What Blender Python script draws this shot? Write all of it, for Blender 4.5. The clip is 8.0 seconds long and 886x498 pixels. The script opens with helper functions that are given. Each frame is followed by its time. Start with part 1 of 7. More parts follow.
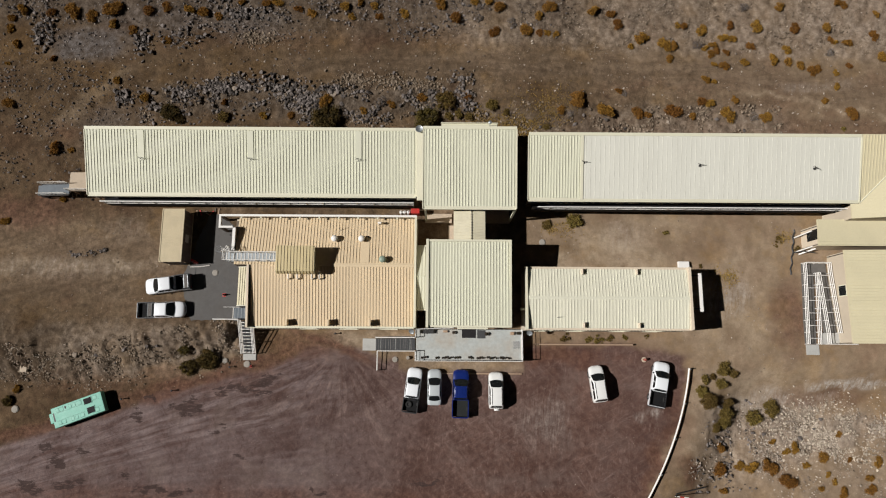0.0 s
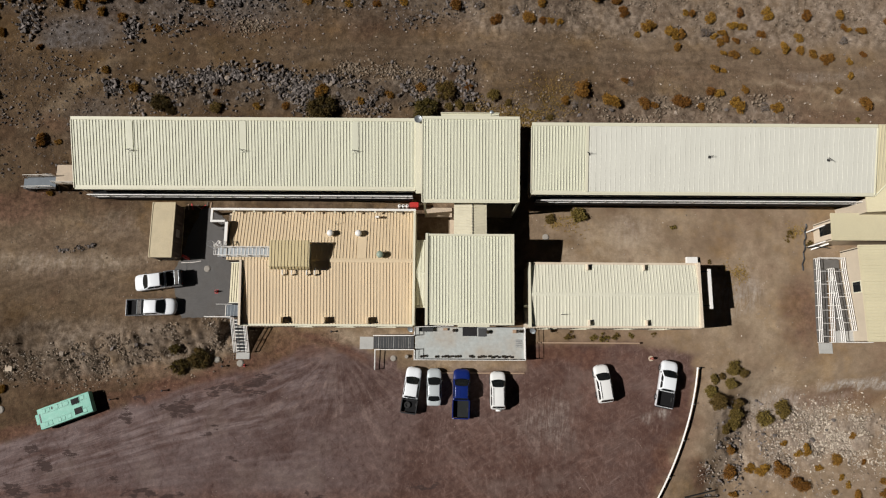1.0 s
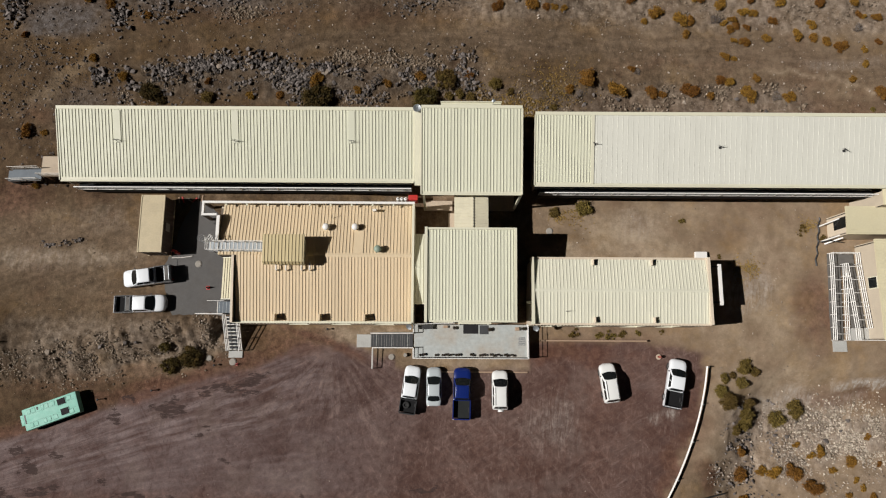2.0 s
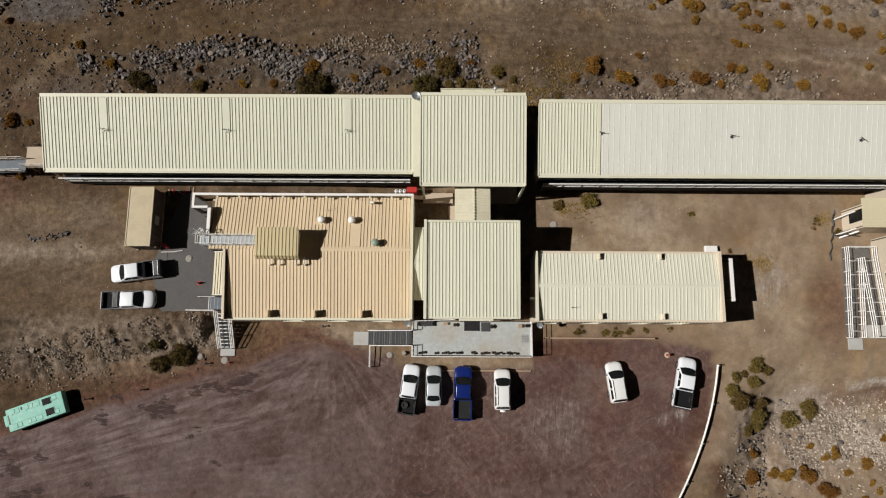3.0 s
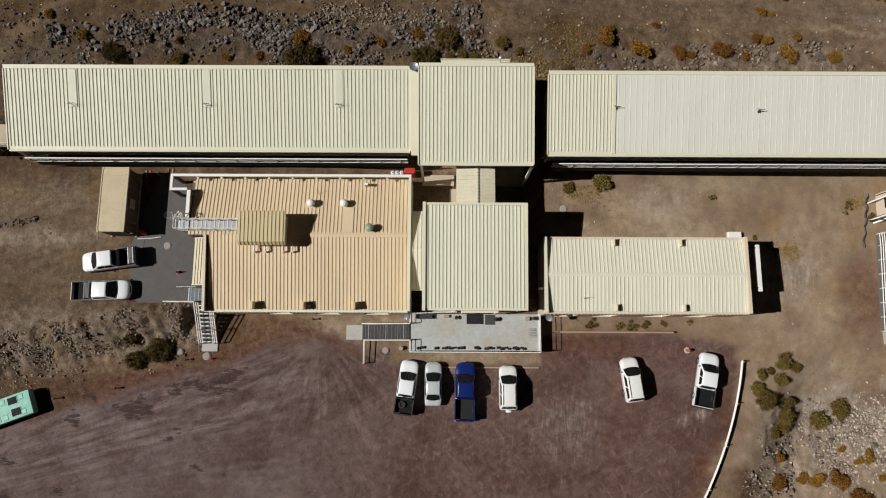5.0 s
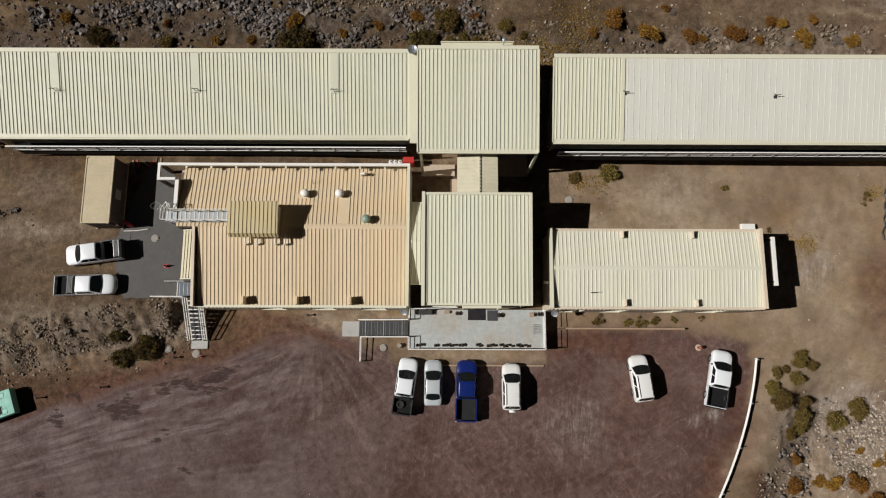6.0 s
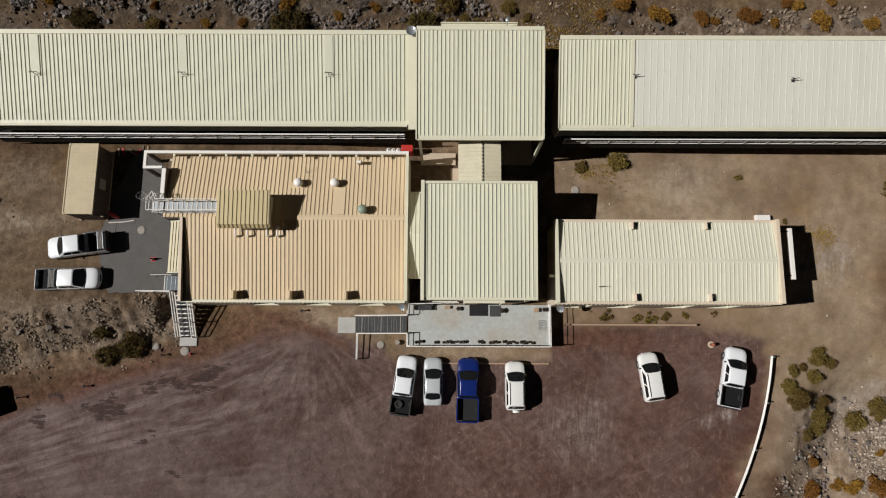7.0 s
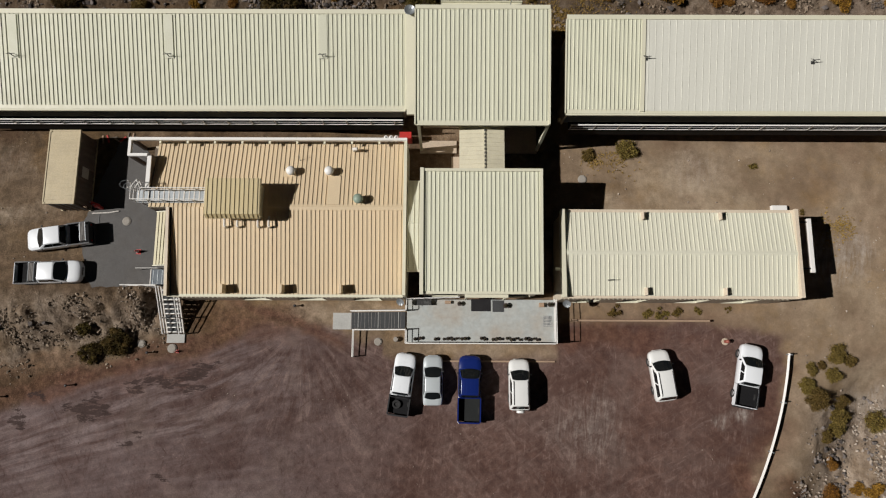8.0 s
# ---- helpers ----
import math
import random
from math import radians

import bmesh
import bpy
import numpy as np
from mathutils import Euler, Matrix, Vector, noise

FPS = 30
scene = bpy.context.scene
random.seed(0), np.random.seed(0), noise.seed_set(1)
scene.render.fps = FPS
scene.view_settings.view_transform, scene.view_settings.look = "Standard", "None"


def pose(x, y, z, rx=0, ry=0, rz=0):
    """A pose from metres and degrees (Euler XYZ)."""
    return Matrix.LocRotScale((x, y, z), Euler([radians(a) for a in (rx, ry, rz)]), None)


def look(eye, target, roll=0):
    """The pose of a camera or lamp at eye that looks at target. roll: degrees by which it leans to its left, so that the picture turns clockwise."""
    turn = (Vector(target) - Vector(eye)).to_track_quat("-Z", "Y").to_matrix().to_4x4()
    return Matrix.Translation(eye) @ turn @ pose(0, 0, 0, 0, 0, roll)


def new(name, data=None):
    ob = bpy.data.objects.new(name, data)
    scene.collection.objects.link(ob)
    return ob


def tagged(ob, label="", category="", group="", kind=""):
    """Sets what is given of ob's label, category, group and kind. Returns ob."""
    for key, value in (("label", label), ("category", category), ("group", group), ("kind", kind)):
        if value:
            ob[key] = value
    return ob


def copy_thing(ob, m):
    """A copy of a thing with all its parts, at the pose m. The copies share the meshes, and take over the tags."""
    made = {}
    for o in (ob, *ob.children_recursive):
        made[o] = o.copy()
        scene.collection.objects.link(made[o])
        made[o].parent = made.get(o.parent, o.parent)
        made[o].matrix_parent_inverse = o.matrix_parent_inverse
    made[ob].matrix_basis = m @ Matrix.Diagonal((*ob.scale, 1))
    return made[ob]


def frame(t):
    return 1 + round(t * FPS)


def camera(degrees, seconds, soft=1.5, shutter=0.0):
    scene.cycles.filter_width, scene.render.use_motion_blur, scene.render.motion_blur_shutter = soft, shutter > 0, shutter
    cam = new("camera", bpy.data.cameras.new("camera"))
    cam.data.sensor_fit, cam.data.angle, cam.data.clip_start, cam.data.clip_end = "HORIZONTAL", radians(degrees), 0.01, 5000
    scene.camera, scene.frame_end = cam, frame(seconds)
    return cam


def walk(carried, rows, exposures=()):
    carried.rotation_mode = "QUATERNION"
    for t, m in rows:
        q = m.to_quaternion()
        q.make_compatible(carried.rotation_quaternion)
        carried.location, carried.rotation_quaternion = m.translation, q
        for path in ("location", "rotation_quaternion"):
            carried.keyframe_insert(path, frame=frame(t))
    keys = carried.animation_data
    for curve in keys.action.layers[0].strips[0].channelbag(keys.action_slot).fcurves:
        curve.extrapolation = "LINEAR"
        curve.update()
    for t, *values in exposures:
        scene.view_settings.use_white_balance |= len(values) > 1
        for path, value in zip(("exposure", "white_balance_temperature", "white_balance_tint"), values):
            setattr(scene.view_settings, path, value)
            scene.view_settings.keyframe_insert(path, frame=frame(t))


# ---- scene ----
# A mountain lodge from the air: the camera sinks straight down over it.
cam = camera(71.56, 8.0, 1.15)
PATH = [
    (0, -0.250, 0.543, 72.409, 9.713, -0.194, 0.316),
    (0.5, -0.212, 0.541, 71.186, 9.662, -0.170, 0.309),
    (1, -0.177, 0.526, 69.949, 9.611, -0.146, 0.302),
    (1.5, -0.147, 0.500, 68.701, 9.561, -0.122, 0.296),
    (2, -0.120, 0.462, 67.441, 9.512, -0.099, 0.289),
    (2.5, -0.097, 0.414, 66.171, 9.465, -0.075, 0.283),
    (3, -0.077, 0.357, 64.890, 9.420, -0.052, 0.277),
    (3.5, -0.061, 0.291, 63.601, 9.377, -0.028, 0.271),
    (4, -0.046, 0.217, 62.303, 9.336, -0.005, 0.266),
    (4.5, -0.035, 0.136, 60.998, 9.298, 0.017, 0.260),
    (5, -0.025, 0.048, 59.686, 9.264, 0.040, 0.256),
    (5.5, -0.017, -0.045, 58.369, 9.232, 0.062, 0.251),
    (6, -0.011, -0.143, 57.046, 9.205, 0.083, 0.247),
    (6.5, -0.006, -0.244, 55.719, 9.181, 0.104, 0.243),
    (7, -0.002, -0.349, 54.389, 9.162, 0.125, 0.240),
    (7.5, 0.001, -0.457, 53.056, 9.147, 0.146, 0.237),
    (8, 0.004, -0.566, 51.722, 9.138, 0.166, 0.235),
]
walk(cam, [(t, pose(x, y, z, rx, ry, rz)) for t, x, y, z, rx, ry, rz in PATH], [(0.0, -0.05), (4.0, -0.11), (8.0, -0.21)])

# ---- light: a clear high-altitude sky and one low sun in the west
world = bpy.data.worlds.new("sky")
scene.world = world
world.use_nodes = True
sky = world.node_tree.nodes.new("ShaderNodeTexSky")
sky.sky_type, sky.sun_disc, sky.altitude = "NISHITA", False, 2400
sky.sun_elevation, sky.sun_rotation = radians(44), radians(264.5)
sky_shine = world.node_tree.nodes["Background"]
sky_shine.inputs["Strength"].default_value = 0.003
world.node_tree.links.new(sky.outputs["Color"], sky_shine.inputs["Color"])
sun = new("sun", bpy.data.lights.new("sun", "SUN"))
sun.data.energy, sun.data.angle, sun.data.color = 5.0, radians(0.5), (1.0, 0.957, 0.912)
sun.matrix_basis = look((-103.0, -9.5, 100.0), (0, 0, 0))

# ---- the lie of the land
def ease(v, a, b):
    """0 below a, 1 above b, smooth between."""
    u = np.clip((np.asarray(v, float) - a) / (b - a), 0.0, 1.0)
    return u * u * (3 - 2 * u)


def wall_line(y):
    """x of the white guard rail that bounds the car park in the east."""
    return 28.42 - 0.145 * (-0.9 - y) - 0.0165 * (-0.9 - y) ** 2


def land(x, y):
    """Height of the ground without its small bumps."""
    x, y = np.asarray(x, float), np.asarray(y, float)
    lot = -0.4 * ease(x, 5, 26)
    yard = 2.0 - 1.1 * ease(x, -14, -1) - 0.6 * ease(x, 8, 34)
    foot = 2.2 - 3.0 * ease(-x, 23, 44)
    cut = 2.9 * ease(x, -25.2, -24.0)
    bank = np.where(x < -21.6, ease(y, foot - 2.0 + cut, foot + 2.0), np.where(x < 28.5, ease(y, 5, 11), ease(y, 2, 14)))
    z = lot + (yard - lot) * bank
    back = 3.3 - 0.5 * ease(x, -5, 30)
    z = z + (back - z) * ease(y, 18.0, 25.2)
    z = z + (0.9 - 0.4 * ease(x, 8, 20)) * ease(y, 27.5, 31.0) + 0.5 * ease(y, 38, 43) + 3.0 * ease(y, 46, 120)
    out = x - wall_line(np.minimum(y, -0.9))
    z = z - 2.4 * ease(out, 2.0, 9.0) * ease(-y, -0.5, 5.0) - 6.0 * ease(-y, 30, 140)
    return z


# ---- materials
def nodes_of(name):
    m = bpy.data.materials.new(name)
    m.use_nodes = True
    t = m.node_tree
    return m, t, t.nodes["Principled BSDF"]


def node(t, kind, **inputs):
    n = t.nodes.new(kind)
    for key, value in inputs.items():
        n.inputs[key.replace("_", " ")].default_value = value
    return n


def noise_at(t, scale, detail=4.0, rough=0.6, stretch=None, turn=0.0):
    """Noise laid out in world metres; scale in features a metre."""
    place = t.nodes.new("ShaderNodeNewGeometry").outputs["Position"]
    if stretch:
        m = t.nodes.new("ShaderNodeMapping")
        m.inputs["Scale"].default_value = stretch
        m.inputs["Rotation"].default_value = (0, 0, turn)
        t.links.new(place, m.inputs["Vector"])
        place = m.outputs["Vector"]
    n = node(t, "ShaderNodeTexNoise", Scale=scale, Detail=detail, Roughness=rough)
    t.links.new(place, n.inputs["Vector"])
    return n.outputs["Fac"]


def ramp(t, value, lo, hi, a=0.0, b=1.0):
    n = t.nodes.new("ShaderNodeMapRange")
    for key, v in (("From Min", lo), ("From Max", hi), ("To Min", a), ("To Max", b)):
        n.inputs[key].default_value = v
    t.links.new(value, n.inputs["Value"])
    return n.outputs["Result"]


def times(t, a, b):
    n = t.nodes.new("ShaderNodeMath")
    n.operation = "MULTIPLY"
    for i, v in enumerate((a, b)):
        if isinstance(v, (int, float)):
            n.inputs[i].default_value = v
        else:
            t.links.new(v, n.inputs[i])
    return n.outputs[0]


def mixed(t, fac, a, b, how="MIX"):
    n = t.nodes.new("ShaderNodeMix")
    n.data_type, n.blend_type = "RGBA", how
    for i, v in ((0, fac), (6, a), (7, b)):
        if isinstance(v, (int, float)):
            n.inputs[i].default_value = v
        elif isinstance(v, tuple):
            n.inputs[i].default_value = (*v, 1)
        else:
            t.links.new(v, n.inputs[i])
    return n.outputs[2]


def bumped(t, bsdf, height, depth):
    n = node(t, "ShaderNodeBump", Strength=1.0, Distance=depth)
    t.links.new(height, n.inputs["Height"])
    t.links.new(n.outputs["Normal"], bsdf.inputs["Normal"])


def surface(name, colour, rough=0.6, metal=0.0, stain=0.25, stain_scale=0.35, grain=0.1, grain_scale=9.0, vary=0.0, relief=0.0, coat=0.0, dirt=(0.35, 0.3, 0.24), spec=0.5, stretch=None):
    """Painted or raw material with blotches, fine grain and a tone that differs from piece to piece."""
    m, t, b = nodes_of(name)
    dull = tuple(c * 0.55 + d * 0.25 * max(colour) for c, d in zip(colour, dirt))
    c = mixed(t, times(t, ramp(t, noise_at(t, stain_scale, 5, 0.62, stretch), 0.45, 0.75), stain), colour, dull)
    c = mixed(t, grain, c, mixed(t, ramp(t, noise_at(t, grain_scale, 3), 0.3, 0.7), (0.0, 0.0, 0.0), (1.0, 1.0, 1.0)), "OVERLAY")
    if vary:
        r = t.nodes.new("ShaderNodeObjectInfo").outputs["Random"]
        h = t.nodes.new("ShaderNodeHueSaturation")
        t.links.new(ramp(t, r, 0, 1, 1 - vary, 1 + vary), h.inputs["Value"])
        t.links.new(c, h.inputs["Color"])
        c = h.outputs["Color"]
    t.links.new(c, b.inputs["Base Color"])
    t.links.new(ramp(t, noise_at(t, stain_scale * 3, 3), 0.3, 0.7, rough * 0.85, min(1.0, rough * 1.15)), b.inputs["Roughness"])
    b.inputs["Metallic"].default_value = metal
    b.inputs["Specular IOR Level"].default_value = spec
    b.inputs["Coat Weight"].default_value = coat
    if relief:
        bumped(t, b, noise_at(t, grain_scale, 4), relief)
    return m


CREAM = surface("cream_metal_sheet", (0.63, 0.635, 0.505), 0.62, stain=0.16, vary=0.025, grain=0.06, stretch=(2.2, 0.3, 1))
IVORY = surface("faded_ivory_metal_sheet", (0.645, 0.645, 0.575), 0.66, stain=0.16, vary=0.02, grain=0.06, stretch=(2.2, 0.3, 1))
BUFF = surface("warm_ivory_metal_sheet", (0.658, 0.650, 0.532), 0.62, stain=0.16, vary=0.025, grain=0.06, stretch=(2.2, 0.3, 1))
LINEN = surface("stained_linen_metal_sheet", (0.615, 0.575, 0.430), 0.65, stain=0.4, stain_scale=0.8, vary=0.03, grain=0.08)
STRAW = surface("straw_yellow_metal_sheet", (0.60, 0.548, 0.375), 0.62, stain=0.16, vary=0.025, grain=0.06)
APRICOT = surface("apricot_metal_sheet", (0.645, 0.518, 0.345), 0.6, stain=0.2, vary=0.03, grain=0.06, stretch=(2.2, 0.3, 1))
PENTSHEET = surface("olive_yellow_metal_sheet", (0.525, 0.440, 0.250), 0.62, stain=0.2, vary=0.03, grain=0.06)
TRIM = surface("cream_painted_trim", (0.66, 0.645, 0.505), 0.55, stain=0.15, grain=0.05)
PINKISH = surface("sun_bleached_trim", (0.64, 0.55, 0.43), 0.6, stain=0.2)
WALL = surface("beige_plaster", (0.52, 0.45, 0.35), 0.85, stain=0.3, relief=0.004, grain_scale=30)
WHITE = surface("white_paint", (0.80, 0.79, 0.76), 0.45, stain=0.2, grain=0.05)
OFFWHITE = surface("greyed_white_paint", (0.66, 0.63, 0.58), 0.6, stain=0.35, stain_scale=1.1)
DECK = surface("grey_blue_deck_paint", (0.40, 0.425, 0.415), 0.7, stain=1.0, stain_scale=0.42, dirt=(1.5, 1.0, 0.55), grain=0.1, grain_scale=3.0, relief=0.002)
CONCRETE = surface("pale_concrete", (0.42, 0.42, 0.40), 0.85, stain=0.4, stain_scale=1.2, relief=0.004)
SANDSTONE = surface("sandy_concrete", (0.46, 0.38, 0.29), 0.9, stain=0.4, stain_scale=1.0, relief=0.004)
ASPHALT = surface("worn_asphalt", (0.098, 0.094, 0.091), 0.9, stain=0.5, stain_scale=0.5, dirt=(1.6, 1.3, 1.0), grain=0.35, grain_scale=24, relief=0.01)
SLATE = surface("slate_blue_steel", (0.10, 0.12, 0.14), 0.6, 0.2, stain=0.4, stain_scale=1.5)
STEEL = surface("galvanised_steel", (0.33, 0.36, 0.38), 0.45, 0.6, stain=0.3, stain_scale=1.5)
DARKSTEEL = surface("dark_steel", (0.06, 0.06, 0.06), 0.5, 0.3, stain=0.3)
TREAD = surface("grey_stair_tread", (0.060, 0.062, 0.065), 0.85, spec=0.25, stain=0.4, stain_scale=2.0)
CONTAINER = surface("tan_container_paint", (0.50, 0.42, 0.27), 0.6, stain=0.4, stain_scale=0.8, grain=0.1)
LIDSTONE = surface("dusty_concrete_lid", (0.31, 0.285, 0.25), 0.9, stain=0.5, stain_scale=2.0)
# container side paint with stains, its brown darkened for the shaded face
CONTAINERSIDE = surface("weathered_shade_brown_container_side", (0.17, 0.125, 0.095), 0.7, stain=0.5, stain_scale=0.8)
DECAL = surface("faded_pale_decal", (0.55, 0.50, 0.42), 0.6)
DUSTYRED = surface("dusty_red_paint", (0.30, 0.085, 0.06), 0.6, stain=0.4, stain_scale=3.0)
STEPEDGE = surface("worn_step_edge", (0.20, 0.19, 0.18), 0.85, stain=0.5, stain_scale=3.0)
RED = surface("red_enamel", (0.48, 0.03, 0.025), 0.45, stain=0.2)
GREENVENT = surface("grey_green_vent_paint", (0.24, 0.31, 0.25), 0.5, stain=0.3)
RUBBER = surface("tyre_rubber", (0.018, 0.018, 0.018), 0.85)
BLACKPLASTIC = surface("black_plastic", (0.02, 0.02, 0.022), 0.55)
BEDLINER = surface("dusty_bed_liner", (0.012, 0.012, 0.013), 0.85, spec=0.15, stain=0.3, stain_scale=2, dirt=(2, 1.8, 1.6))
ALLOY = surface("wheel_alloy", (0.45, 0.45, 0.46), 0.35, 0.9)
CARWHITE = surface("white_car_paint", (0.80, 0.835, 0.87), 0.3, stain=0.12, coat=0.6, grain=0.03)
CARPEARL = surface("pearl_white_car_paint", (0.77, 0.78, 0.765), 0.3, stain=0.12, coat=0.6, grain=0.03)
CARSILVER = surface("silver_car_paint", (0.56, 0.61, 0.63), 0.32, 0.2, stain=0.15, coat=0.6, grain=0.03)
CARBLUE = surface("deep_blue_car_paint", (0.007, 0.020, 0.14), 0.25, stain=0.1, coat=0.8, grain=0.03)
BUSTEAL = surface("mint_green_bus_paint", (0.20, 0.50, 0.40), 0.55, stain=0.25, stain_scale=1.0, grain=0.06)
BUSDARK = surface("shaded_mint_seam_paint", (0.085, 0.24, 0.185), 0.6, stain=0.3)
LAMPLENS = surface("clear_lamp_lens", (0.6, 0.62, 0.65), 0.12, stain=0)
TAILLENS = surface("red_lamp_lens", (0.35, 0.02, 0.02), 0.15, stain=0)
GLASS = surface("tinted_glass", (0.010, 0.012, 0.013), 0.05, stain=0, grain=0.0, spec=0.4)
TERRACOTTA = surface("dark_plant_pot", (0.05, 0.035, 0.03), 0.8)
WOOD = surface("weathered_timber", (0.36, 0.25, 0.17), 0.85, stain=0.4, stain_scale=2.0, relief=0.004)
MATBLACK = surface("black_rubber_mat", (0.012, 0.011, 0.013), 0.95, stain=0.2)
# near black: the shade below the balconies, put into the colour
SHADEBOARD = surface("shade_black_boards", (0.022, 0.019, 0.018), 0.9, stain=0.3, stain_scale=1.0, spec=0.2)
RAMPFLOOR = surface("grey_ramp_floor", (0.125, 0.118, 0.110), 0.9, stain=0.5, stain_scale=1.5, relief=0.003)
# for boards, and for unseen annex walls darkened to bounce less light
UMBER = surface("umber_boards_and_low_bounce_walls", (0.13, 0.10, 0.075), 0.85, stain=0.3, stain_scale=1.0)
STEM = surface("dry_brown_twigs", (0.12, 0.085, 0.055), 0.9)


def leaf_material(name, a, b):
    m, t, s = nodes_of(name)
    g = t.nodes.new("ShaderNodeNewGeometry").outputs["Random Per Island"]
    r = t.nodes.new("ShaderNodeObjectInfo").outputs["Random"]
    c = mixed(t, g, a, b)
    h = t.nodes.new("ShaderNodeHueSaturation")
    t.links.new(ramp(t, r, 0, 1, 0.7, 1.25), h.inputs["Value"])
    t.links.new(ramp(t, r, 0, 1, 0.485, 0.512), h.inputs["Hue"])
    t.links.new(c, h.inputs["Color"])
    t.links.new(h.outputs["Color"], s.inputs["Base Color"])
    s.inputs["Roughness"].default_value = 0.9
    s.inputs["Specular IOR Level"].default_value = 0.15
    return m


RUSTLEAF = leaf_material("rust_foliage", (0.115, 0.056, 0.010), (0.35, 0.178, 0.034))
OLIVELEAF = leaf_material("olive_foliage", (0.080, 0.058, 0.016), (0.250, 0.176, 0.052))
# core colours: darker leaf hues, with the shrub's inner shade put in
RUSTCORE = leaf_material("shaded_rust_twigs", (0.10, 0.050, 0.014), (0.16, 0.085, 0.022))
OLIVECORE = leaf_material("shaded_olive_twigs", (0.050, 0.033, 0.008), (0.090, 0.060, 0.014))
DARKLEAF = leaf_material("dark_green_foliage", (0.032, 0.026, 0.009), (0.115, 0.084, 0.026))
GREYLEAF = leaf_material("grey_dry_foliage", (0.12, 0.10, 0.09), (0.26, 0.23, 0.21))
POTLEAF = leaf_material("dark_pot_foliage", (0.016, 0.018, 0.009), (0.05, 0.048, 0.02))
GRASSLEAF = leaf_material("straw_grass", (0.22, 0.15, 0.04), (0.42, 0.29, 0.085))


def stone_material(name, a, b):
    m, t, s = nodes_of(name)
    g = t.nodes.new("ShaderNodeNewGeometry").outputs["Random Per Island"]
    c = mixed(t, g, a, b)
    c = mixed(t, 0.3, c, mixed(t, ramp(t, noise_at(t, 14, 4), 0.3, 0.7), (0.0, 0.0, 0.0), (1.0, 1.0, 1.0)), "OVERLAY")
    t.links.new(c, s.inputs["Base Color"])
    s.inputs["Roughness"].default_value = 0.92
    s.inputs["Specular IOR Level"].default_value = 0.2
    bumped(t, s, noise_at(t, 18, 4), 0.02)
    return m


GREYSTONE = stone_material("grey_fieldstone", (0.034, 0.029, 0.026), (0.235, 0.205, 0.190))
BROWNSTONE = stone_material("brown_fieldstone", (0.098, 0.074, 0.052), (0.31, 0.245, 0.182))
PALESTONE = stone_material("whitish_fieldstone", (0.26, 0.215, 0.165), (0.62, 0.54, 0.44))
TANSTONE = stone_material("tan_fieldstone", (0.15, 0.116, 0.088), (0.50, 0.43, 0.36))


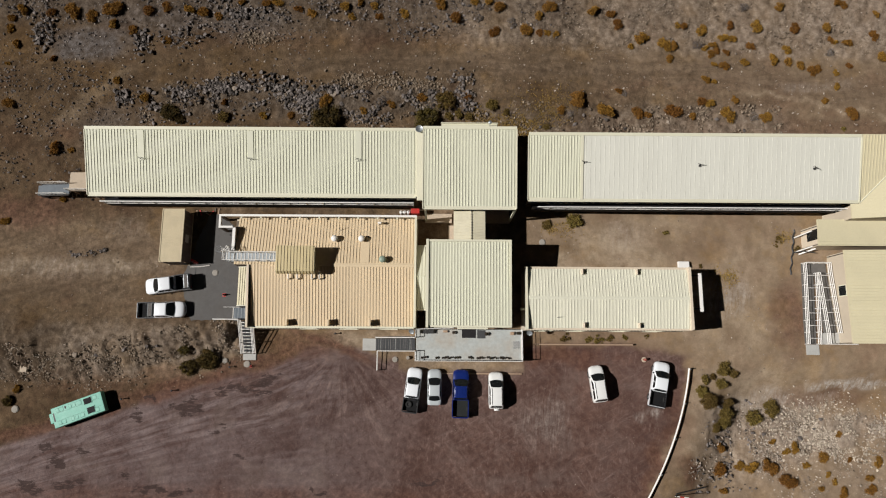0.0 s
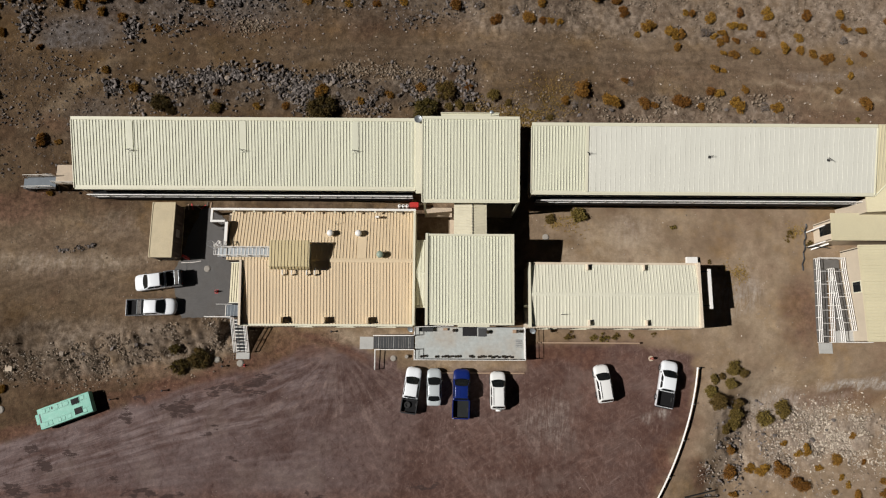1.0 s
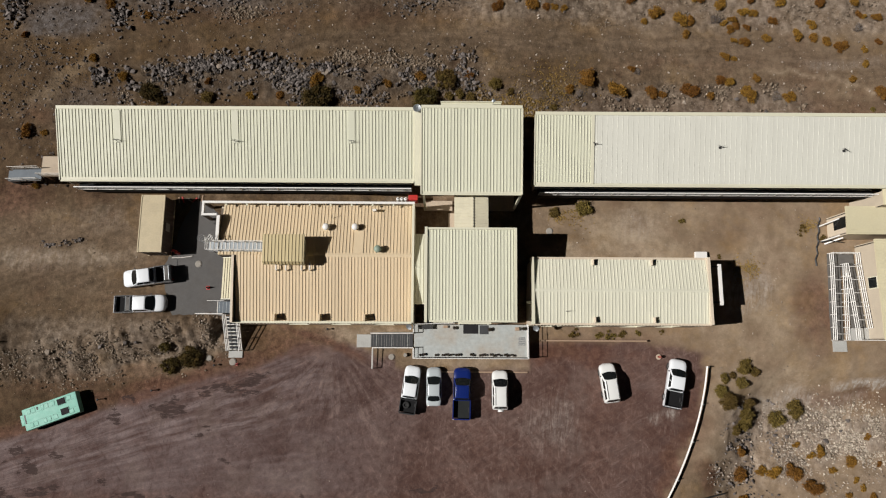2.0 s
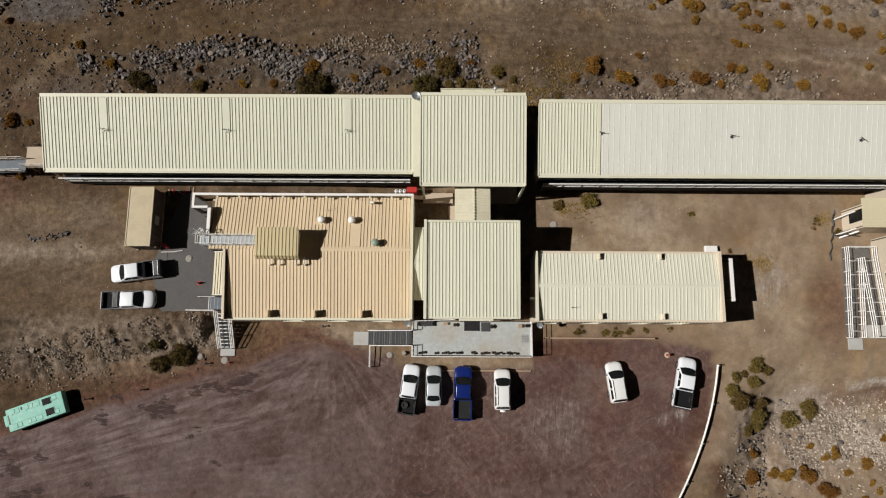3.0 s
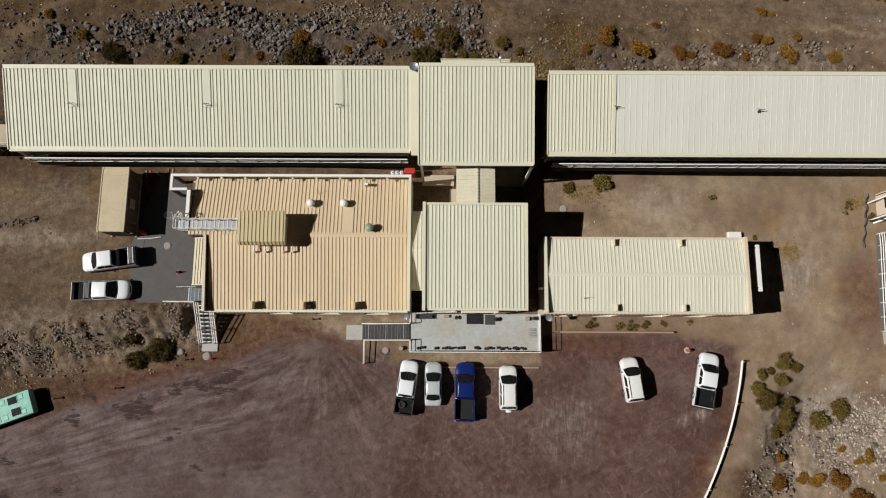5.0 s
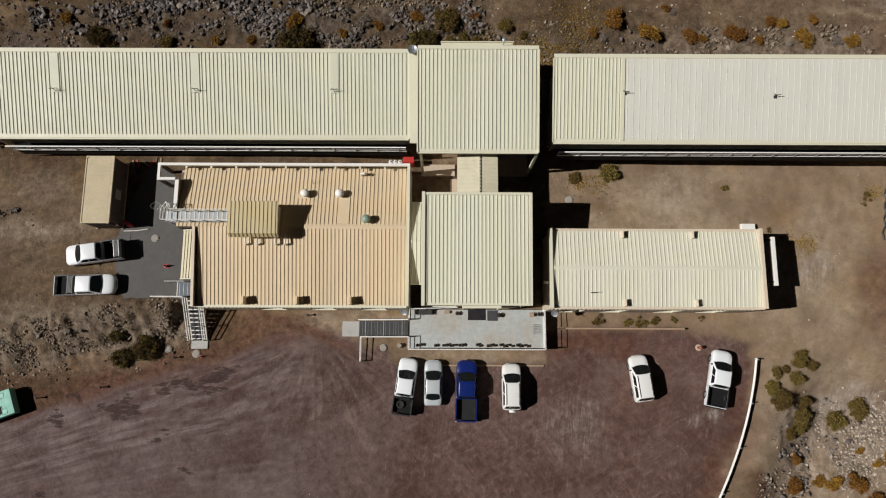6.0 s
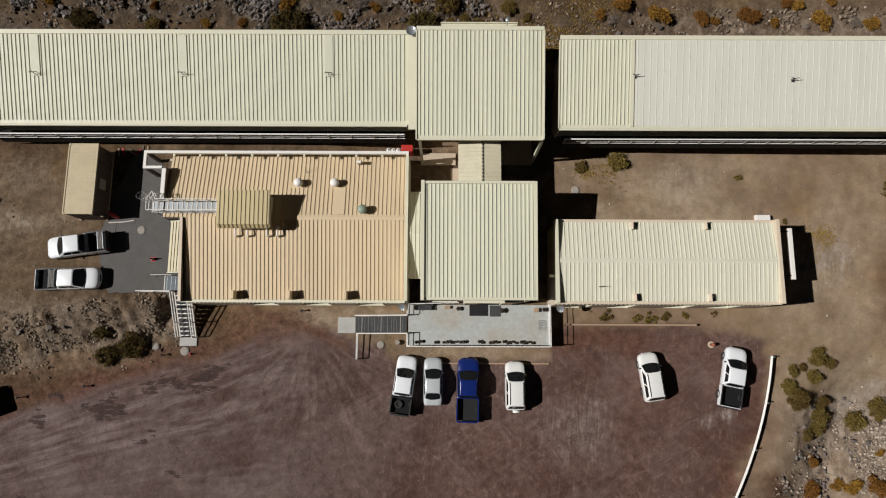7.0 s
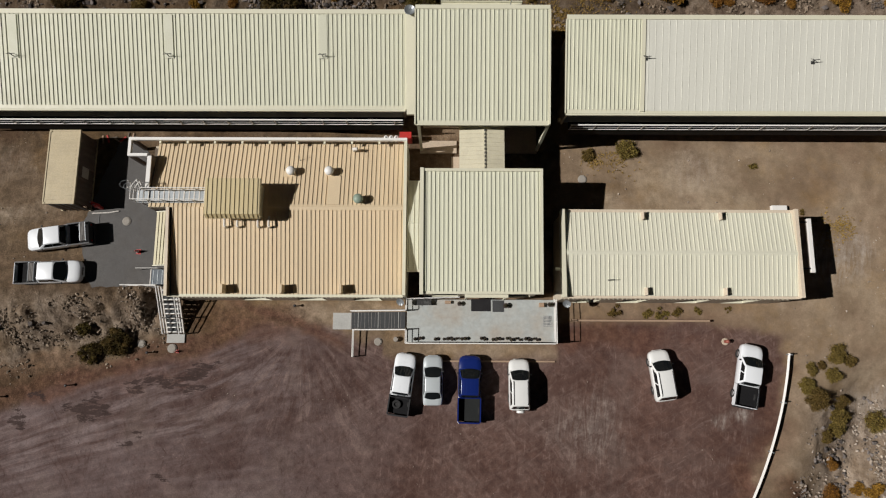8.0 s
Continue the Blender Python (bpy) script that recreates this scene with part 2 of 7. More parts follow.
def ground_material():
    m, t, b = nodes_of("mountain_soil")

    def zone(name):
        a = t.nodes.new("ShaderNodeAttribute")
        a.attribute_name = name
        return a.outputs["Fac"]

    def along(name, scale, detail=6.0, rough=0.68):
        """Noise drawn out along the lines that vehicles take."""
        a = t.nodes.new("ShaderNodeAttribute")
        a.attribute_name = name
        n = node(t, "ShaderNodeTexNoise", Scale=scale, Detail=detail, Roughness=rough)
        t.links.new(a.outputs["Vector"], n.inputs["Vector"])
        return n.outputs["Fac"]

    def noise_x(t):
        n = t.nodes.new("ShaderNodeSeparateXYZ")
        t.links.new(t.nodes.new("ShaderNodeNewGeometry").outputs["Position"], n.inputs[0])
        return n.outputs["X"]

    def scratches(t, scale, turn):
        """Short wavering lines that run at the given turn."""
        m = t.nodes.new("ShaderNodeMapping")
        m.vector_type = "TEXTURE"
        m.inputs["Scale"].default_value = (2.6, 0.5, 1)
        m.inputs["Rotation"].default_value = (0, 0, turn)
        t.links.new(t.nodes.new("ShaderNodeNewGeometry").outputs["Position"], m.inputs["Vector"])
        n = node(t, "ShaderNodeTexNoise", Scale=scale, Detail=5.0, Roughness=0.7, Distortion=1.6)
        t.links.new(m.outputs["Vector"], n.inputs["Vector"])
        return n.outputs["Fac"]

    big, mid, small, fine = noise_at(t, 0.07, 6, 0.6), noise_at(t, 0.34, 5, 0.52), noise_at(t, 1.5, 7, 0.74), noise_at(t, 11.0, 5, 0.7)
    tone = zone("tone")
    earth = mixed(t, ramp(t, mid, 0.30, 0.70), mixed(t, tone, (0.066, 0.042, 0.024), (0.205, 0.146, 0.095)), mixed(t, tone, (0.112, 0.076, 0.045), (0.272, 0.204, 0.140)))
    earth = mixed(t, times(t, ramp(t, big, 0.5, 0.68), 0.5), earth, mixed(t, tone, (0.118, 0.080, 0.046), (0.250, 0.180, 0.120)))
    earth = mixed(t, times(t, ramp(t, small, 0.60, 0.74), 0.35), earth, mixed(t, tone, (0.150, 0.120, 0.090), (0.33, 0.27, 0.21)))
    # car park: purple-grey in the west, red-brown in the east, scuffed by turning wheels
    fan, sweep = along("fan", 1.0, 7, 0.72), along("sweep", 1.0, 5, 0.6)
    east = ramp(t, noise_x(t), -16.0, 2.0)
    scuff_a, scuff_b = scratches(t, 0.9, 0.5), scratches(t, 0.7, -0.9)
    scuff_c = scratches(t, 1.1, 1.45)
    lot = mixed(t, ramp(t, big, 0.38, 0.6), mixed(t, east, (0.086, 0.060, 0.053), (0.066, 0.036, 0.028)), mixed(t, east, (0.140, 0.112, 0.105), (0.108, 0.070, 0.059)))
    lot = mixed(t, times(t, ramp(t, mid, 0.46, 0.70), 0.3), lot, mixed(t, east, (0.178, 0.140, 0.127), (0.162, 0.112, 0.096)))
    lot = mixed(t, times(t, ramp(t, mid, 0.46, 0.30), 0.3), lot, mixed(t, east, (0.080, 0.052, 0.044), (0.070, 0.034, 0.027)))
    lot = mixed(t, times(t, ramp(t, sweep, 0.48, 0.62), zone("sweepmask")), lot, (0.205, 0.172, 0.163))
    lot = mixed(t, times(t, ramp(t, sweep, 0.48, 0.36), zone("sweepmask")), lot, (0.074, 0.048, 0.041))
    wheel = zone("fanmask")
    lot = mixed(t, times(t, wheel, ramp(t, fan, 0.52, 0.62, 0.0, 0.75)), lot, (0.200, 0.152, 0.130))
    lot = mixed(t, times(t, wheel, ramp(t, fan, 0.49, 0.37, 0.0, 0.9)), lot, (0.068, 0.041, 0.032))
    for lines, patch, how in ((scuff_a, big, 0.7), (scuff_b, mid, 0.75), (scuff_c, small, 0.75)):
        lot = mixed(t, times(t, times(t, ramp(t, lines, 0.53, 0.64), ramp(t, patch, 0.40, 0.62)), times(t, ramp(t, east, 0.0, 1.0, 0.35, 1.0), how)), lot, (0.205, 0.150, 0.130))
        lot = mixed(t, times(t, times(t, ramp(t, lines, 0.46, 0.36), ramp(t, patch, 0.60, 0.42)), how * 0.6), lot, (0.060, 0.034, 0.028))
    lot = mixed(t, ramp(t, east, 0.0, 1.0, 1.0, 0.45), lot, (1.02, 0.955, 0.985), "MULTIPLY")
    patch = noise_at(t, 0.19, 5, 0.62)
    lot = mixed(t, times(t, ramp(t, patch, 0.50, 0.36), 0.5), lot, (0.74, 0.66, 0.62), "MULTIPLY")
    lot = mixed(t, times(t, ramp(t, patch, 0.52, 0.66), 0.5), lot, (0.170, 0.128, 0.113))
    hue = noise_at(t, 0.13, 7, 0.7)
    earth = mixed(t, times(t, ramp(t, hue, 0.50, 0.62), ramp(t, tone, 0.35, 0.85, 0.8, 0.7)), earth, (1.10, 1.0, 0.78), "MULTIPLY")
    earth = mixed(t, times(t, ramp(t, hue, 0.48, 0.36), ramp(t, tone, 0.35, 0.85, 0.8, 0.7)), earth, (0.88, 0.80, 0.80), "MULTIPLY")
    earth = mixed(t, ramp(t, tone, 0.3, 0.8, 0.34, 0.14), earth, mixed(t, ramp(t, noise_at(t, 0.55, 8, 0.76), 0.3, 0.7), (0.0, 0.0, 0.0), (1.0, 1.0, 1.0)), "OVERLAY")
    soil = mixed(t, zone("lot"), earth, lot)
    soil = mixed(t, times(t, zone("rust"), ramp(t, mid, 0.3, 0.6, 0.45, 1.0)), soil, mixed(t, ramp(t, noise_at(t, 0.8, 6, 0.7, (0.5, 1.6, 1), -0.3), 0.38, 0.62), (0.080, 0.042, 0.027), (0.165, 0.094, 0.060)))
    soil = mixed(t, times(t, zone("sandy"), ramp(t, mid, 0.32, 0.6, 0.35, 1.0)), soil, mixed(t, ramp(t, small, 0.35, 0.65), (0.335, 0.262, 0.182), (0.415, 0.335, 0.245)))
    soil = mixed(t, times(t, zone("red"), ramp(t, mid, 0.3, 0.65, 0.25, 0.85)), soil, mixed(t, ramp(t, small, 0.4, 0.65), (0.078, 0.035, 0.025), (0.160, 0.082, 0.058)))
    scree = mixed(t, ramp(t, small, 0.38, 0.62), mixed(t, tone, (0.069, 0.050, 0.035), (0.215, 0.162, 0.122)), mixed(t, tone, (0.115, 0.091, 0.070), (0.345, 0.285, 0.230)))
    soil = mixed(t, times(t, zone("scree"), ramp(t, mid, 0.3, 0.6, 0.35, 1.0)), soil, scree)
    soil = mixed(t, times(t, zone("track"), 0.7), soil, mixed(t, ramp(t, sweep, 0.38, 0.62), mixed(t, tone, (0.070, 0.048, 0.030), (0.15, 0.105, 0.070)), mixed(t, tone, (0.125, 0.090, 0.060), (0.225, 0.165, 0.115))))
    soil = mixed(t, times(t, zone("pale"), times(t, ramp(t, small, 0.36, 0.62, 0.35, 1.0), ramp(t, scuff_c, 0.40, 0.60, 0.2, 1.2))), soil, (0.42, 0.385, 0.35))
    soil = mixed(t, times(t, zone("grey"), ramp(t, small, 0.30, 0.6, 0.45, 1.0)), soil, mixed(t, ramp(t, small, 0.35, 0.65), (0.074, 0.063, 0.057), (0.124, 0.109, 0.102)))
    edge = t.nodes.new("ShaderNodeMath")
    edge.operation = "MULTIPLY_ADD"
    edge.inputs[1].default_value = 0.30
    t.links.new(zone("wet"), edge.inputs[0])
    t.links.new(noise_at(t, 1.7, 9, 0.78, (0.42, 1.5, 1), -0.22), edge.inputs[2])
    soil = mixed(t, times(t, ramp(t, edge.outputs[0], 0.735, 0.760), 0.88), soil, (0.049, 0.033, 0.030))
    grain = times(t, ramp(t, zone("lot"), 0, 1, 1.0, 0.6), ramp(t, tone, 0.4, 0.9, 0.44, 0.14))
    soil = mixed(t, grain, soil, mixed(t, ramp(t, small, 0.3, 0.7), (0.0, 0.0, 0.0), (1.0, 1.0, 1.0)), "OVERLAY")
    soil = mixed(t, times(t, ramp(t, zone("lot"), 0, 1, 1.0, 0.7), ramp(t, tone, 0.4, 0.9, 0.34, 0.13)), soil, mixed(t, ramp(t, fine, 0.28, 0.72), (0.0, 0.0, 0.0), (1.0, 1.0, 1.0)), "OVERLAY")
    t.links.new(soil, b.inputs["Base Color"])
    b.inputs["Roughness"].default_value = 0.95
    b.inputs["Specular IOR Level"].default_value = 0.1
    v = node(t, "ShaderNodeTexVoronoi", Scale=4.5)
    t.links.new(t.nodes.new("ShaderNodeNewGeometry").outputs["Position"], v.inputs["Vector"])
    rough = times(t, zone("scree"), ramp(t, v.outputs["Distance"], 0.0, 0.5, 1.0, 0.0))
    add = t.nodes.new("ShaderNodeMath")
    add.operation = "ADD"
    t.links.new(times(t, rough, 0.4), add.inputs[0])
    lumps = t.nodes.new("ShaderNodeMath")
    lumps.operation = "MULTIPLY_ADD"
    t.links.new(small, lumps.inputs[0])
    t.links.new(times(t, ramp(t, zone("lot"), 0, 1, 1.0, 0.12), ramp(t, tone, 0.4, 0.9, 1.7, 0.35)), lumps.inputs[1])
    t.links.new(times(t, fine, times(t, ramp(t, zone("lot"), 0, 1, 1.0, 0.5), ramp(t, tone, 0.4, 0.9, 0.5, 0.15))), lumps.inputs[2])
    t.links.new(lumps.outputs[0], add.inputs[1])
    bumped(t, b, add.outputs[0], 0.08)
    return m


SOIL = ground_material()


# ---- building blocks
ORIGIN = {}


def thing(name, at, label, category, group="", kind=""):
    ob = new(name)
    ob.location = at
    ob.empty_display_size = 0.2
    ORIGIN[ob] = Vector(at)
    return tagged(ob, label, category, group, kind)


def finish(me, smooth):
    if smooth:
        me.polygons.foreach_set("use_smooth", [True] * len(me.polygons))
        me.set_sharp_from_angle(angle=radians(smooth))
    return me


def part(name, bm, material, parent, label="", smooth=0):
    """Links a bmesh, given in world metres, as one mesh under a thing or a part."""
    o = ORIGIN.get(parent, Vector()) if parent else Vector()
    bmesh.ops.translate(bm, verts=bm.verts, vec=-o)
    bmesh.ops.recalc_face_normals(bm, faces=bm.faces)
    me = bpy.data.meshes.new(name)
    bm.to_mesh(me)
    bm.free()
    me.materials.append(material)
    ob = new(name, finish(me, smooth))
    ob.parent = parent
    ORIGIN[ob] = o
    return tagged(ob, label)


def solo(name, bm, material, label, category, kind="", group="", smooth=0):
    """A thing that is one mesh, with its origin at its base."""
    lo = [min(v.co[i] for v in bm.verts) for i in range(3)]
    hi = [max(v.co[i] for v in bm.verts) for i in range(3)]
    o = Vector(((lo[0] + hi[0]) / 2, (lo[1] + hi[1]) / 2, lo[2]))
    bmesh.ops.translate(bm, verts=bm.verts, vec=-o)
    ob = part(name, bm, material, None, smooth=smooth)
    ob.location = o
    ORIGIN[ob] = o
    return tagged(ob, label, category, group, kind)


def hexa(bm, pts):
    """A box from eight corners: four below, four above, both going round."""
    v = [bm.verts.new(p) for p in pts]
    for f in ((3, 2, 1, 0), (4, 5, 6, 7), (0, 1, 5, 4), (1, 2, 6, 5), (2, 3, 7, 6), (3, 0, 4, 7)):
        bm.faces.new([v[i] for i in f])
    return v


def box(x0, x1, y0, y1, z0, z1, bm=None, bevel=0.0):
    b = bm or bmesh.new()
    v = hexa(b, [(x0, y0, z0), (x1, y0, z0), (x1, y1, z0), (x0, y1, z0), (x0, y0, z1), (x1, y0, z1), (x1, y1, z1), (x0, y1, z1)])
    if bevel:
        es = {e for q in v for e in q.link_edges}
        bmesh.ops.bevel(b, geom=list(es), offset=bevel, segments=2, affect="EDGES", profile=0.5)
    return b


def slab(x0, x1, y0, z0, y1, z1, thick, bm=None):
    """A plate whose top runs from z0 at y0 to z1 at y1."""
    b = bm or bmesh.new()
    hexa(b, [(x0, y0, z0 - thick), (x1, y0, z0 - thick), (x1, y1, z1 - thick), (x0, y1, z1 - thick), (x0, y0, z0), (x1, y0, z0), (x1, y1, z1), (x0, y1, z1)])
    return b


def xslab(y0, y1, x0, z0, x1, z1, thick, bm=None):
    """A plate whose top runs from z0 at x0 to z1 at x1."""
    b = bm or bmesh.new()
    hexa(b, [(x0, y0, z0 - thick), (x1, y0, z1 - thick), (x1, y1, z1 - thick), (x0, y1, z0 - thick), (x0, y0, z0), (x1, y0, z1), (x1, y1, z1), (x0, y1, z0)])
    return b


def bar(a, b, r, bm=None, sides=6):
    """A round bar from a to b."""
    bm = bm or bmesh.new()
    a, b = Vector(a), Vector(b)
    d = (b - a).normalized()
    u = d.orthogonal().normalized()
    w = d.cross(u)
    rings = []
    for p in (a, b):
        rings.append([bm.verts.new(p + (u * math.cos(k * math.tau / sides) + w * math.sin(k * math.tau / sides)) * r) for k in range(sides)])
    for k in range(sides):
        bm.faces.new([rings[0][k], rings[0][(k + 1) % sides], rings[1][(k + 1) % sides], rings[1][k]])
    bm.faces.new(rings[0][::-1])
    bm.faces.new(rings[1])
    return bm


def tube(points, r, bm=None, sides=6):
    bm = bm or bmesh.new()
    for a, b in zip(points, points[1:]):
        bar(a, b, r, bm, sides)
    return bm


def lathe(profile, at, bm=None, sides=16):
    """Turns (radius, height) pairs round the upright axis through at."""
    bm = bm or bmesh.new()
    rings = []
    for r, z in profile:
        rings.append([bm.verts.new((at[0] + r * math.cos(k * math.tau / sides), at[1] + r * math.sin(k * math.tau / sides), at[2] + z)) for k in range(sides)])
    for p, q in zip(rings, rings[1:]):
        for k in range(sides):
            bm.faces.new([p[k], p[(k + 1) % sides], q[(k + 1) % sides], q[k]])
    bm.faces.new(rings[0][::-1])
    bm.faces.new(rings[-1])
    return bm


def loft(rings, bm=None):
    bm = bm or bmesh.new()
    vs = [[bm.verts.new(p) for p in ring] for ring in rings]
    n = len(vs[0])
    for p, q in zip(vs, vs[1:]):
        for k in range(n):
            bm.faces.new([p[k], p[(k + 1) % n], q[(k + 1) % n], q[k]])
    bm.faces.new(vs[0][::-1])
    bm.faces.new(vs[-1])
    return bm


SHEETS = {}


def sheet_mesh(width, length, step, rise, crest, material):
    """A pressed roofing sheet: ribs run along y, z is the outward side."""
    key = (round(width, 3), round(length, 3), step, rise, material.name)
    if key not in SHEETS:
        n = max(1, round(width / step))
        s = width / n
        prof = [(0.0, 0.0)]
        for i in range(n):
            c = (i + 0.5) * s
            prof += [(c - crest / 2 - rise * 0.18, 0.0), (c - crest / 2, rise), (c + crest / 2, rise), (c + crest / 2 + rise * 0.18, 0.0)]
        prof.append((width, 0.0))
        bm = bmesh.new()
        a = [bm.verts.new((x, 0.0, z)) for x, z in prof]
        b = [bm.verts.new((x, length, z)) for x, z in prof]
        for k in range(len(prof) - 1):
            bm.faces.new([a[k], a[k + 1], b[k + 1], b[k]])
        u = [bm.verts.new(p) for p in ((0, 0, -0.012), (width, 0, -0.012), (width, length, -0.012), (0, length, -0.012))]
        bm.faces.new(u[::-1])
        bm.faces.new([u[0], u[1]] + a[::-1])
        bm.faces.new([u[2], u[3]] + b)
        bm.faces.new([u[1], u[2], b[-1], a[-1]])
        bm.faces.new([u[3], u[0], a[0], b[0]])
        me = bpy.data.meshes.new("roof_sheet")
        bm.to_mesh(me)
        bm.free()
        me.materials.append(material)
        SHEETS[key] = me
    return SHEETS[key]


def sheets(parent, x0, x1, y0, z0, y1, z1, material, step=0.333, rise=0.056, crest=0.05, per=3):
    """Covers a slope, which runs along y, with ribbed sheets."""
    count = max(1, round((x1 - x0) / (step * per)))
    w = (x1 - x0) / count
    length = math.hypot(y1 - y0, z1 - z0)
    me = sheet_mesh(w, length, w / per, rise, crest, material)
    o = ORIGIN[parent]
    for i in range(count):
        ob = new("roof_sheet", me)
        ob.parent = parent
        ob.location = Vector((x0 + i * w, y0, z0 + 0.016)) - o
        ob.rotation_euler = (math.atan2(z1 - z0, y1 - y0), 0, 0)


def xsheets(parent, y0, y1, x0, z0, x1, z1, material, step=0.333, rise=0.07, crest=0.05, per=3):
    """The same for a slope that runs along x."""
    count = max(1, round((y1 - y0) / (step * per)))
    w = (y1 - y0) / count
    length = math.hypot(x1 - x0, z1 - z0)
    me = sheet_mesh(w, length, w / per, rise, crest, material)
    o = ORIGIN[parent]
    for i in range(count):
        ob = new("roof_sheet", me)
        ob.parent = parent
        ob.location = Vector((x0, y0 + (i + 1) * w, z0 + 0.016)) - o
        ob.rotation_euler = (Matrix.Rotation(-math.atan2(z1 - z0, x1 - x0), 4, "Y") @ Matrix.Rotation(radians(-90), 4, "Z")).to_euler()


def railing(parent, pts, height, every=1.5, r=0.035, rails=(1.0, 0.5), material=None, label=""):
    """A rail along pts (given at floor level) with its posts as pieces below it."""
    bm = bmesh.new()
    for f in rails:
        tube([(x, y, z + height * f) for x, y, z in pts], r, bm)
    rail = part("railing", bm, material or WHITE, parent, label)
    for a, b in zip(pts, pts[1:]):
        a, b = Vector(a), Vector(b)
        n = max(1, round((b - a).length / every))
        for k in range(n + (b == Vector(pts[-1]))):
            p = a.lerp(b, k / n)
            part("post", bar(p, p + Vector((0, 0, height)), r), material or WHITE, rail)
    return rail


def window_in(parent, x0, x1, y, z0, z1, name="window", depth=0.12):
    """A south-facing window: frame, dark pane and sill."""
    w = part(name, box(x0, x1, y - 0.04, y + depth, z1, z1 + 0.06), TRIM, parent)
    part("window_frame", box(x0, x0 + 0.06, y - 0.03, y + depth, z0, z1), TRIM, w)
    part("window_frame", box(x1 - 0.06, x1, y - 0.03, y + depth, z0, z1), TRIM, w)
    part("pane", box(x0 + 0.06, x1 - 0.06, y + 0.02, y + 0.04, z0, z1), GLASS, w)
    part("window_sill", box(x0 - 0.05, x1 + 0.05, y - 0.14, y + 0.02, z0 - 0.06, z0), TRIM, w)
    return w


def wall_x(parent, x0, x1, y0, y1, z0, z1, openings=(), material=None):
    """A wall along x, pierced by openings (xa, xb, za, zb)."""
    bm = bmesh.new()
    x = x0
    for xa, xb, za, zb in sorted(openings):
        box(x, xa, y0, y1, z0, z1, bm)
        box(xa, xb, y0, y1, z0, za, bm)
        box(xa, xb, y0, y1, zb, z1, bm)
        x = xb
    box(x, x1, y0, y1, z0, z1, bm)
    bmesh.ops.remove_doubles(bm, verts=bm.verts, dist=0.0001)
    return part("wall", bm, material or WALL, parent)


# ---- the ground: one sheet to the horizon
def spread(lo, hi, step, far):
    inner = list(np.arange(lo, hi + step / 2, step))
    out, d = [], step
    p = hi
    while p < far:
        d *= 1.35
        p += d
        out.append(p)
    left, d, p = [], step, lo
    while p > -far:
        d *= 1.35
        p -= d
        left.append(p)
    return np.array(left[::-1] + inner + out)


def blob(x, y, cx, cy, rx, ry, soft=0.5):
    d = np.sqrt(((x - cx) / rx) ** 2 + ((y - cy) / ry) ** 2)
    return 1 - ease(d, 1 - soft, 1 + soft)


def band(v, a, b, soft):
    return ease(v, a - soft, a + soft) * (1 - ease(v, b - soft, b + soft))


def lot_edge(x):
    """The northern edge of the car park."""
    x = np.asarray(x, float)
    west = -1.2 + 0.31 * (x + 23.0)
    mid = -1.0 + 2.8 * ease(x, -22, -13) - 1.6 * ease(x, -11, -6)
    return np.where(x < -23, west, np.where(x < -5, mid - 0.2, np.where(x < 9.5, -1.2, 1.6 - 0.9 * ease(x, 21, 28))))


def land_foot(x):
    return 2.2 - 3.0 * ease(-np.asarray(x, float), 23, 44)


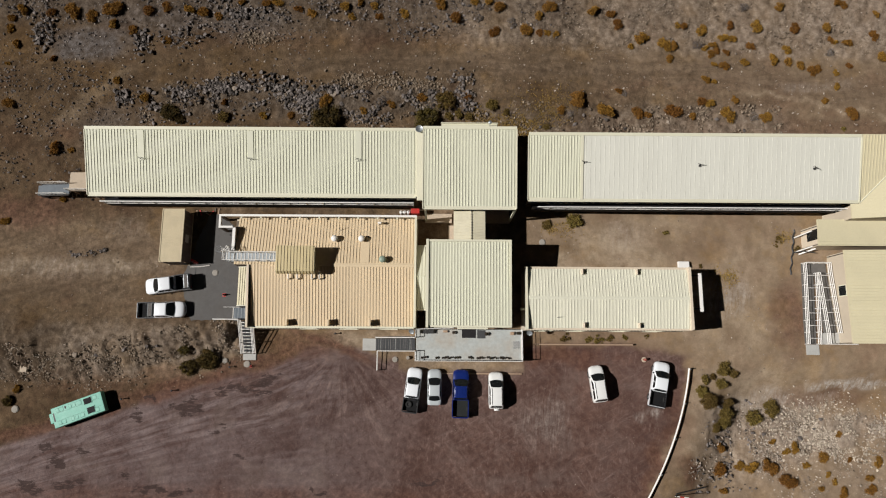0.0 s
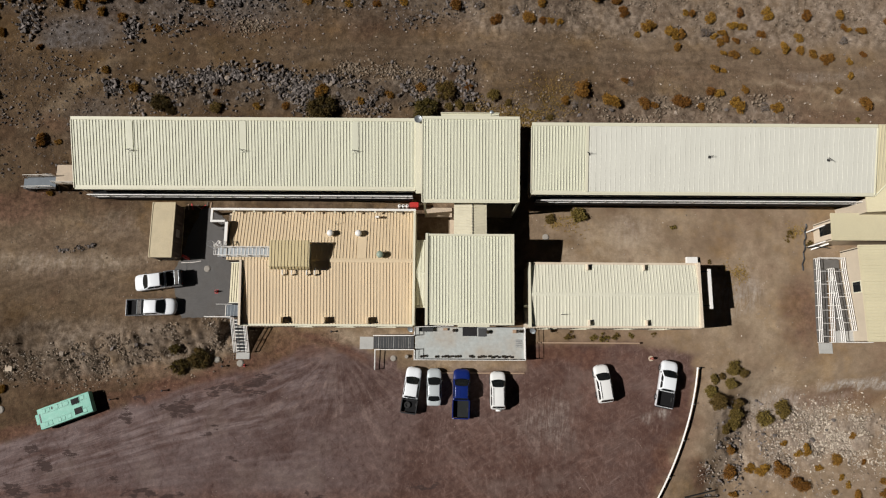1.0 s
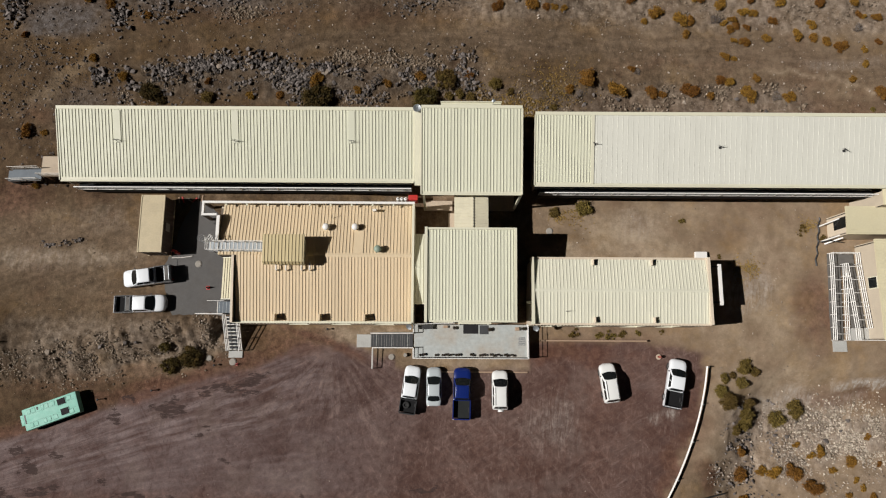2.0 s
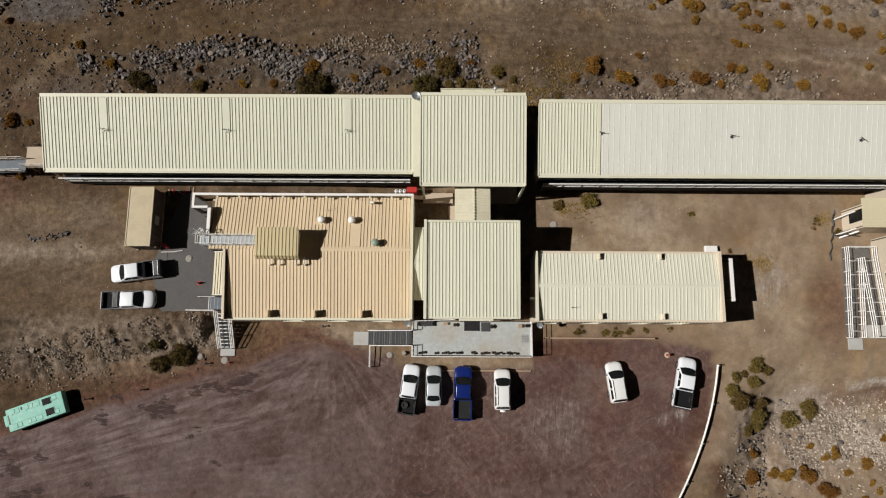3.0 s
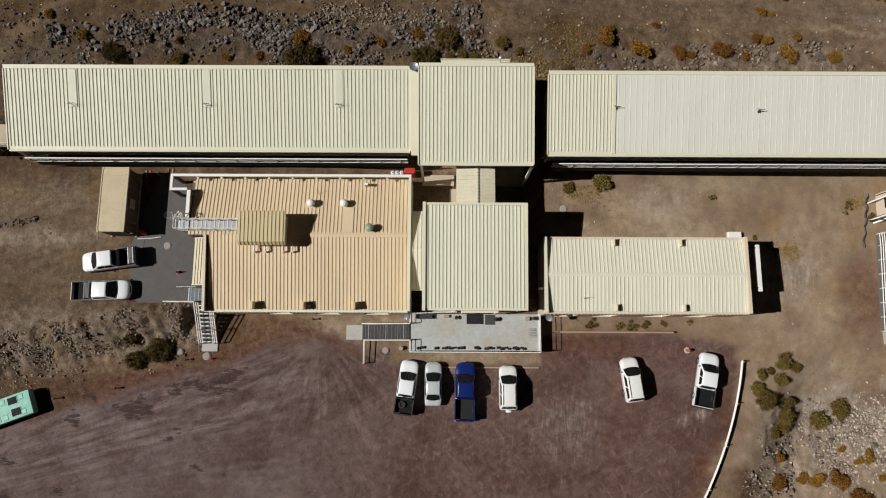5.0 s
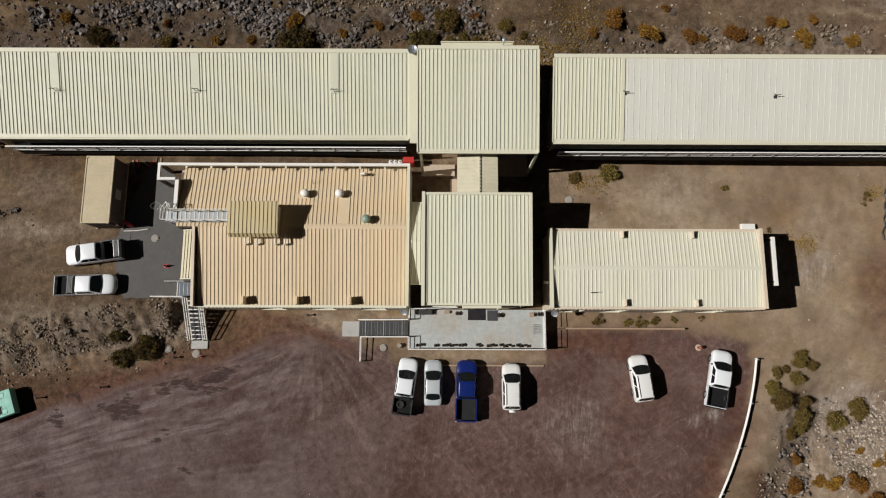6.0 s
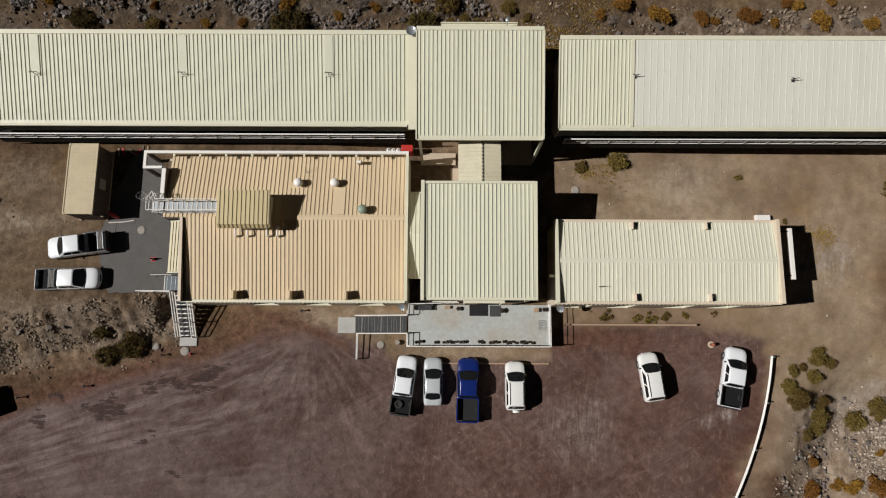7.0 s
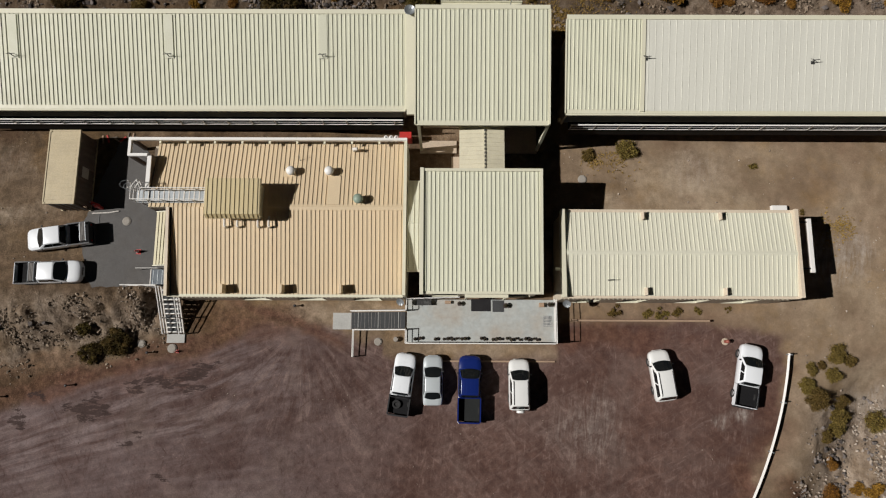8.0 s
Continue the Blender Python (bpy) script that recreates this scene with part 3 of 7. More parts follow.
def make_ground():
    xs, ys = spread(-56.0, 56.0, 0.25, 2600), spread(-24.0, 50.0, 0.25, 2600)
    gx, gy = np.meshgrid(xs, ys)
    nx, ny = len(xs), len(ys)
    x, y = gx.ravel(), gy.ravel()
    wob = np.array([noise.noise(Vector((a * 0.35, b * 0.35, 3.0))) + 0.5 * noise.noise(Vector((a * 1.1, b * 1.1, 9.0))) for a, b in zip(x, y)])
    fine_n = np.array([noise.noise(Vector((a * 1.6, b * 1.6, 20.0))) for a, b in zip(x, y)])
    wx, wy = x + 1.3 * wob, y + 1.1 * wob
    out = wx - wall_line(np.minimum(y, -0.9))
    lot = (1 - ease(y, lot_edge(x) - 0.6 + 0.7 * wob, lot_edge(x) + 0.5 + 0.7 * wob)) * (1 - ease(out, -0.6, 0.6))
    # soil is darkest and brownest in the north-west, palest on the eastern yards
    tone = np.clip(0.42 + 0.013 * x + 0.25 * wob, 0.03, 1.0) * (1 - 0.8 * ease(y, 22, 30) * (1 - ease(x, -5, 35))) + 0.25 * band(x, 9, 60, 2) * band(y, -8, 18, 2)
    tone = np.clip(tone - 0.10 * ease(y, 24, 28) * (1 - ease(y, 33, 37)), 0.03, 1.0)
    tone = np.clip(tone - 0.12 * ease(y, 24, 27) * (1 - ease(x, -22, 0)), 0.0, 1.0)
    tone = np.clip(tone + 0.22 * band(x, 27, 60, 2) * band(y, -30, 12, 2) + 0.24 * band(x, -60, -30, 1) * band(y, 4, 16, 1.5) - 0.24 * band(x, 9, 60, 3) * ease(y, 24, 27) + 0.16 * band(x, 1, 26, 5) * ease(y, 30, 36) + 0.3 * band(x, -19, 10, 1) * band(y + 0.5 * wob, -1.4, 3.6, 0.5) + 0.07 * band(x, -20, 9, 3) * band(y, 25, 40, 2) + 0.46 * band(x, -43, -22.5, 3) * band(y, -2.5, 3.6, 1) + 0.18 * band(x, -52, -31, 2) * band(y, 8.5, 17, 1.5) - 0.12 * band(x, -60, -42, 3) * band(y, 2, 8, 1.5) + 0.10 * band(x, -2, 27, 4) * ease(y, 24, 27), 0.0, 1.2)
    rad, ang = np.hypot(x + 11.8, y - 1.2), np.arctan2(y - 1.2, x + 11.8)
    fan = np.stack([rad * 0.20 + 0.12 * wob, ang * 8.0 + 0.05 * rad + 0.10 * wob, 0 * x], 1)
    lean = 0.34 * np.minimum(x + 14, 0) * np.clip((y - lot_edge(x) + 12) / 9, 0.2, 1.0)
    sweepmask = np.clip(0.16 * (1 - ease(x, -16, -6)) + 0.08 + 0.5 * band(y - lot_edge(x) + 0.9 * wob, -6.5, -0.8, 1.2) * (1 - ease(x, -20, -9)), 0, 1)
    sweep = np.stack([x * 0.18 + 0.12 * wob, (y - lean) * 1.2 + 0.25 * wob, 0 * x], 1)
    fanmask = ease(rad, 0.5, 2.5) * (1 - ease(rad + 1.5 * wob, 7.0, 13.5)) * ease(-np.sin(ang), -0.05, 0.3)
    grey = np.maximum.reduce([blob(wx, wy, -42.0, 36.8, 4.5, 1.9), 0.6 * blob(wx, wy, -24.0, 39.4, 5.0, 1.8), 0.5 * blob(wx, wy, -34, 40, 9.0, 2.0), 0.2 * ease(wy, 40.0, 42.5) * (1 - ease(x, 0, 30)), 0.4 * blob(wx, wy, -38, 28.0, 4.0, 1.6)])
    scree = np.maximum.reduce([
        band(wy, 28.2, 31.6, 0.9) * band(wx, -34, 3, 3.0),
        0.75 * band(wy, 26.2, 29.5, 0.8) * band(wx, 2, 40, 3.0),
        0.8 * ease(wy, 38.5 - 0.04 * (wx + 50), 41.0 - 0.04 * (wx + 50)),
        0.8 * band(wy, -3.4 + 0.05 * (x + 23), 4.0, 1.0) * (1 - ease(wx, -24.5, -22.5)) * ease(wy, 2.2 - 3.0 * ease(-x, 23, 44) - 2.6, 2.2 - 3.0 * ease(-x, 23, 44) - 1.4),
        0.9 * band(wx, 30.5, 60, 2.0) * (1 - 0.75 * ease(-wy + 0.25 * (wx - 44), 9.5, 12.5)) * (1 - ease(wy, -6.2 - 0.10 * (x - 34), -4.0 - 0.10 * (x - 34))),
        0.7 * band(wx, 14, 60, 4.0) * ease(wy, 36.5, 39.5), 0.7 * blob(x, y, -40, 25.5, 3.0, 3.5)])
    pale = np.maximum.reduce([0.55 * blob(wx, wy, 38.0, -4.8, 4.0, 1.3), 0.3 * blob(wx, wy, 44.5, -7.0, 5.0, 3.0), 1.0 * blob(wx, wy, 48.2, -2.6, 4.4, 0.7), 0.35 * blob(wx, wy, 44.0, -5.2, 1.8, 1.2), 0.22 * blob(wx, wy, 21.5, 14.4, 2.4, 1.3, 0.8),
                              0.28 * blob(wx, wy, 11.8, -7.2, 2.6, 2.2, 0.95), 0.6 * blob(wx, wy, 24.0, -6.2, 0.7, 0.5, 0.9), 0.5 * blob(wx, wy, 22.6, -6.6, 0.35, 0.7, 0.9), 0.5 * blob(wx, wy, 33, 7, 3, 2), 0.25 * blob(wx, wy, 44, 32.5, 4, 0.7), 0.24 * blob(wx, wy, -44, 10.3, 9, 1.0, 0.8), 0.12 * blob(wx, wy, -37, 14.5, 3, 1.5)])
    red = np.maximum.reduce([0.7 * blob(wx, wy, -48.5, 16.8, 4.5, 2.2), 0.9 * band(y - lot_edge(x) + 0.8 * wob, -0.5, 1.3, 0.5) * band(wx, -60, -14, 3), 0.4 * band(wy, -4.2, -1.2, 0.7) * band(wx, -46, -20, 3), 0.95 * blob(wx, wy, 15, 0.2, 7.5, 1.4), 0.75 * blob(wx, wy, 41.2, 4.8, 2.2, 4.5), 0.6 * blob(wx, wy, 45, -4.2, 6.0, 1.4), 0.15 * blob(wx, wy, 41, -3.6, 8.0, 1.5),
                             0.7 * band(y, -30, -14.3, 0.9) * (1 - ease(out, -1, 1)), 0.55 * band(wy, 24.6, 26.6, 0.6) * ease(wx, 8, 16), 0.3 * band(wy, 32.0, 33.2, 0.7) * ease(wx, 16, 26), 0.25 * band(wy, 36.5, 39.0, 0.9) * band(wx, -30, 4, 4), 0.7 * band(out, -2.0, 0.4, 0.8) * (1 - ease(y, -2, 0)), 0.5 * blob(wx, wy, -16, 1.6, 6, 1.4), 0.5 * blob(wx, wy, 18, -5.0, 10, 9, 0.8), 0.35 * blob(wx, wy, 5, -11.5, 10, 5, 0.9), 0.9 * blob(wx, wy, 27.6, -12.5, 1.3, 2.2)])
    red = np.maximum(red, 0.95 * band(x, -17.5, -8.9, 1.2) * band(y - 3.17 - -0.374 * (x - -17.5) + 0.5 * wob, -0.35, 0.35, 0.3))
    bend = wy + 0.0035 * np.clip(x - 22, 0, 60) ** 2
    track = np.maximum.reduce([band(bend, 32.9, 35.9, 0.9) * band(wx, -20, 60, 5), band(wy, 11.5, 14.0, 1.0) * band(wx, -70, -33, 2.0), band(wy, 6.5, 9.5, 1.0) * band(wx, -70, -36, 2.0)])
    off = y - lot_edge(x) + 0.5 * wob
    rust = np.maximum.reduce([0.75 * band(off, -0.5, 1.2, 0.6) * band(wx, -50, -20, 3), 0.7 * band(x, -20, -8.6, 1.5) * band(y - 3.0 + 0.38 * (x + 16) + 0.5 * wob, -0.9, 0.25, 0.3), 0.55 * blob(wx, wy, -15.8, 1.4, 3.6, 1.3, 0.8),
                              0.8 * blob(wx, wy, 12.5, 0.6, 3.0, 0.9, 0.7), 0.55 * blob(wx, wy, 44.7, -4.2, 5.0, 1.1), 0.4 * band(wy, 26.6, 28.3, 0.5) * band(wx, 14, 56, 3), 0.6 * band(out, -1.4, -0.1, 0.5) * band(y, -16, -6, 2),
                              0.75 * blob(wx, wy, 28.9, -12.6, 1.0, 2.4), 0.4 * blob(wx, wy, -44.0, 26.3, 2.4, 1.2), 0.4 * blob(wx, wy, 41.0, 5.0, 2.0, 4.0), 0.3 * blob(wx, wy, 33.0, 13.5, 3.5, 1.6, 0.8)])
    sandy = np.maximum.reduce([0.6 * blob(wx, wy, 37.5, -2.8, 7.0, 1.9, 0.8), 0.8 * blob(wx, wy, 20.5, 13.6, 4.2, 1.8, 0.8), 0.7 * band(wy, 10.3, 12.2, 0.6) * band(wx, 11, 26, 2), 0.5 * blob(wx, wy, 30.5, 8.8, 3.0, 1.5, 0.9), 0.35 * blob(wx, wy, 34, 3.0, 6, 2.2, 0.9), 0.45 * band(wx, 28.6, 31.5, 0.8) * band(y, -13, -1, 2), 0.6 * band(x, -13, -3, 1.5) * band(wy, 1.2, 3.2, 0.4), 0.35 * band(x, -3, 9.3, 0.6) * band(wy, -1.6, -0.2, 0.4), 0.3 * blob(wx, wy, 24.0, 16.2, 5.0, 0.8), 0.4 * blob(wx, wy, 36.0, 11.0, 2.5, 3.0, 0.9), 0.3 * band(wy, 9.7, 11.2, 0.6) * band(wx, -60, -34, 2), 0.2 * band(wy - 0.7 * (x + 42), 28.9, 30.6, 0.6) * band(x, -47, -37, 2), 0.55 * band(bend, 31.9, 32.5, 0.3) * band(wx, 36, 60, 3)])
    wet = np.maximum.reduce([blob(wx, wy, cx, cy, rx, ry, 0.6) for cx, cy, rx, ry in (
        (-22.6, -3.8, 4.2, 0.75), (-20.4, -2.5, 1.2, 0.7), (-29.4, -5.8, 2.3, 1.2), (-35.0, -6.8, 1.3, 1.1), (-43.5, -11.8, 1.7, 0.9), (-46.4, -14.5, 2.4, 1.0), (-42.0, -14.1, 2.2, 0.7), (-35.6, -13.2, 1.2, 0.5),
        (-22.8, -11.0, 1.8, 0.4), (-40.5, -10.4, 1.2, 0.8), (-31.5, -14.7, 4.5, 0.5), (-25.5, -8.0, 0.8, 0.5), (-14.0, -14.6, 1.8, 0.4), (-2.0, -13.4, 2.0, 0.5), (-45.5, -10.6, 1.6, 0.5), (-33.0, -4.2, 1.2, 0.4))])
    bumpy = np.clip(scree + 0.15, 0, 1) * (1 - lot)
    z = land(x, y) + 0.05 * wob * (1 - 0.8 * lot) + 0.16 * fine_n * bumpy + 0.25 * wob * bumpy
    grit = np.array([noise.noise(Vector((a * 3.3, b * 3.3, 31.0))) for a, b in zip(x, y)])
    furrow = np.array([noise.noise(Vector((a * 1.3 + 0.4 * b, b * 0.3, 11.0))) for a, b in zip(x, y)])
    z = z + (0.40 * furrow + 0.13 * fine_n + 0.11 * grit) * band(x, -60, -23.5, 1) * band(y, land_foot(x) - 2.2, land_foot(x) + 2.4, 0.6)
    flat = np.maximum.reduce([band(x, -30.5, -22, 0.5) * band(y, 4, 17, 0.5), band(x, -36, -28, 0.5) * band(y, 3.5, 17.5, 0.5)])
    z = z + 0.07 * grit * np.clip(scree, 0, 1) * (1 - lot) * ease(y, 24.5, 26.5)
    z = z * (1 - flat) + land(x, y) * flat
    far = np.maximum(np.abs(x) - 90, 0) + np.maximum(np.abs(y - 12) - 80, 0)
    z = z + np.array([0.0 if f <= 0 else min(f * 0.10, 60) * noise.noise(Vector((a * 0.004, b * 0.004, 1))) for f, a, b in zip(far, x, y)])
    co = np.stack([x, y, z], 1)
    i = np.arange(nx * ny).reshape(ny, nx)
    faces = np.stack([i[:-1, :-1], i[:-1, 1:], i[1:, 1:], i[1:, :-1]], -1).reshape(-1, 4)
    me = bpy.data.meshes.new("ground")
    me.vertices.add(len(co))
    me.vertices.foreach_set("co", co.ravel())
    me.loops.add(faces.size)
    me.loops.foreach_set("vertex_index", faces.ravel())
    me.polygons.add(len(faces))
    me.polygons.foreach_set("loop_start", np.arange(len(faces)) * 4)
    me.polygons.foreach_set("use_smooth", np.ones(len(faces), bool))
    for key, w in (("lot", lot), ("scree", scree), ("pale", pale), ("red", red), ("track", track), ("wet", wet), ("tone", tone), ("fanmask", 0.85 * fanmask), ("sweepmask", sweepmask), ("grey", grey), ("rust", rust), ("sandy", sandy)):
        me.attributes.new(key, "FLOAT", "POINT").data.foreach_set("value", np.clip(w, 0, 1).astype(np.float32))
    for key, w in (("fan", fan), ("sweep", sweep)):
        me.attributes.new(key, "FLOAT_VECTOR", "POINT").data.foreach_set("vector", w.astype(np.float32).ravel())
    me.update(calc_edges=True)
    me.materials.append(SOIL)
    tagged(new("ground", me), "brown stony mountain soil with a worn dirt car park", "ground", kind="structure")


make_ground()


def soil(x, y):
    return float(land(x, y))


bm = bmesh.new()
edge = [(-29.9, 9.4), (-30.1, 8.4), (-29.6, 6.6), (-29.3, 5.0), (-28.6, 4.2), (-26.0, 4.3), (-22.7, 4.25), (-22.2, 8.0), (-22.2, 11.0), (-23.8, 14.0), (-25.4, 16.6), (-27.4, 16.5), (-28.9, 13.0)]
ragged = []
for (xa, ya), (xb, yb) in zip(edge, edge[1:] + edge[:1]):
    n = max(1, round(math.hypot(xb - xa, yb - ya) / 0.3))
    for k in range(n):
        px, py = xa + (xb - xa) * k / n, ya + (yb - ya) * k / n
        w = noise.noise(Vector((px * 0.7, py * 0.7, 1))) * 0.45 + noise.noise(Vector((px * 2.6, py * 2.6, 5))) * 0.22
        ragged.append((px + (w if px < -24 else 0), py + (w if py < 6 or py > 9 else 0) * 0.8))
edge = ragged
top = [bm.verts.new((x, y, 2.03)) for x, y in edge]
low = [bm.verts.new((x, y, 1.90)) for x, y in edge]
bm.faces.new(top)
bm.faces.new(low[::-1])
for k in range(len(edge)):
    bm.faces.new([low[k], low[(k + 1) % len(edge)], top[(k + 1) % len(edge)], top[k]])
solo("pavement", bm, ASPHALT, "worn grey asphalt yard beside the annex", "pavement", "structure")


# ---- the dormitory wings on the north side
def wing(name, label, x0, x1, ys, zs, yn, zn, floor, material, cols):
    w = thing(name, ((x0 + x1) / 2, (ys + yn) / 2, soil((x0 + x1) / 2, yn) - 0.5), label, "building")
    slope = (zn - zs) / (yn - ys)
    roof = part("roof", slab(x0, x1, ys, zs, yn, zn, 0.14), TRIM, w)
    part("gutter", slab(x0, x1, ys - 0.14, zs - 0.02, ys - 0.004, zs - 0.02, 0.14), TRIM, w)
    part("ridge_cap", slab(x0 - 0.03, x1 + 0.03, yn - 0.25, zn - 0.25 * slope + 0.085, yn + 0.08, zn + 0.09, 0.11), TRIM, w)
    part("barge_board", slab(x0 - 0.09, x0 - 0.003, ys, zs + 0.085, yn - 0.26, zn - 0.26 * slope + 0.085, 0.26), TRIM, w)
    part("barge_board", slab(x1 + 0.003, x1 + 0.09, ys, zs + 0.085, yn - 0.26, zn - 0.26 * slope + 0.085, 0.26), TRIM, w)
    base, wy = -0.4, ys + 1.35
    ins = x0 + 0.35, x1 - 0.3
    n = int((ins[1] - ins[0]) / 2.9)
    wins = [(ins[0] + 0.9 + k * 2.9, ins[0] + 2.4 + k * 2.9, floor + 0.95, floor + 1.95) for k in range(n)]
    wall_x(w, ins[0], ins[1], wy, wy + 0.2, base, zs + 1.35 * slope - 0.16, wins)
    for a, b, za, zb in wins:
        window_in(w, a, b, wy, za, zb)
    wall_x(w, ins[0], ins[1], yn - 0.5, yn - 0.3, 1.5, zn - 0.3)
    for x in (ins[0], ins[1] - 0.2):
        bm = bmesh.new()
        hexa(bm, [(x, wy + 0.2, base), (x + 0.2, wy + 0.2, base), (x + 0.2, yn - 0.5, base), (x, yn - 0.5, base),
                  (x, wy + 0.2, zs + 1.55 * slope - 0.18), (x + 0.2, wy + 0.2, zs + 1.55 * slope - 0.18), (x + 0.2, yn - 0.5, zn - 0.5 * slope - 0.18), (x, yn - 0.5, zn - 0.5 * slope - 0.18)])
        part("wall", bm, WALL, w)
    part("wall", box(x0 + 0.05, x0 + 0.2, ys + 0.1, wy, floor - 0.2, zs - 0.16), WALL, w)
    part("walkway_deck", box(ins[0], ins[1], ys + 0.25, wy, floor - 0.18, floor), CONCRETE, w)
    yr = ys - 0.40
    # added strip in near-black colour, for the shade between eave and railing
    part("walkway_grating", box(ins[0] + 0.3, ins[1], yr + 0.06, ys + 0.247, floor - 0.1, floor - 0.03), BEDLINER, w, "near-black strip standing in for the shaded walkway edge")
    bm = bmesh.new()
    box(ins[0] + 0.3, ins[1], yr - 0.05, yr + 0.05, floor + 1.0, floor + 1.06, bm)
    box(ins[0] + 0.3, ins[1], yr - 0.02, yr + 0.02, floor + 0.50, floor + 0.54, bm)
    box(ins[0] + 0.3, ins[1], yr - 0.03, yr + 0.03, floor + 0.0, floor + 0.08, bm)
    # added near-black panel that paints the shade band below the railing
    part("skirt", box(ins[0] + 0.5, ins[1] - 0.1, yr + 0.02, yr + 0.058, floor - 1.25, floor - 0.03), SHADEBOARD, w, "near-black panel standing in for the shade below the balcony")
    rail = part("railing", bm, WHITE, w, "white balcony railing")
    k = ins[0] + 0.4
    while k < ins[1]:
        part("post", box(k - 0.03, k + 0.03, yr - 0.03, yr + 0.03, floor, floor + 1.0), OFFWHITE, rail)
        k += 1.92
    for x in cols:
        part("column", tube([(x, ys + 0.75, soil(x, ys + 0.75) - 0.2), (x, ys + 0.75, floor - 0.18)], 0.07), DARKSTEEL, w)
    return w, roof, slope


def roof_aerial(x, y, z, s=1.0, turn=0.0):
    a = thing("roof_aerial", (x, y, z), "small dark bent aerial on a metal roof", "aerial", "aerials on the wing roofs")
    part("foot", box(x - 0.12, x + 0.12, y - 0.12, y + 0.12, z, z + 0.04), DARKSTEEL, a)
    part("mast", bar((x, y, z), (x, y, z + 0.55 * s), 0.03), DARKSTEEL, a)
    c, n = math.cos(turn), math.sin(turn)
    part("arm", bar((x - 0.3 * s * c, y - 0.3 * s * n, z + 0.53 * s), (x + 0.35 * s * c, y + 0.35 * s * n, z + 0.55 * s), 0.028), DARKSTEEL, a)
    part("stay", bar((x - 0.28 * s, y + 0.22 * s, z + 0.3 * s), (x, y, z + 0.5 * s), 0.022), DARKSTEEL, a)


WS, WN = (17.72, 6.25), (24.87, 8.2)
west, west_roof, sl = wing("dormitory_wing", "long dormitory wing with ribbed cream metal roof and balcony", -39.42, -3.12, *WS, *WN, 4.0, CREAM, [-36.9 + 5.75 * k for k in range(6)])
for x in (-33.3, -21.3, -9.45):
    part("cover_strip", slab(x - 0.33, x + 0.33, 21.4, 6.25 + 3.68 * sl + 0.085, 24.55, 8.2 - 0.3 * sl + 0.085, 0.06), CREAM, west)
    roof_aerial(x, 21.5, 6.25 + 3.78 * sl + 0.02, 1.0, 0.05)
ES, EN = (17.37, 6.45), (24.53, 8.1)
east, east_roof, se = wing("dormitory_wing", "long dormitory wing with faded ivory metal roof and balcony", 9.30, 45.85, *ES, *EN, 4.0, IVORY, [12.6 + 5.75 * k for k in range(6)])
part("cover_strip", slab(15.0, 15.3, 17.5, 6.45 + 0.13 * se + 0.1, 24.3, 8.1 - 0.25 * se + 0.1, 0.08), TRIM, east)
for x, a in ((15.35, 0.0), (28.1, 0.1), (40.7, -0.7)):
    roof_aerial(x, 21.4 - 0.02 * (x - 15), 6.45 + 4.0 * se + 0.02, 0.85, a)
part("lean_to_roof", slab(-3.02, -2.36, 17.3, 6.35, 24.7, 8.35, 0.2), TRIM, west)

# steel steps and timber landing at the west gable
st = thing("entrance_gangway", (-43, 19.4, soil(-43, 19.4) - 0.1), "slate-blue steel gangway with pale handrails to a timber landing", "gangway")
part("landing", box(-43.0, -39.4, 18.75, 20.95, 3.9, 4.0), SANDSTONE, st)
for x in (-42.9, -41.4):
    for y in (18.9, 20.8):
        part("landing_post", box(x - 0.06, x + 0.06, y - 0.06, y + 0.06, soil(x, y) - 0.3, 3.9), WOOD, st)
for k in range(7):
    x = -43.0 - 0.48 * (k + 1)
    part("tread", box(x, x + 0.46, 18.40, 19.55, 3.86 - 0.05 * k - 0.05, 3.86 - 0.05 * k), SLATE, st)
for y in (18.33, 19.62):
    part("stringer", xslab(y - 0.05, y + 0.05, -46.5, 3.58, -43.0, 3.93, 0.22), DARKSTEEL, st)
    railing(st, [(-46.4, y, 3.56), (-43.0, y, 3.9)], 0.95, 1.7, 0.035, (1.0, 0.5), OFFWHITE)
    part("support", box(-46.3, -46.2, y - 0.05, y + 0.05, soil(-46.2, y) - 0.3, 3.38), DARKSTEEL, st)
part("end_step", box(-46.95, -46.42, 18.4, 19.55, soil(-46.7, 19) - 0.2, 3.3), SLATE, st)
railing(st, [(-43.0, 18.8, 4.0), (-39.7, 18.8, 4.0)], 0.95, 1.2, 0.035, (1.0, 0.6, 0.3), OFFWHITE)

# ---- the hall between the wings
hall = thing("central_hall", (2.8, 20.3, 0.5), "tall hall with a ribbed cream metal mono-pitch roof", "building")
hs = (8.95 - 7.40) / (24.8 - 16.2)
hall_roof = part("roof", slab(-2.25, 7.80, 16.2, 7.40, 24.8, 8.95, 0.16), TRIM, hall)
part("gutter", slab(-2.25, 7.80, 16.04, 7.39, 16.197, 7.39, 0.16), TRIM, hall)
part("ridge_cap", slab(-2.3, 7.85, 24.6, 8.92 + 0.085, 24.9, 8.95 + 0.09, 0.1), TRIM, hall)
part("barge_board", slab(-2.36, -2.253, 16.1, 7.50, 24.59, 9.00, 0.3), TRIM, hall)
part("barge_board", slab(7.803, 7.91, 16.1, 7.50, 24.59, 9.00, 0.3), TRIM, hall)
part("eyebrow_roof", slab(-0.35, 5.75, 24.92, 8.6, 25.4, 8.45, 0.1), TRIM, hall)
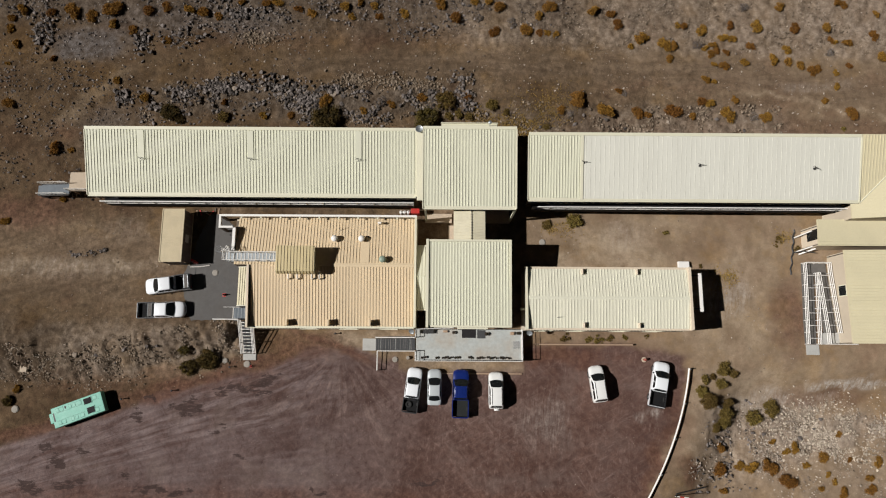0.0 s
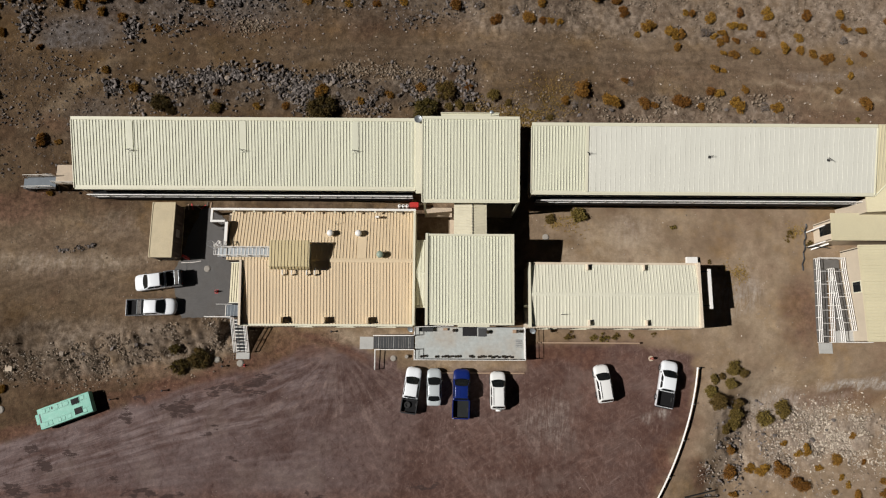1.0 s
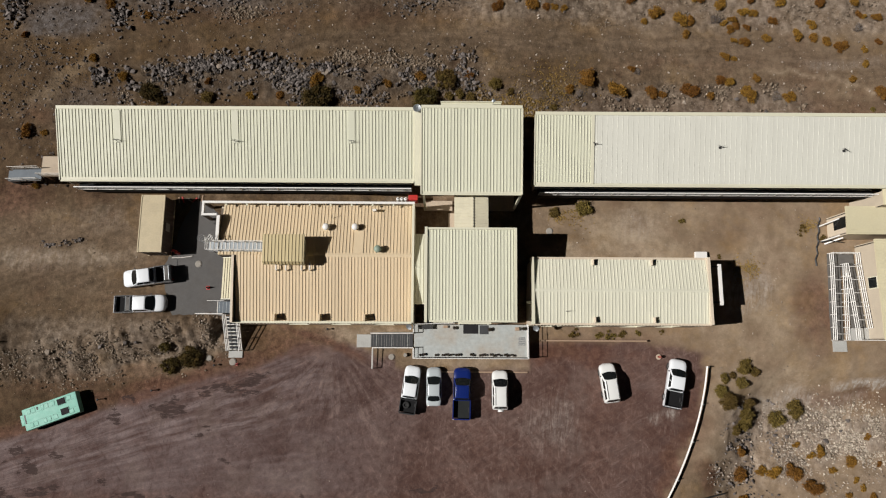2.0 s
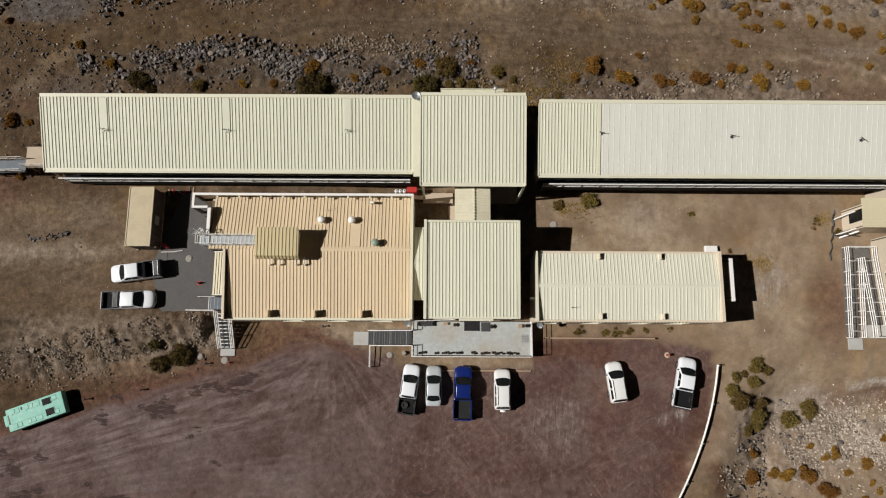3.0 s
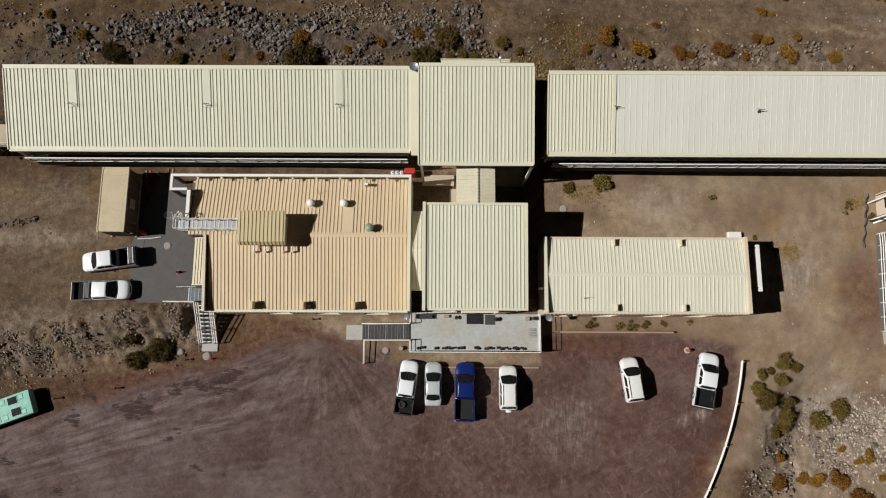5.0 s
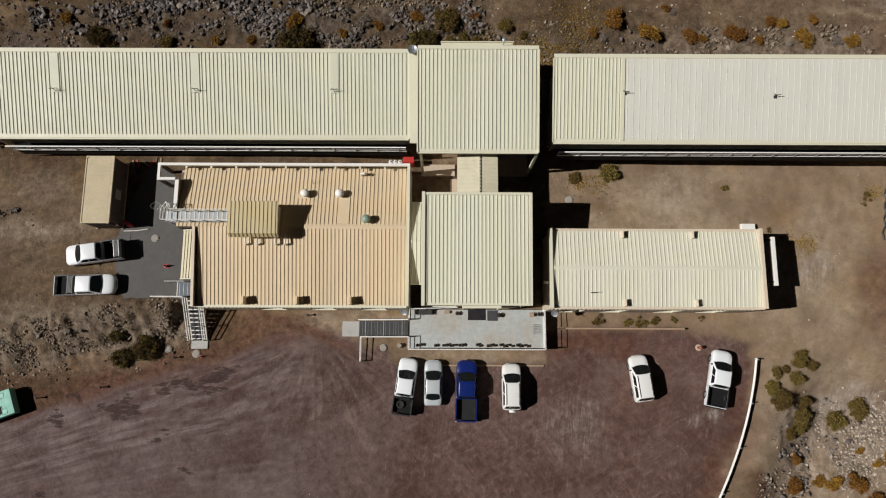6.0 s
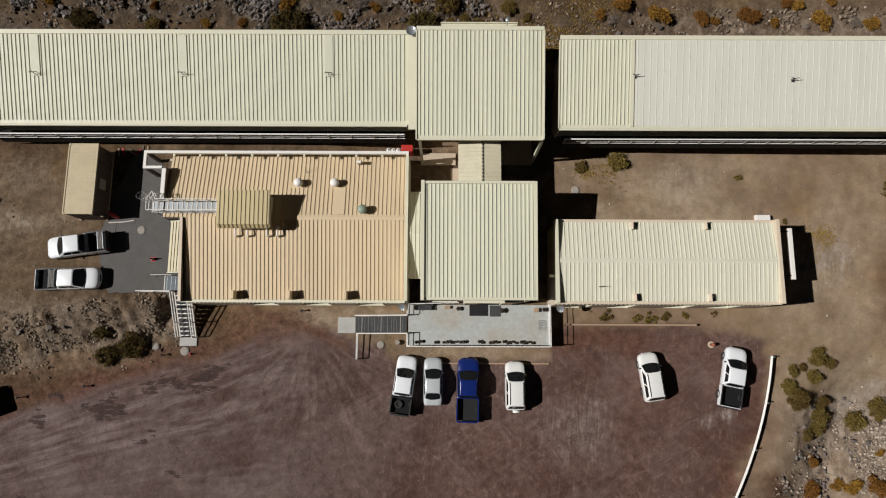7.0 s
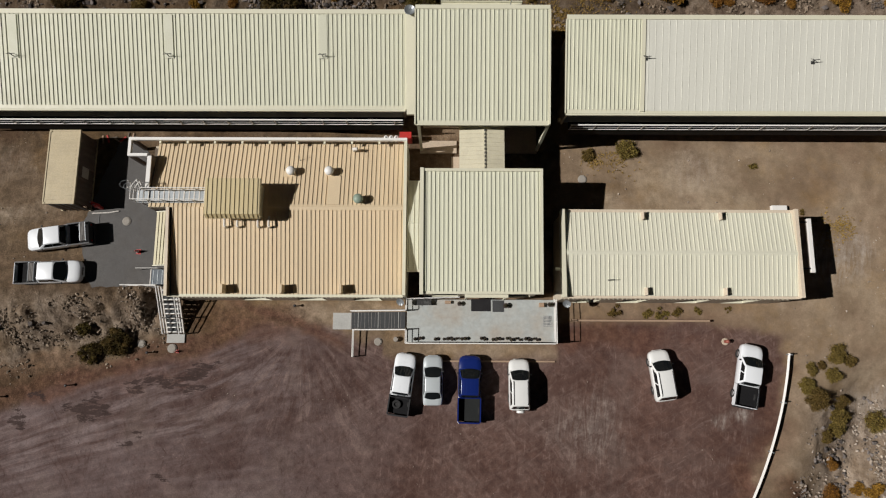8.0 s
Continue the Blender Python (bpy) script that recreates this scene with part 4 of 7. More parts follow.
part("eyebrow_rim", box(-0.4, 5.8, 25.403, 25.48, 8.3, 8.63), TRIM, hall)
wall_x(hall, -1.9, 7.7, 18.2, 18.45, 0.2, 7.4, [(0.2, 1.9, 1.2, 3.3), (5.2, 6.9, 1.6, 3.2)])
wall_x(hall, -1.9, 7.7, 24.2, 24.45, 2.0, 8.65)
for x in (-1.95, 7.5):
    bm = bmesh.new()
    hexa(bm, [(x, 18.46, 0.2), (x + 0.2, 18.46, 0.2), (x + 0.2, 24.2, 0.2), (x, 24.2, 0.2), (x, 18.46, 7.55), (x + 0.2, 18.46, 7.55), (x + 0.2, 24.2, 8.6), (x, 24.2, 8.6)])
    part("wall", bm, WALL, hall)
part("porch_floor", box(-2.2, 0.95, 15.9, 17.0, 0.5, 1.05), SANDSTONE, hall)
part("porch_floor", box(4.6, 7.8, 15.9, 18.19, 0.5, 1.05), SANDSTONE, hall)
for x in (-2.05, 7.8):
    part("column", box(x - 0.11, x + 0.11, 16.1, 16.32, 0.3, 7.1), TRIM, hall)
d = thing("satellite_dish", (-2.75, 24.75, 8.1), "small grey satellite dish on the roof edge", "dish")
part("dish", lathe([(0.05, 0.0), (0.28, 0.05), (0.42, 0.14), (0.40, 0.16), (0.26, 0.08), (0.04, 0.03)], (-2.75, 24.75, 8.45)), STEEL, d, smooth=40)
part("stand", bar((-2.75, 24.7, 8.0), (-2.75, 24.75, 8.46), 0.03), DARKSTEEL, d)
part("feed_arm", bar((-2.75, 24.75, 8.5), (-2.6, 24.9, 8.85), 0.02), DARKSTEEL, d)
d = thing("weather_mast", (4.9, 25.15, 8.6), "thin grey weather mast with a white sensor head", "mast")
part("pole", bar((4.9, 25.15, 8.5), (4.9, 25.15, 9.5), 0.03), STEEL, d)
part("sensor", lathe([(0.05, 0.0), (0.16, 0.05), (0.2, 0.16), (0.1, 0.24)], (4.9, 25.15, 9.45)), STEEL, d, smooth=40)

# ---- covered passage from the hall to the dining hall
pw = thing("covered_passage", (2.9, 14.4, 0.7), "short covered passage with a gabled cream metal roof", "passage")
pr = part("roof", xslab(12.9, 18.15, 1.08, 5.95, 3.0, 6.2, 0.12, xslab(12.9, 18.15, 3.0, 6.2, 4.56, 6.0, 0.12)), TRIM, pw)
ridge = part("ridge_cap", box(2.92, 3.08, 12.9, 18.15, 6.17, 6.275), LINEN, pw)
for k in range(17):
    part("ridge_clip", box(3.0, 3.1, 12.98 + 0.3 * k, 13.14 + 0.3 * k, 6.276, 6.30), DARKSTEEL, ridge)
for x in (1.25, 4.25):
    part("wall", box(x, x + 0.15, 12.9, 18.15, 0.6, 5.82), WALL, pw)
part("step", box(0.5, 1.28, 13.1, 15.6, 0.6, 1.0), SANDSTONE, pw)

# ---- the dining hall
din = thing("dining_hall", (2.8, 8.1, 0.2), "square dining hall with a ribbed cream roof in a raised rim", "building")
DS, DN = (3.6, 6.05), (12.6, 6.75)
din_roof = part("roof", slab(-1.62, 7.15, *DS, *DN, 0.16), TRIM, din)
part("rim", slab(-1.9, -1.623, 3.36, 6.24, 12.86, 6.98, 0.5), TRIM, din)
part("rim", slab(7.153, 7.35, 3.40, 6.02, 12.8, 6.95, 0.4), TRIM, din)
part("rim", box(-1.62, 7.15, 12.603, 12.82, 6.4, 6.9), TRIM, din)
part("rim", box(-1.62, 7.15, 3.40, 3.597, 5.7, 6.05), TRIM, din)
wall_x(din, -1.7, 7.2, 3.62, 3.85, -0.4, 5.8, [(1.9, 4.0, 1.2, 3.3), (-1.0, 1.0, 2.1, 3.6), (5.0, 6.8, 2.1, 3.6)])
door = part("door", box(1.95, 3.95, 3.70, 3.76, 1.22, 3.28), BLACKPLASTIC, din)
part("door_handle", bar((2.9, 3.66, 2.1), (2.9, 3.66, 2.5), 0.02), STEEL, door)
window_in(din, -1.0, 1.0, 3.66, 2.1, 3.6)
window_in(din, 5.0, 6.8, 3.66, 2.1, 3.6)
wall_x(din, -1.7, 7.2, 12.3, 12.55, 0.2, 6.5)
for x in (-1.7, 6.95):
    part("wall", box(x, x + 0.24, 3.86, 12.29, -0.2, 5.85), WALL, din)
part("door_canopy", box(1.55, 4.95, 3.3, 3.6, 3.75, 3.9, bevel=0.02), TRIM, din)
part("canopy_post", box(1.62, 1.76, 3.32, 3.44, 1.2, 3.75), TRIM, din)
part("canopy_post", box(4.74, 4.88, 3.32, 3.44, 1.2, 3.75), TRIM, din)

# link roof between the annex and the dining hall
lk = thing("link_building", (-2.5, 9.05, 0.5), "narrow link with a small gabled cream roof", "building")
link_roof = part("roof", slab(-3.02, -1.93, 5.5, 3.75, 9.05, 4.45, 0.14, slab(-3.02, -1.93, 9.05, 4.45, 12.55, 3.75, 0.14)), TRIM, lk)
part("gutter", box(-3.0, -1.93, 12.56, 12.72, 3.62, 3.75), TRIM, lk)
part("gutter", box(-3.0, -1.93, 5.33, 5.49, 3.62, 3.75), TRIM, lk)
part("wall", box(-3.0, -1.95, 5.7, 5.9, 0.2, 3.6), WALL, lk)
part("wall", box(-3.0, -1.95, 12.2, 12.4, 0.4, 3.6), WALL, lk)

# ---- the apricot-roofed west annex
ann = thing("west_annex", (-12.6, 9.6, 0.1), "low annex with an apricot ribbed gable roof and cream parapets", "building")
AE, AR, AN = (3.55, 3.42), (10.3, 4.55), (16.0, 3.46)
ann_roof = part("roof", slab(-21.6, -3.3, *AE, *AR, 0.14, slab(-23.4, -3.3, *AR, *AN, 0.14)), TRIM, ann)
part("ridge_cap", slab(-14.0, -3.3, 10.08, 4.59, 10.3, 4.64, 0.06, slab(-14.0, -3.3, 10.3, 4.64, 10.52, 4.59, 0.06)), APRICOT, ann)
# unseen west faces, here and below, in dark umber against bounced light
bm = bmesh.new()
hexa(bm, [(-21.86, 3.38, 0.0), (-21.66, 3.38, 0.0), (-21.66, 10.24, 0.0), (-21.86, 10.24, 0.0), (-21.86, 3.38, 4.02), (-21.66, 3.38, 4.02), (-21.66, 10.24, 4.74), (-21.86, 10.24, 4.74)])
part("parapet", bm, UMBER, ann, "gable wall coloured dark to limit bounced light")
part("coping", slab(-21.88, -21.64, 3.35, 4.08, 10.25, 4.80, 0.057), PINKISH, ann)
part("parapet", box(-23.7, -23.42, 11.87, 14.58, 2.0, 4.56), UMBER, ann, "gable wall coloured dark to limit bounced light")
part("coping", box(-23.72, -23.4, 11.85, 14.44, 4.563, 4.67), WHITE, ann)
part("parapet", box(-3.297, -3.06, 3.4, 15.75, 0.3, 4.62), TRIM, ann)
part("wall", box(-23.4, -21.4, 10.26, 10.46, 1.5, 4.3), UMBER, ann)
part("wall", box(-23.72, -23.4, 14.61, 15.44, 1.5, 3.5), UMBER, ann)
wall_x(ann, -23.7, -3.3, 15.45, 15.65, 0.4, 3.4)
bm = bmesh.new()
box(-25.32, -3.06, 15.75, 15.98, 4.42, 4.7, bm)
box(-25.32, -25.09, 14.65, 15.747, 4.42, 4.7, bm)
box(-25.32, -23.73, 14.42, 14.647, 4.42, 4.7, bm)
beam = part("beam_frame", bm, WHITE, ann, "white painted parapet beam running past the roof")
for k in range(9):
    x = -22.9 + 2.2 * k
    part("bracket", box(x - 0.08, x + 0.08, 15.55, 15.747, 4.28, 4.44), TRIM, beam)
for x, y in ((-25.19, 15.86), (-25.19, 14.54)):
    part("pillar", box(x - 0.13, x + 0.13, y - 0.13, y + 0.13, 1.8, 4.415), UMBER, beam)
def deep_windows(parent, x0, x1, face, top, niches):
    """A south wall with deep window niches, and the row of rib ends under its gutter."""
    wall_x(parent, x0, x1, face, 4.1, -0.8, top, niches)
    for a, b, za, zb in niches:
        w = part("window", box(a, b, 4.103, 4.14, za, zb), GLASS, parent, "dark window set deep in the wall")
        part("window_sill", slab(a + 0.003, b - 0.003, face - 0.03, za + 0.03, 4.1, za + 0.09, 0.1), TRIM, w)
        part("mullion", box((a + b) / 2 - 0.03, (a + b) / 2 + 0.03, 4.05, 4.1, za + 0.05, zb), TRIM, w)
        part("jamb", box(b - 0.05, b - 0.003, face - 0.01, 4.1, za + 0.05, zb), TRIM, w)
    x = x0 + 0.1
    first = part("eave_tooth", box(x, x + 0.10, face - 0.05, face - 0.004, top - 0.1, top - 0.05), TRIM, parent)
    for k in range(1, int((x1 - x0 - 0.3) / 0.345)):
        tooth = new("eave_tooth", first.data)
        tooth.parent, tooth.location = parent, (0.345 * k, 0, 0)


deep_windows(ann, -21.6, -3.3, 3.33, 3.23, [(-16.7, -14.4, 0.5, 2.7), (-12.1, -9.8, 0.5, 2.7), (-7.5, -5.2, 0.5, 2.7)])
part("gutter", box(-21.9, -3.3, 3.34, 3.545, 3.24, 3.42), TRIM, ann)
for x in (-17.3, -12.7, -8.1):
    part("roof_fin", box(x - 0.1, x + 0.1, 3.56, 4.25, 3.3, 4.45, bevel=0.015), APRICOT, ann)
aw = part("awning", xslab(5.75, 10.15, -23.12, 3.55, -21.97, 3.85, 0.1), UMBER, ann)
for k in range(4):
    x = -23.08 + 0.28 * k
    part("awning_slat", xslab(5.83, 10.08, x, 3.62 + 0.073 * k, x + 0.2, 3.67 + 0.073 * k, 0.05), STRAW, aw)
for y in (5.74, 10.085):
    part("awning_edge", xslab(y, y + 0.07, -23.14, 3.64, -21.96, 3.94, 0.12), TRIM, aw)
part("cover_plate", slab(-9.35, -8.35, 10.55, 4.585, 13.0, 4.11, 0.05), APRICOT, ann)
part("cover_plate", slab(-13.0, -11.9, 12.9, 4.12, 13.4, 4.02, 0.05), APRICOT, ann)

pent = thing("roof_penthouse", (-16.15, 10.5, 4.3), "boxy plant room with a ribbed straw-coloured roof on the annex", "penthouse")
pent_roof = part("roof", slab(-18.25, -14.05, 9.36, 6.36, 12.1, 6.5, 0.12), STRAW, pent)
valance = part("valance", slab(-18.25, -14.05, 9.10, 5.97, 9.357, 6.36, 0.1), STRAW, pent)
for a in ((-17.95, -14.35, 9.5, 9.62), (-17.95, -14.35, 11.8, 11.92)):
    part("wall", box(*a, 4.0, 6.22), STRAW, pent)
for a in ((-17.95, -17.83), (-14.47, -14.35)):
    part("wall", box(*a, 9.623, 11.797, 4.0, 6.22), STRAW, pent)
for x in (-17.2, -16.2, -14.6, -13.75):
    part("pipe_stub", tube([(x, 9.5, 4.85), (x, 8.75, 4.8), (x, 8.7, 4.25)], 0.085, sides=8), OFFWHITE, pent)

cw = thing("roof_catwalk", (-21.3, 11.1, 4.5), "white railed catwalk with a caged ladder to the roof", "catwalk")
deck = part("deck", box(-24.3, -18.3, 10.62, 11.6, 4.62, 4.68), STEEL, cw)
for k in range(15):
    x = -24.2 + 0.4 * k
    part("slat", box(x, x + 0.09, 10.62, 11.6, 4.684, 4.71), OFFWHITE, deck)
railing(cw, [(-24.3, 10.66, 4.7), (-18.4, 10.66, 4.7)], 1.0, 1.1, 0.035)
railing(cw, [(-23.6, 11.56, 4.7), (-18.4, 11.56, 4.7)], 1.0, 1.1, 0.035)
railing(cw, [(-24.3, 10.66, 4.7), (-24.3, 11.6, 4.7), (-23.9, 12.2, 4.7), (-23.62, 11.6, 4.7)], 1.0, 1.0, 0.035)
for x, y in ((-24.2, 10.75), (-24.2, 11.5), (-22.5, 11.5)):
    part("support", bar((x, y, 1.9), (x, y, 4.62), 0.05), WHITE, cw)
cage = part("ladder", tube([(-24.6, 11.6, 2.0), (-24.6, 11.6, 5.6)], 0.03, tube([(-24.6, 12.1, 2.0), (-24.6, 12.1, 5.6)], 0.03)), WHITE, cw)
for z in (4.4, 5.0, 5.6):
    part("cage_hoop", tube([(-24.6 - 0.62 * math.sin(k * math.pi / 10), 11.85 - 0.34 * math.cos(k * math.pi / 10), z) for k in range(11)], 0.015), STEEL, cage)
for k in range(11):
    part("rung", bar((-24.6, 11.6, 2.2 + 0.3 * k), (-24.6, 12.1, 2.2 + 0.3 * k), 0.018), WHITE, cage)


def roof_vent(x, y, z, r, material, tall, label):
    v = thing("roof_vent", (x, y, z), label, "vent", "vents on the annex roof")
    part("flashing", box(x - r, x + r, y - r * 1.2, y + r, z - 0.1, z + 0.06), APRICOT, v)
    part("stack", lathe([(r * 0.7, 0.0), (r * 0.7, tall)], (x, y, z)), material, v, smooth=40)
    part("cowl", lathe([(r * 0.6, tall - 0.02), (r, tall), (r, tall + 0.16), (r * 0.8, tall + 0.26), (r * 0.4, tall + 0.33), (0.03, tall + 0.35)], (x, y, z)), material, v, smooth=40)


roof_vent(-12.3, 13.3, 4.0, 0.36, WHITE, 0.45, "white domed ventilator on the apricot roof")
roof_vent(-9.25, 13.3, 4.0, 0.36, WHITE, 0.45, "white domed ventilator on the apricot roof")
roof_vent(-6.8, 10.9, 4.45, 0.38, GREENVENT, 0.55, "grey-green round ventilator on the roof ridge")
v = thing("roof_pipe", (-7.3, 15.2, 3.6), "white bent flue pipe on the roof edge", "pipe")
part("flue", tube([(-7.4, 15.2, 3.55), (-7.4, 15.2, 4.2), (-7.05, 15.15, 4.35)], 0.13, sides=10), OFFWHITE, v)
v = thing("roof_wire_mast", (-11.75, 14.3, 3.75), "thin grey stay pole on the roof", "pole")
part("pole", bar((-11.75, 14.3, 3.7), (-11.7, 14.6, 4.5), 0.025), STEEL, v)

# ---- the cream east annex
ea = thing("east_annex", (18.3, 6.7, -0.3), "low annex with a cream ribbed gable roof", "building")
EE, ER, EW = (3.45, 4.42), (6.75, 4.82), (10.0, 4.42)
ea_roof = part("roof", slab(9.3, 27.18, *EE, *ER, 0.14, slab(9.3, 27.18, *ER, *EW, 0.14)), TRIM, ea)
part("ridge_cap", slab(9.3, 27.18, 6.55, 4.84, 6.75, 4.885, 0.05, slab(9.3, 27.18, 6.75, 4.885, 6.95, 4.84, 0.05)), BUFF, ea)
bm = bmesh.new()
hexa(bm, [(9.02, 3.3, 4.0), (9.297, 3.3, 4.0), (9.297, 10.15, 4.0), (9.02, 10.15, 4.0), (9.02, 3.3, 4.95), (9.297, 3.3, 4.95), (9.297, 10.15, 4.95), (9.02, 10.15, 4.95)])
part("parapet", bm, TRIM, ea)
bm = bmesh.new()
box(27.183, 27.44, 3.3, 10.22, 3.9, 4.92, bm)
part("verge", bm, PINKISH, ea, "sun-bleached verge board")
part("gutter", box(9.1, 27.42, 3.25, 3.445, 4.16, 4.35), PINKISH, ea)
part("gutter", box(9.1, 27.42, 10.003, 10.25, 4.16, 4.38), PINKISH, ea)
deep_windows(ea, 9.1, 27.17, 3.24, 4.15, [(10.6, 12.4, 0.2, 3.0), (14.3, 16.1, 0.2, 3.0), (19.2, 21.0, 0.2, 3.0), (23.1, 24.9, 0.2, 3.0)])
wall_x(ea, 9.1, 27.05, 9.7, 9.9, -0.5, 4.2)
for x in (9.1, 26.8):
    part("wall", box(x, x + 0.25, 4.11, 9.69, -0.6, 4.2), WALL, ea)
for x in (15.4, 21.45):
    part("roof_fin", box(x - 0.05, x + 0.05, 9.35, 9.999, 4.3, 5.0, bevel=0.015), PINKISH, ea)
    part("roof_fin", box(x - 0.05, x + 0.05, 3.46, 4.05, 4.3, 5.05, bevel=0.015), PINKISH, ea)
part("wall_beam", box(28.67, 29.0, 5.37, 9.68, 3.56, 3.9, bevel=0.02), WHITE, ea, "white painted beam held off the gable wall")
for y in (5.7, 9.4):
    part("beam_arm", box(27.05, 28.67, y - 0.05, y + 0.05, 3.76, 3.86), DARKSTEEL, ea)
part("spout", box(8.55, 9.02, 5.4, 5.62, 4.3, 4.45), TRIM, ea)
v = thing("roof_aerial", (12.6, 4.6, 4.6), "small dark bent aerial on a metal roof", "aerial", "aerials on the wing roofs")
part("mast", bar((12.6, 4.6, 4.55), (12.6, 4.6, 5.15), 0.03), DARKSTEEL, v)
part("arm", bar((12.4, 4.6, 5.13), (12.95, 4.62, 5.15), 0.025), DARKSTEEL, v)
solo("utility_box", box(27.7, 29.0, 10.75, 11.5, soil(28, 11) - 0.05, soil(28, 11) + 0.35, bevel=0.04), WHITE, "low white utility box beside the annex wall", "box")

# ---- the east block
eb = thing("east_block", (50, 14, -0.2), "straw-roofed east block with hipped and gabled roofs", "building")
k0 = 6.3
bm = bmesh.new()
n1 = [(45.95, 17.3, k0), (53.0, 24.6, k0 + 1.95), (45.95, 24.6, k0 + 1.95)]
top = [bm.verts.new(p) for p in n1]
low = [bm.verts.new((x, y, z - 0.15)) for x, y, z in n1]
bm.faces.new(top)
bm.faces.new(low[::-1])
for i in range(3):
    bm.faces.new([low[i], low[(i + 1) % 3], top[(i + 1) % 3], top[i]])
part("roof", bm, STRAW, eb)
bm = bmesh.new()
w1 = [(45.2, 15.6, k0 - 0.2), (53.0, 15.6, k0 + 1.95), (53.0, 24.55, k0 + 1.95), (45.97, 17.25, k0), (45.2, 17.25, k0 - 0.2)]
top = [bm.verts.new(p) for p in w1]
low = [bm.verts.new((x, y, z - 0.15)) for x, y, z in w1]
bm.faces.new(top)
bm.faces.new(low[::-1])
for i in range(5):
    bm.faces.new([low[i], low[(i + 1) % 5], top[(i + 1) % 5], top[i]])
part("roof", bm, STRAW, eb)
part("hip_cap", bar((46.0, 17.3, k0 + 0.03), (53.0, 24.6, k0 + 1.98), 0.07), TRIM, eb)
bm = bmesh.new()
for k in range(20):
    x = 46.15 + 0.34 * k
    slab(x, x + 0.06, 17.35 + (x - 45.95) * 1.035, k0 + (x - 45.95) * 0.2766 + 0.04, 24.5, k0 + 1.95 + 0.03, 0.06, bm)
part("roof_rib", bm, STRAW, eb)
bm = bmesh.new()
for k in range(25):
    y = 15.7 + 0.34 * k
    xs0 = 45.25 if y < 17.2 else 45.95 + (y - 17.25) * 0.959
    xslab(y, y + 0.06, xs0, k0 + (xs0 - 45.95) * 0.2766 + 0.03, 52.9, k0 + 1.95 + 0.02, 0.06, bm)
part("roof_rib", bm, STRAW, eb)
part("roof", slab(53.0, 60.0, 15.6, k0 + 1.95, 24.6, k0 + 1.95, 0.15), STRAW, eb)
for a in ((46.0, 60.0, 24.1, 24.35, 1.5, 8.0), (45.5, 45.75, 15.75, 17.2, 0.0, 5.9), (59.6, 59.8, 2.0, 24.0, -0.5, 7.9), (45.6, 60.0, 15.75, 15.95, 0.0, 5.9)):
    part("wall", box(*a), WALL, eb)
lowr = part("roof", slab(42.45, 60.0, 12.9, 4.0, 15.9, 4.25, 0.15), STRAW, eb)
for a in ((42.75, 43.0, 13.1, 15.3, -0.4, 3.85), (42.75, 60.0, 13.0, 13.2, -0.4, 3.85), (42.75, 60.0, 15.2, 15.4, -0.2, 4.0)):
    part("wall", box(*a), PINKISH, eb)
part("porch_opening", box(42.72, 42.745, 13.75, 14.95, 1.5, 3.6), GLASS, eb)
bigr = part("roof", xslab(1.95, 12.35, 44.95, 4.4, 60.0, 5.6, 0.15), STRAW, eb)
wall_b = part("wall", box(45.6, 45.85, 2.1, 12.2, -0.6, 4.25), WALL, eb)
part("wall", box(45.6, 60.0, 2.05, 2.09, -0.6, 4.25), WALL, eb)
part("wall", box(45.6, 60.0, 12.1, 12.3, -0.6, 4.25), WALL, eb)
w = part("window", box(45.55, 45.6, 7.3, 8.6, 1.9, 3.3), TRIM, eb)
part("pane", box(45.53, 45.547, 7.4, 8.5, 2.0, 3.2), GLASS, w)

rp = thing("access_ramp", (43.8, 6.5, -0.3), "grey switchback ramp with white double railings", "ramp")
z0 = soil(43, 3)
LO, MI, HI = z0 + 0.05, z0 + 0.75, z0 + 1.5
part("ramp_slab", slab(42.45, 43.75, 1.9, LO, 10.2, MI, 0.3), RAMPFLOOR, rp)
part("ramp_slab", slab(44.0, 45.3, 3.2, HI, 10.2, MI, 0.3), RAMPFLOOR, rp)
part("landing", box(42.45, 45.3, 10.203, 11.35, MI - 0.5, MI), RAMPFLOOR, rp)
part("landing", box(44.0, 45.6, 1.9, 3.197, HI - 0.9, HI), CONCRETE, rp)
solo("concrete_apron", box(42.5, 44.05, 0.7, 1.88, z0 - 0.15, z0 + 0.06, bevel=0.02), CONCRETE, "pale concrete apron at the foot of the ramp", "apron", "structure")
for x in (42.42, 43.78):
    railing(rp, [(x, 1.95, LO), (x, 10.2, MI)], 1.05, 1.45, 0.04, (1.0, 0.7, 0.4))
for x in (43.98, 45.33):
    railing(rp, [(x, 3.2, HI), (x, 10.2, MI)], 1.05, 1.45, 0.04, (1.0, 0.7, 0.4))
railing(rp, [(42.42, 10.2, MI), (42.42, 11.38, MI), (45.33, 11.38, MI), (45.33, 10.2, MI)], 1.05, 1.4, 0.04, (1.0, 0.7, 0.4))
railing(rp, [(43.98, 3.2, HI), (43.98, 1.92, HI), (47.0, 1.92, HI)], 1.05, 1.45, 0.04, (1.0, 0.7, 0.4))
bars = thing("ramp_crossbars", (43.1, 6.5, z0), "thin white bars that span the ramp between its rails", "bars")
for k in range(6):
    y = 2.6 + 1.45 * k
    zz = LO + (MI - LO) * (y - 1.95) / 8.25 + 1.05
    part("crossbar", bar((42.42, y, zz), (43.78, y, zz), 0.03), WHITE, bars)
    if y > 3.4:
        zz = HI + (MI - HI) * (y - 3.2) / 7.0 + 1.05
        part("crossbar", bar((43.98, y, zz), (45.33, y, zz), 0.03), WHITE, bars)
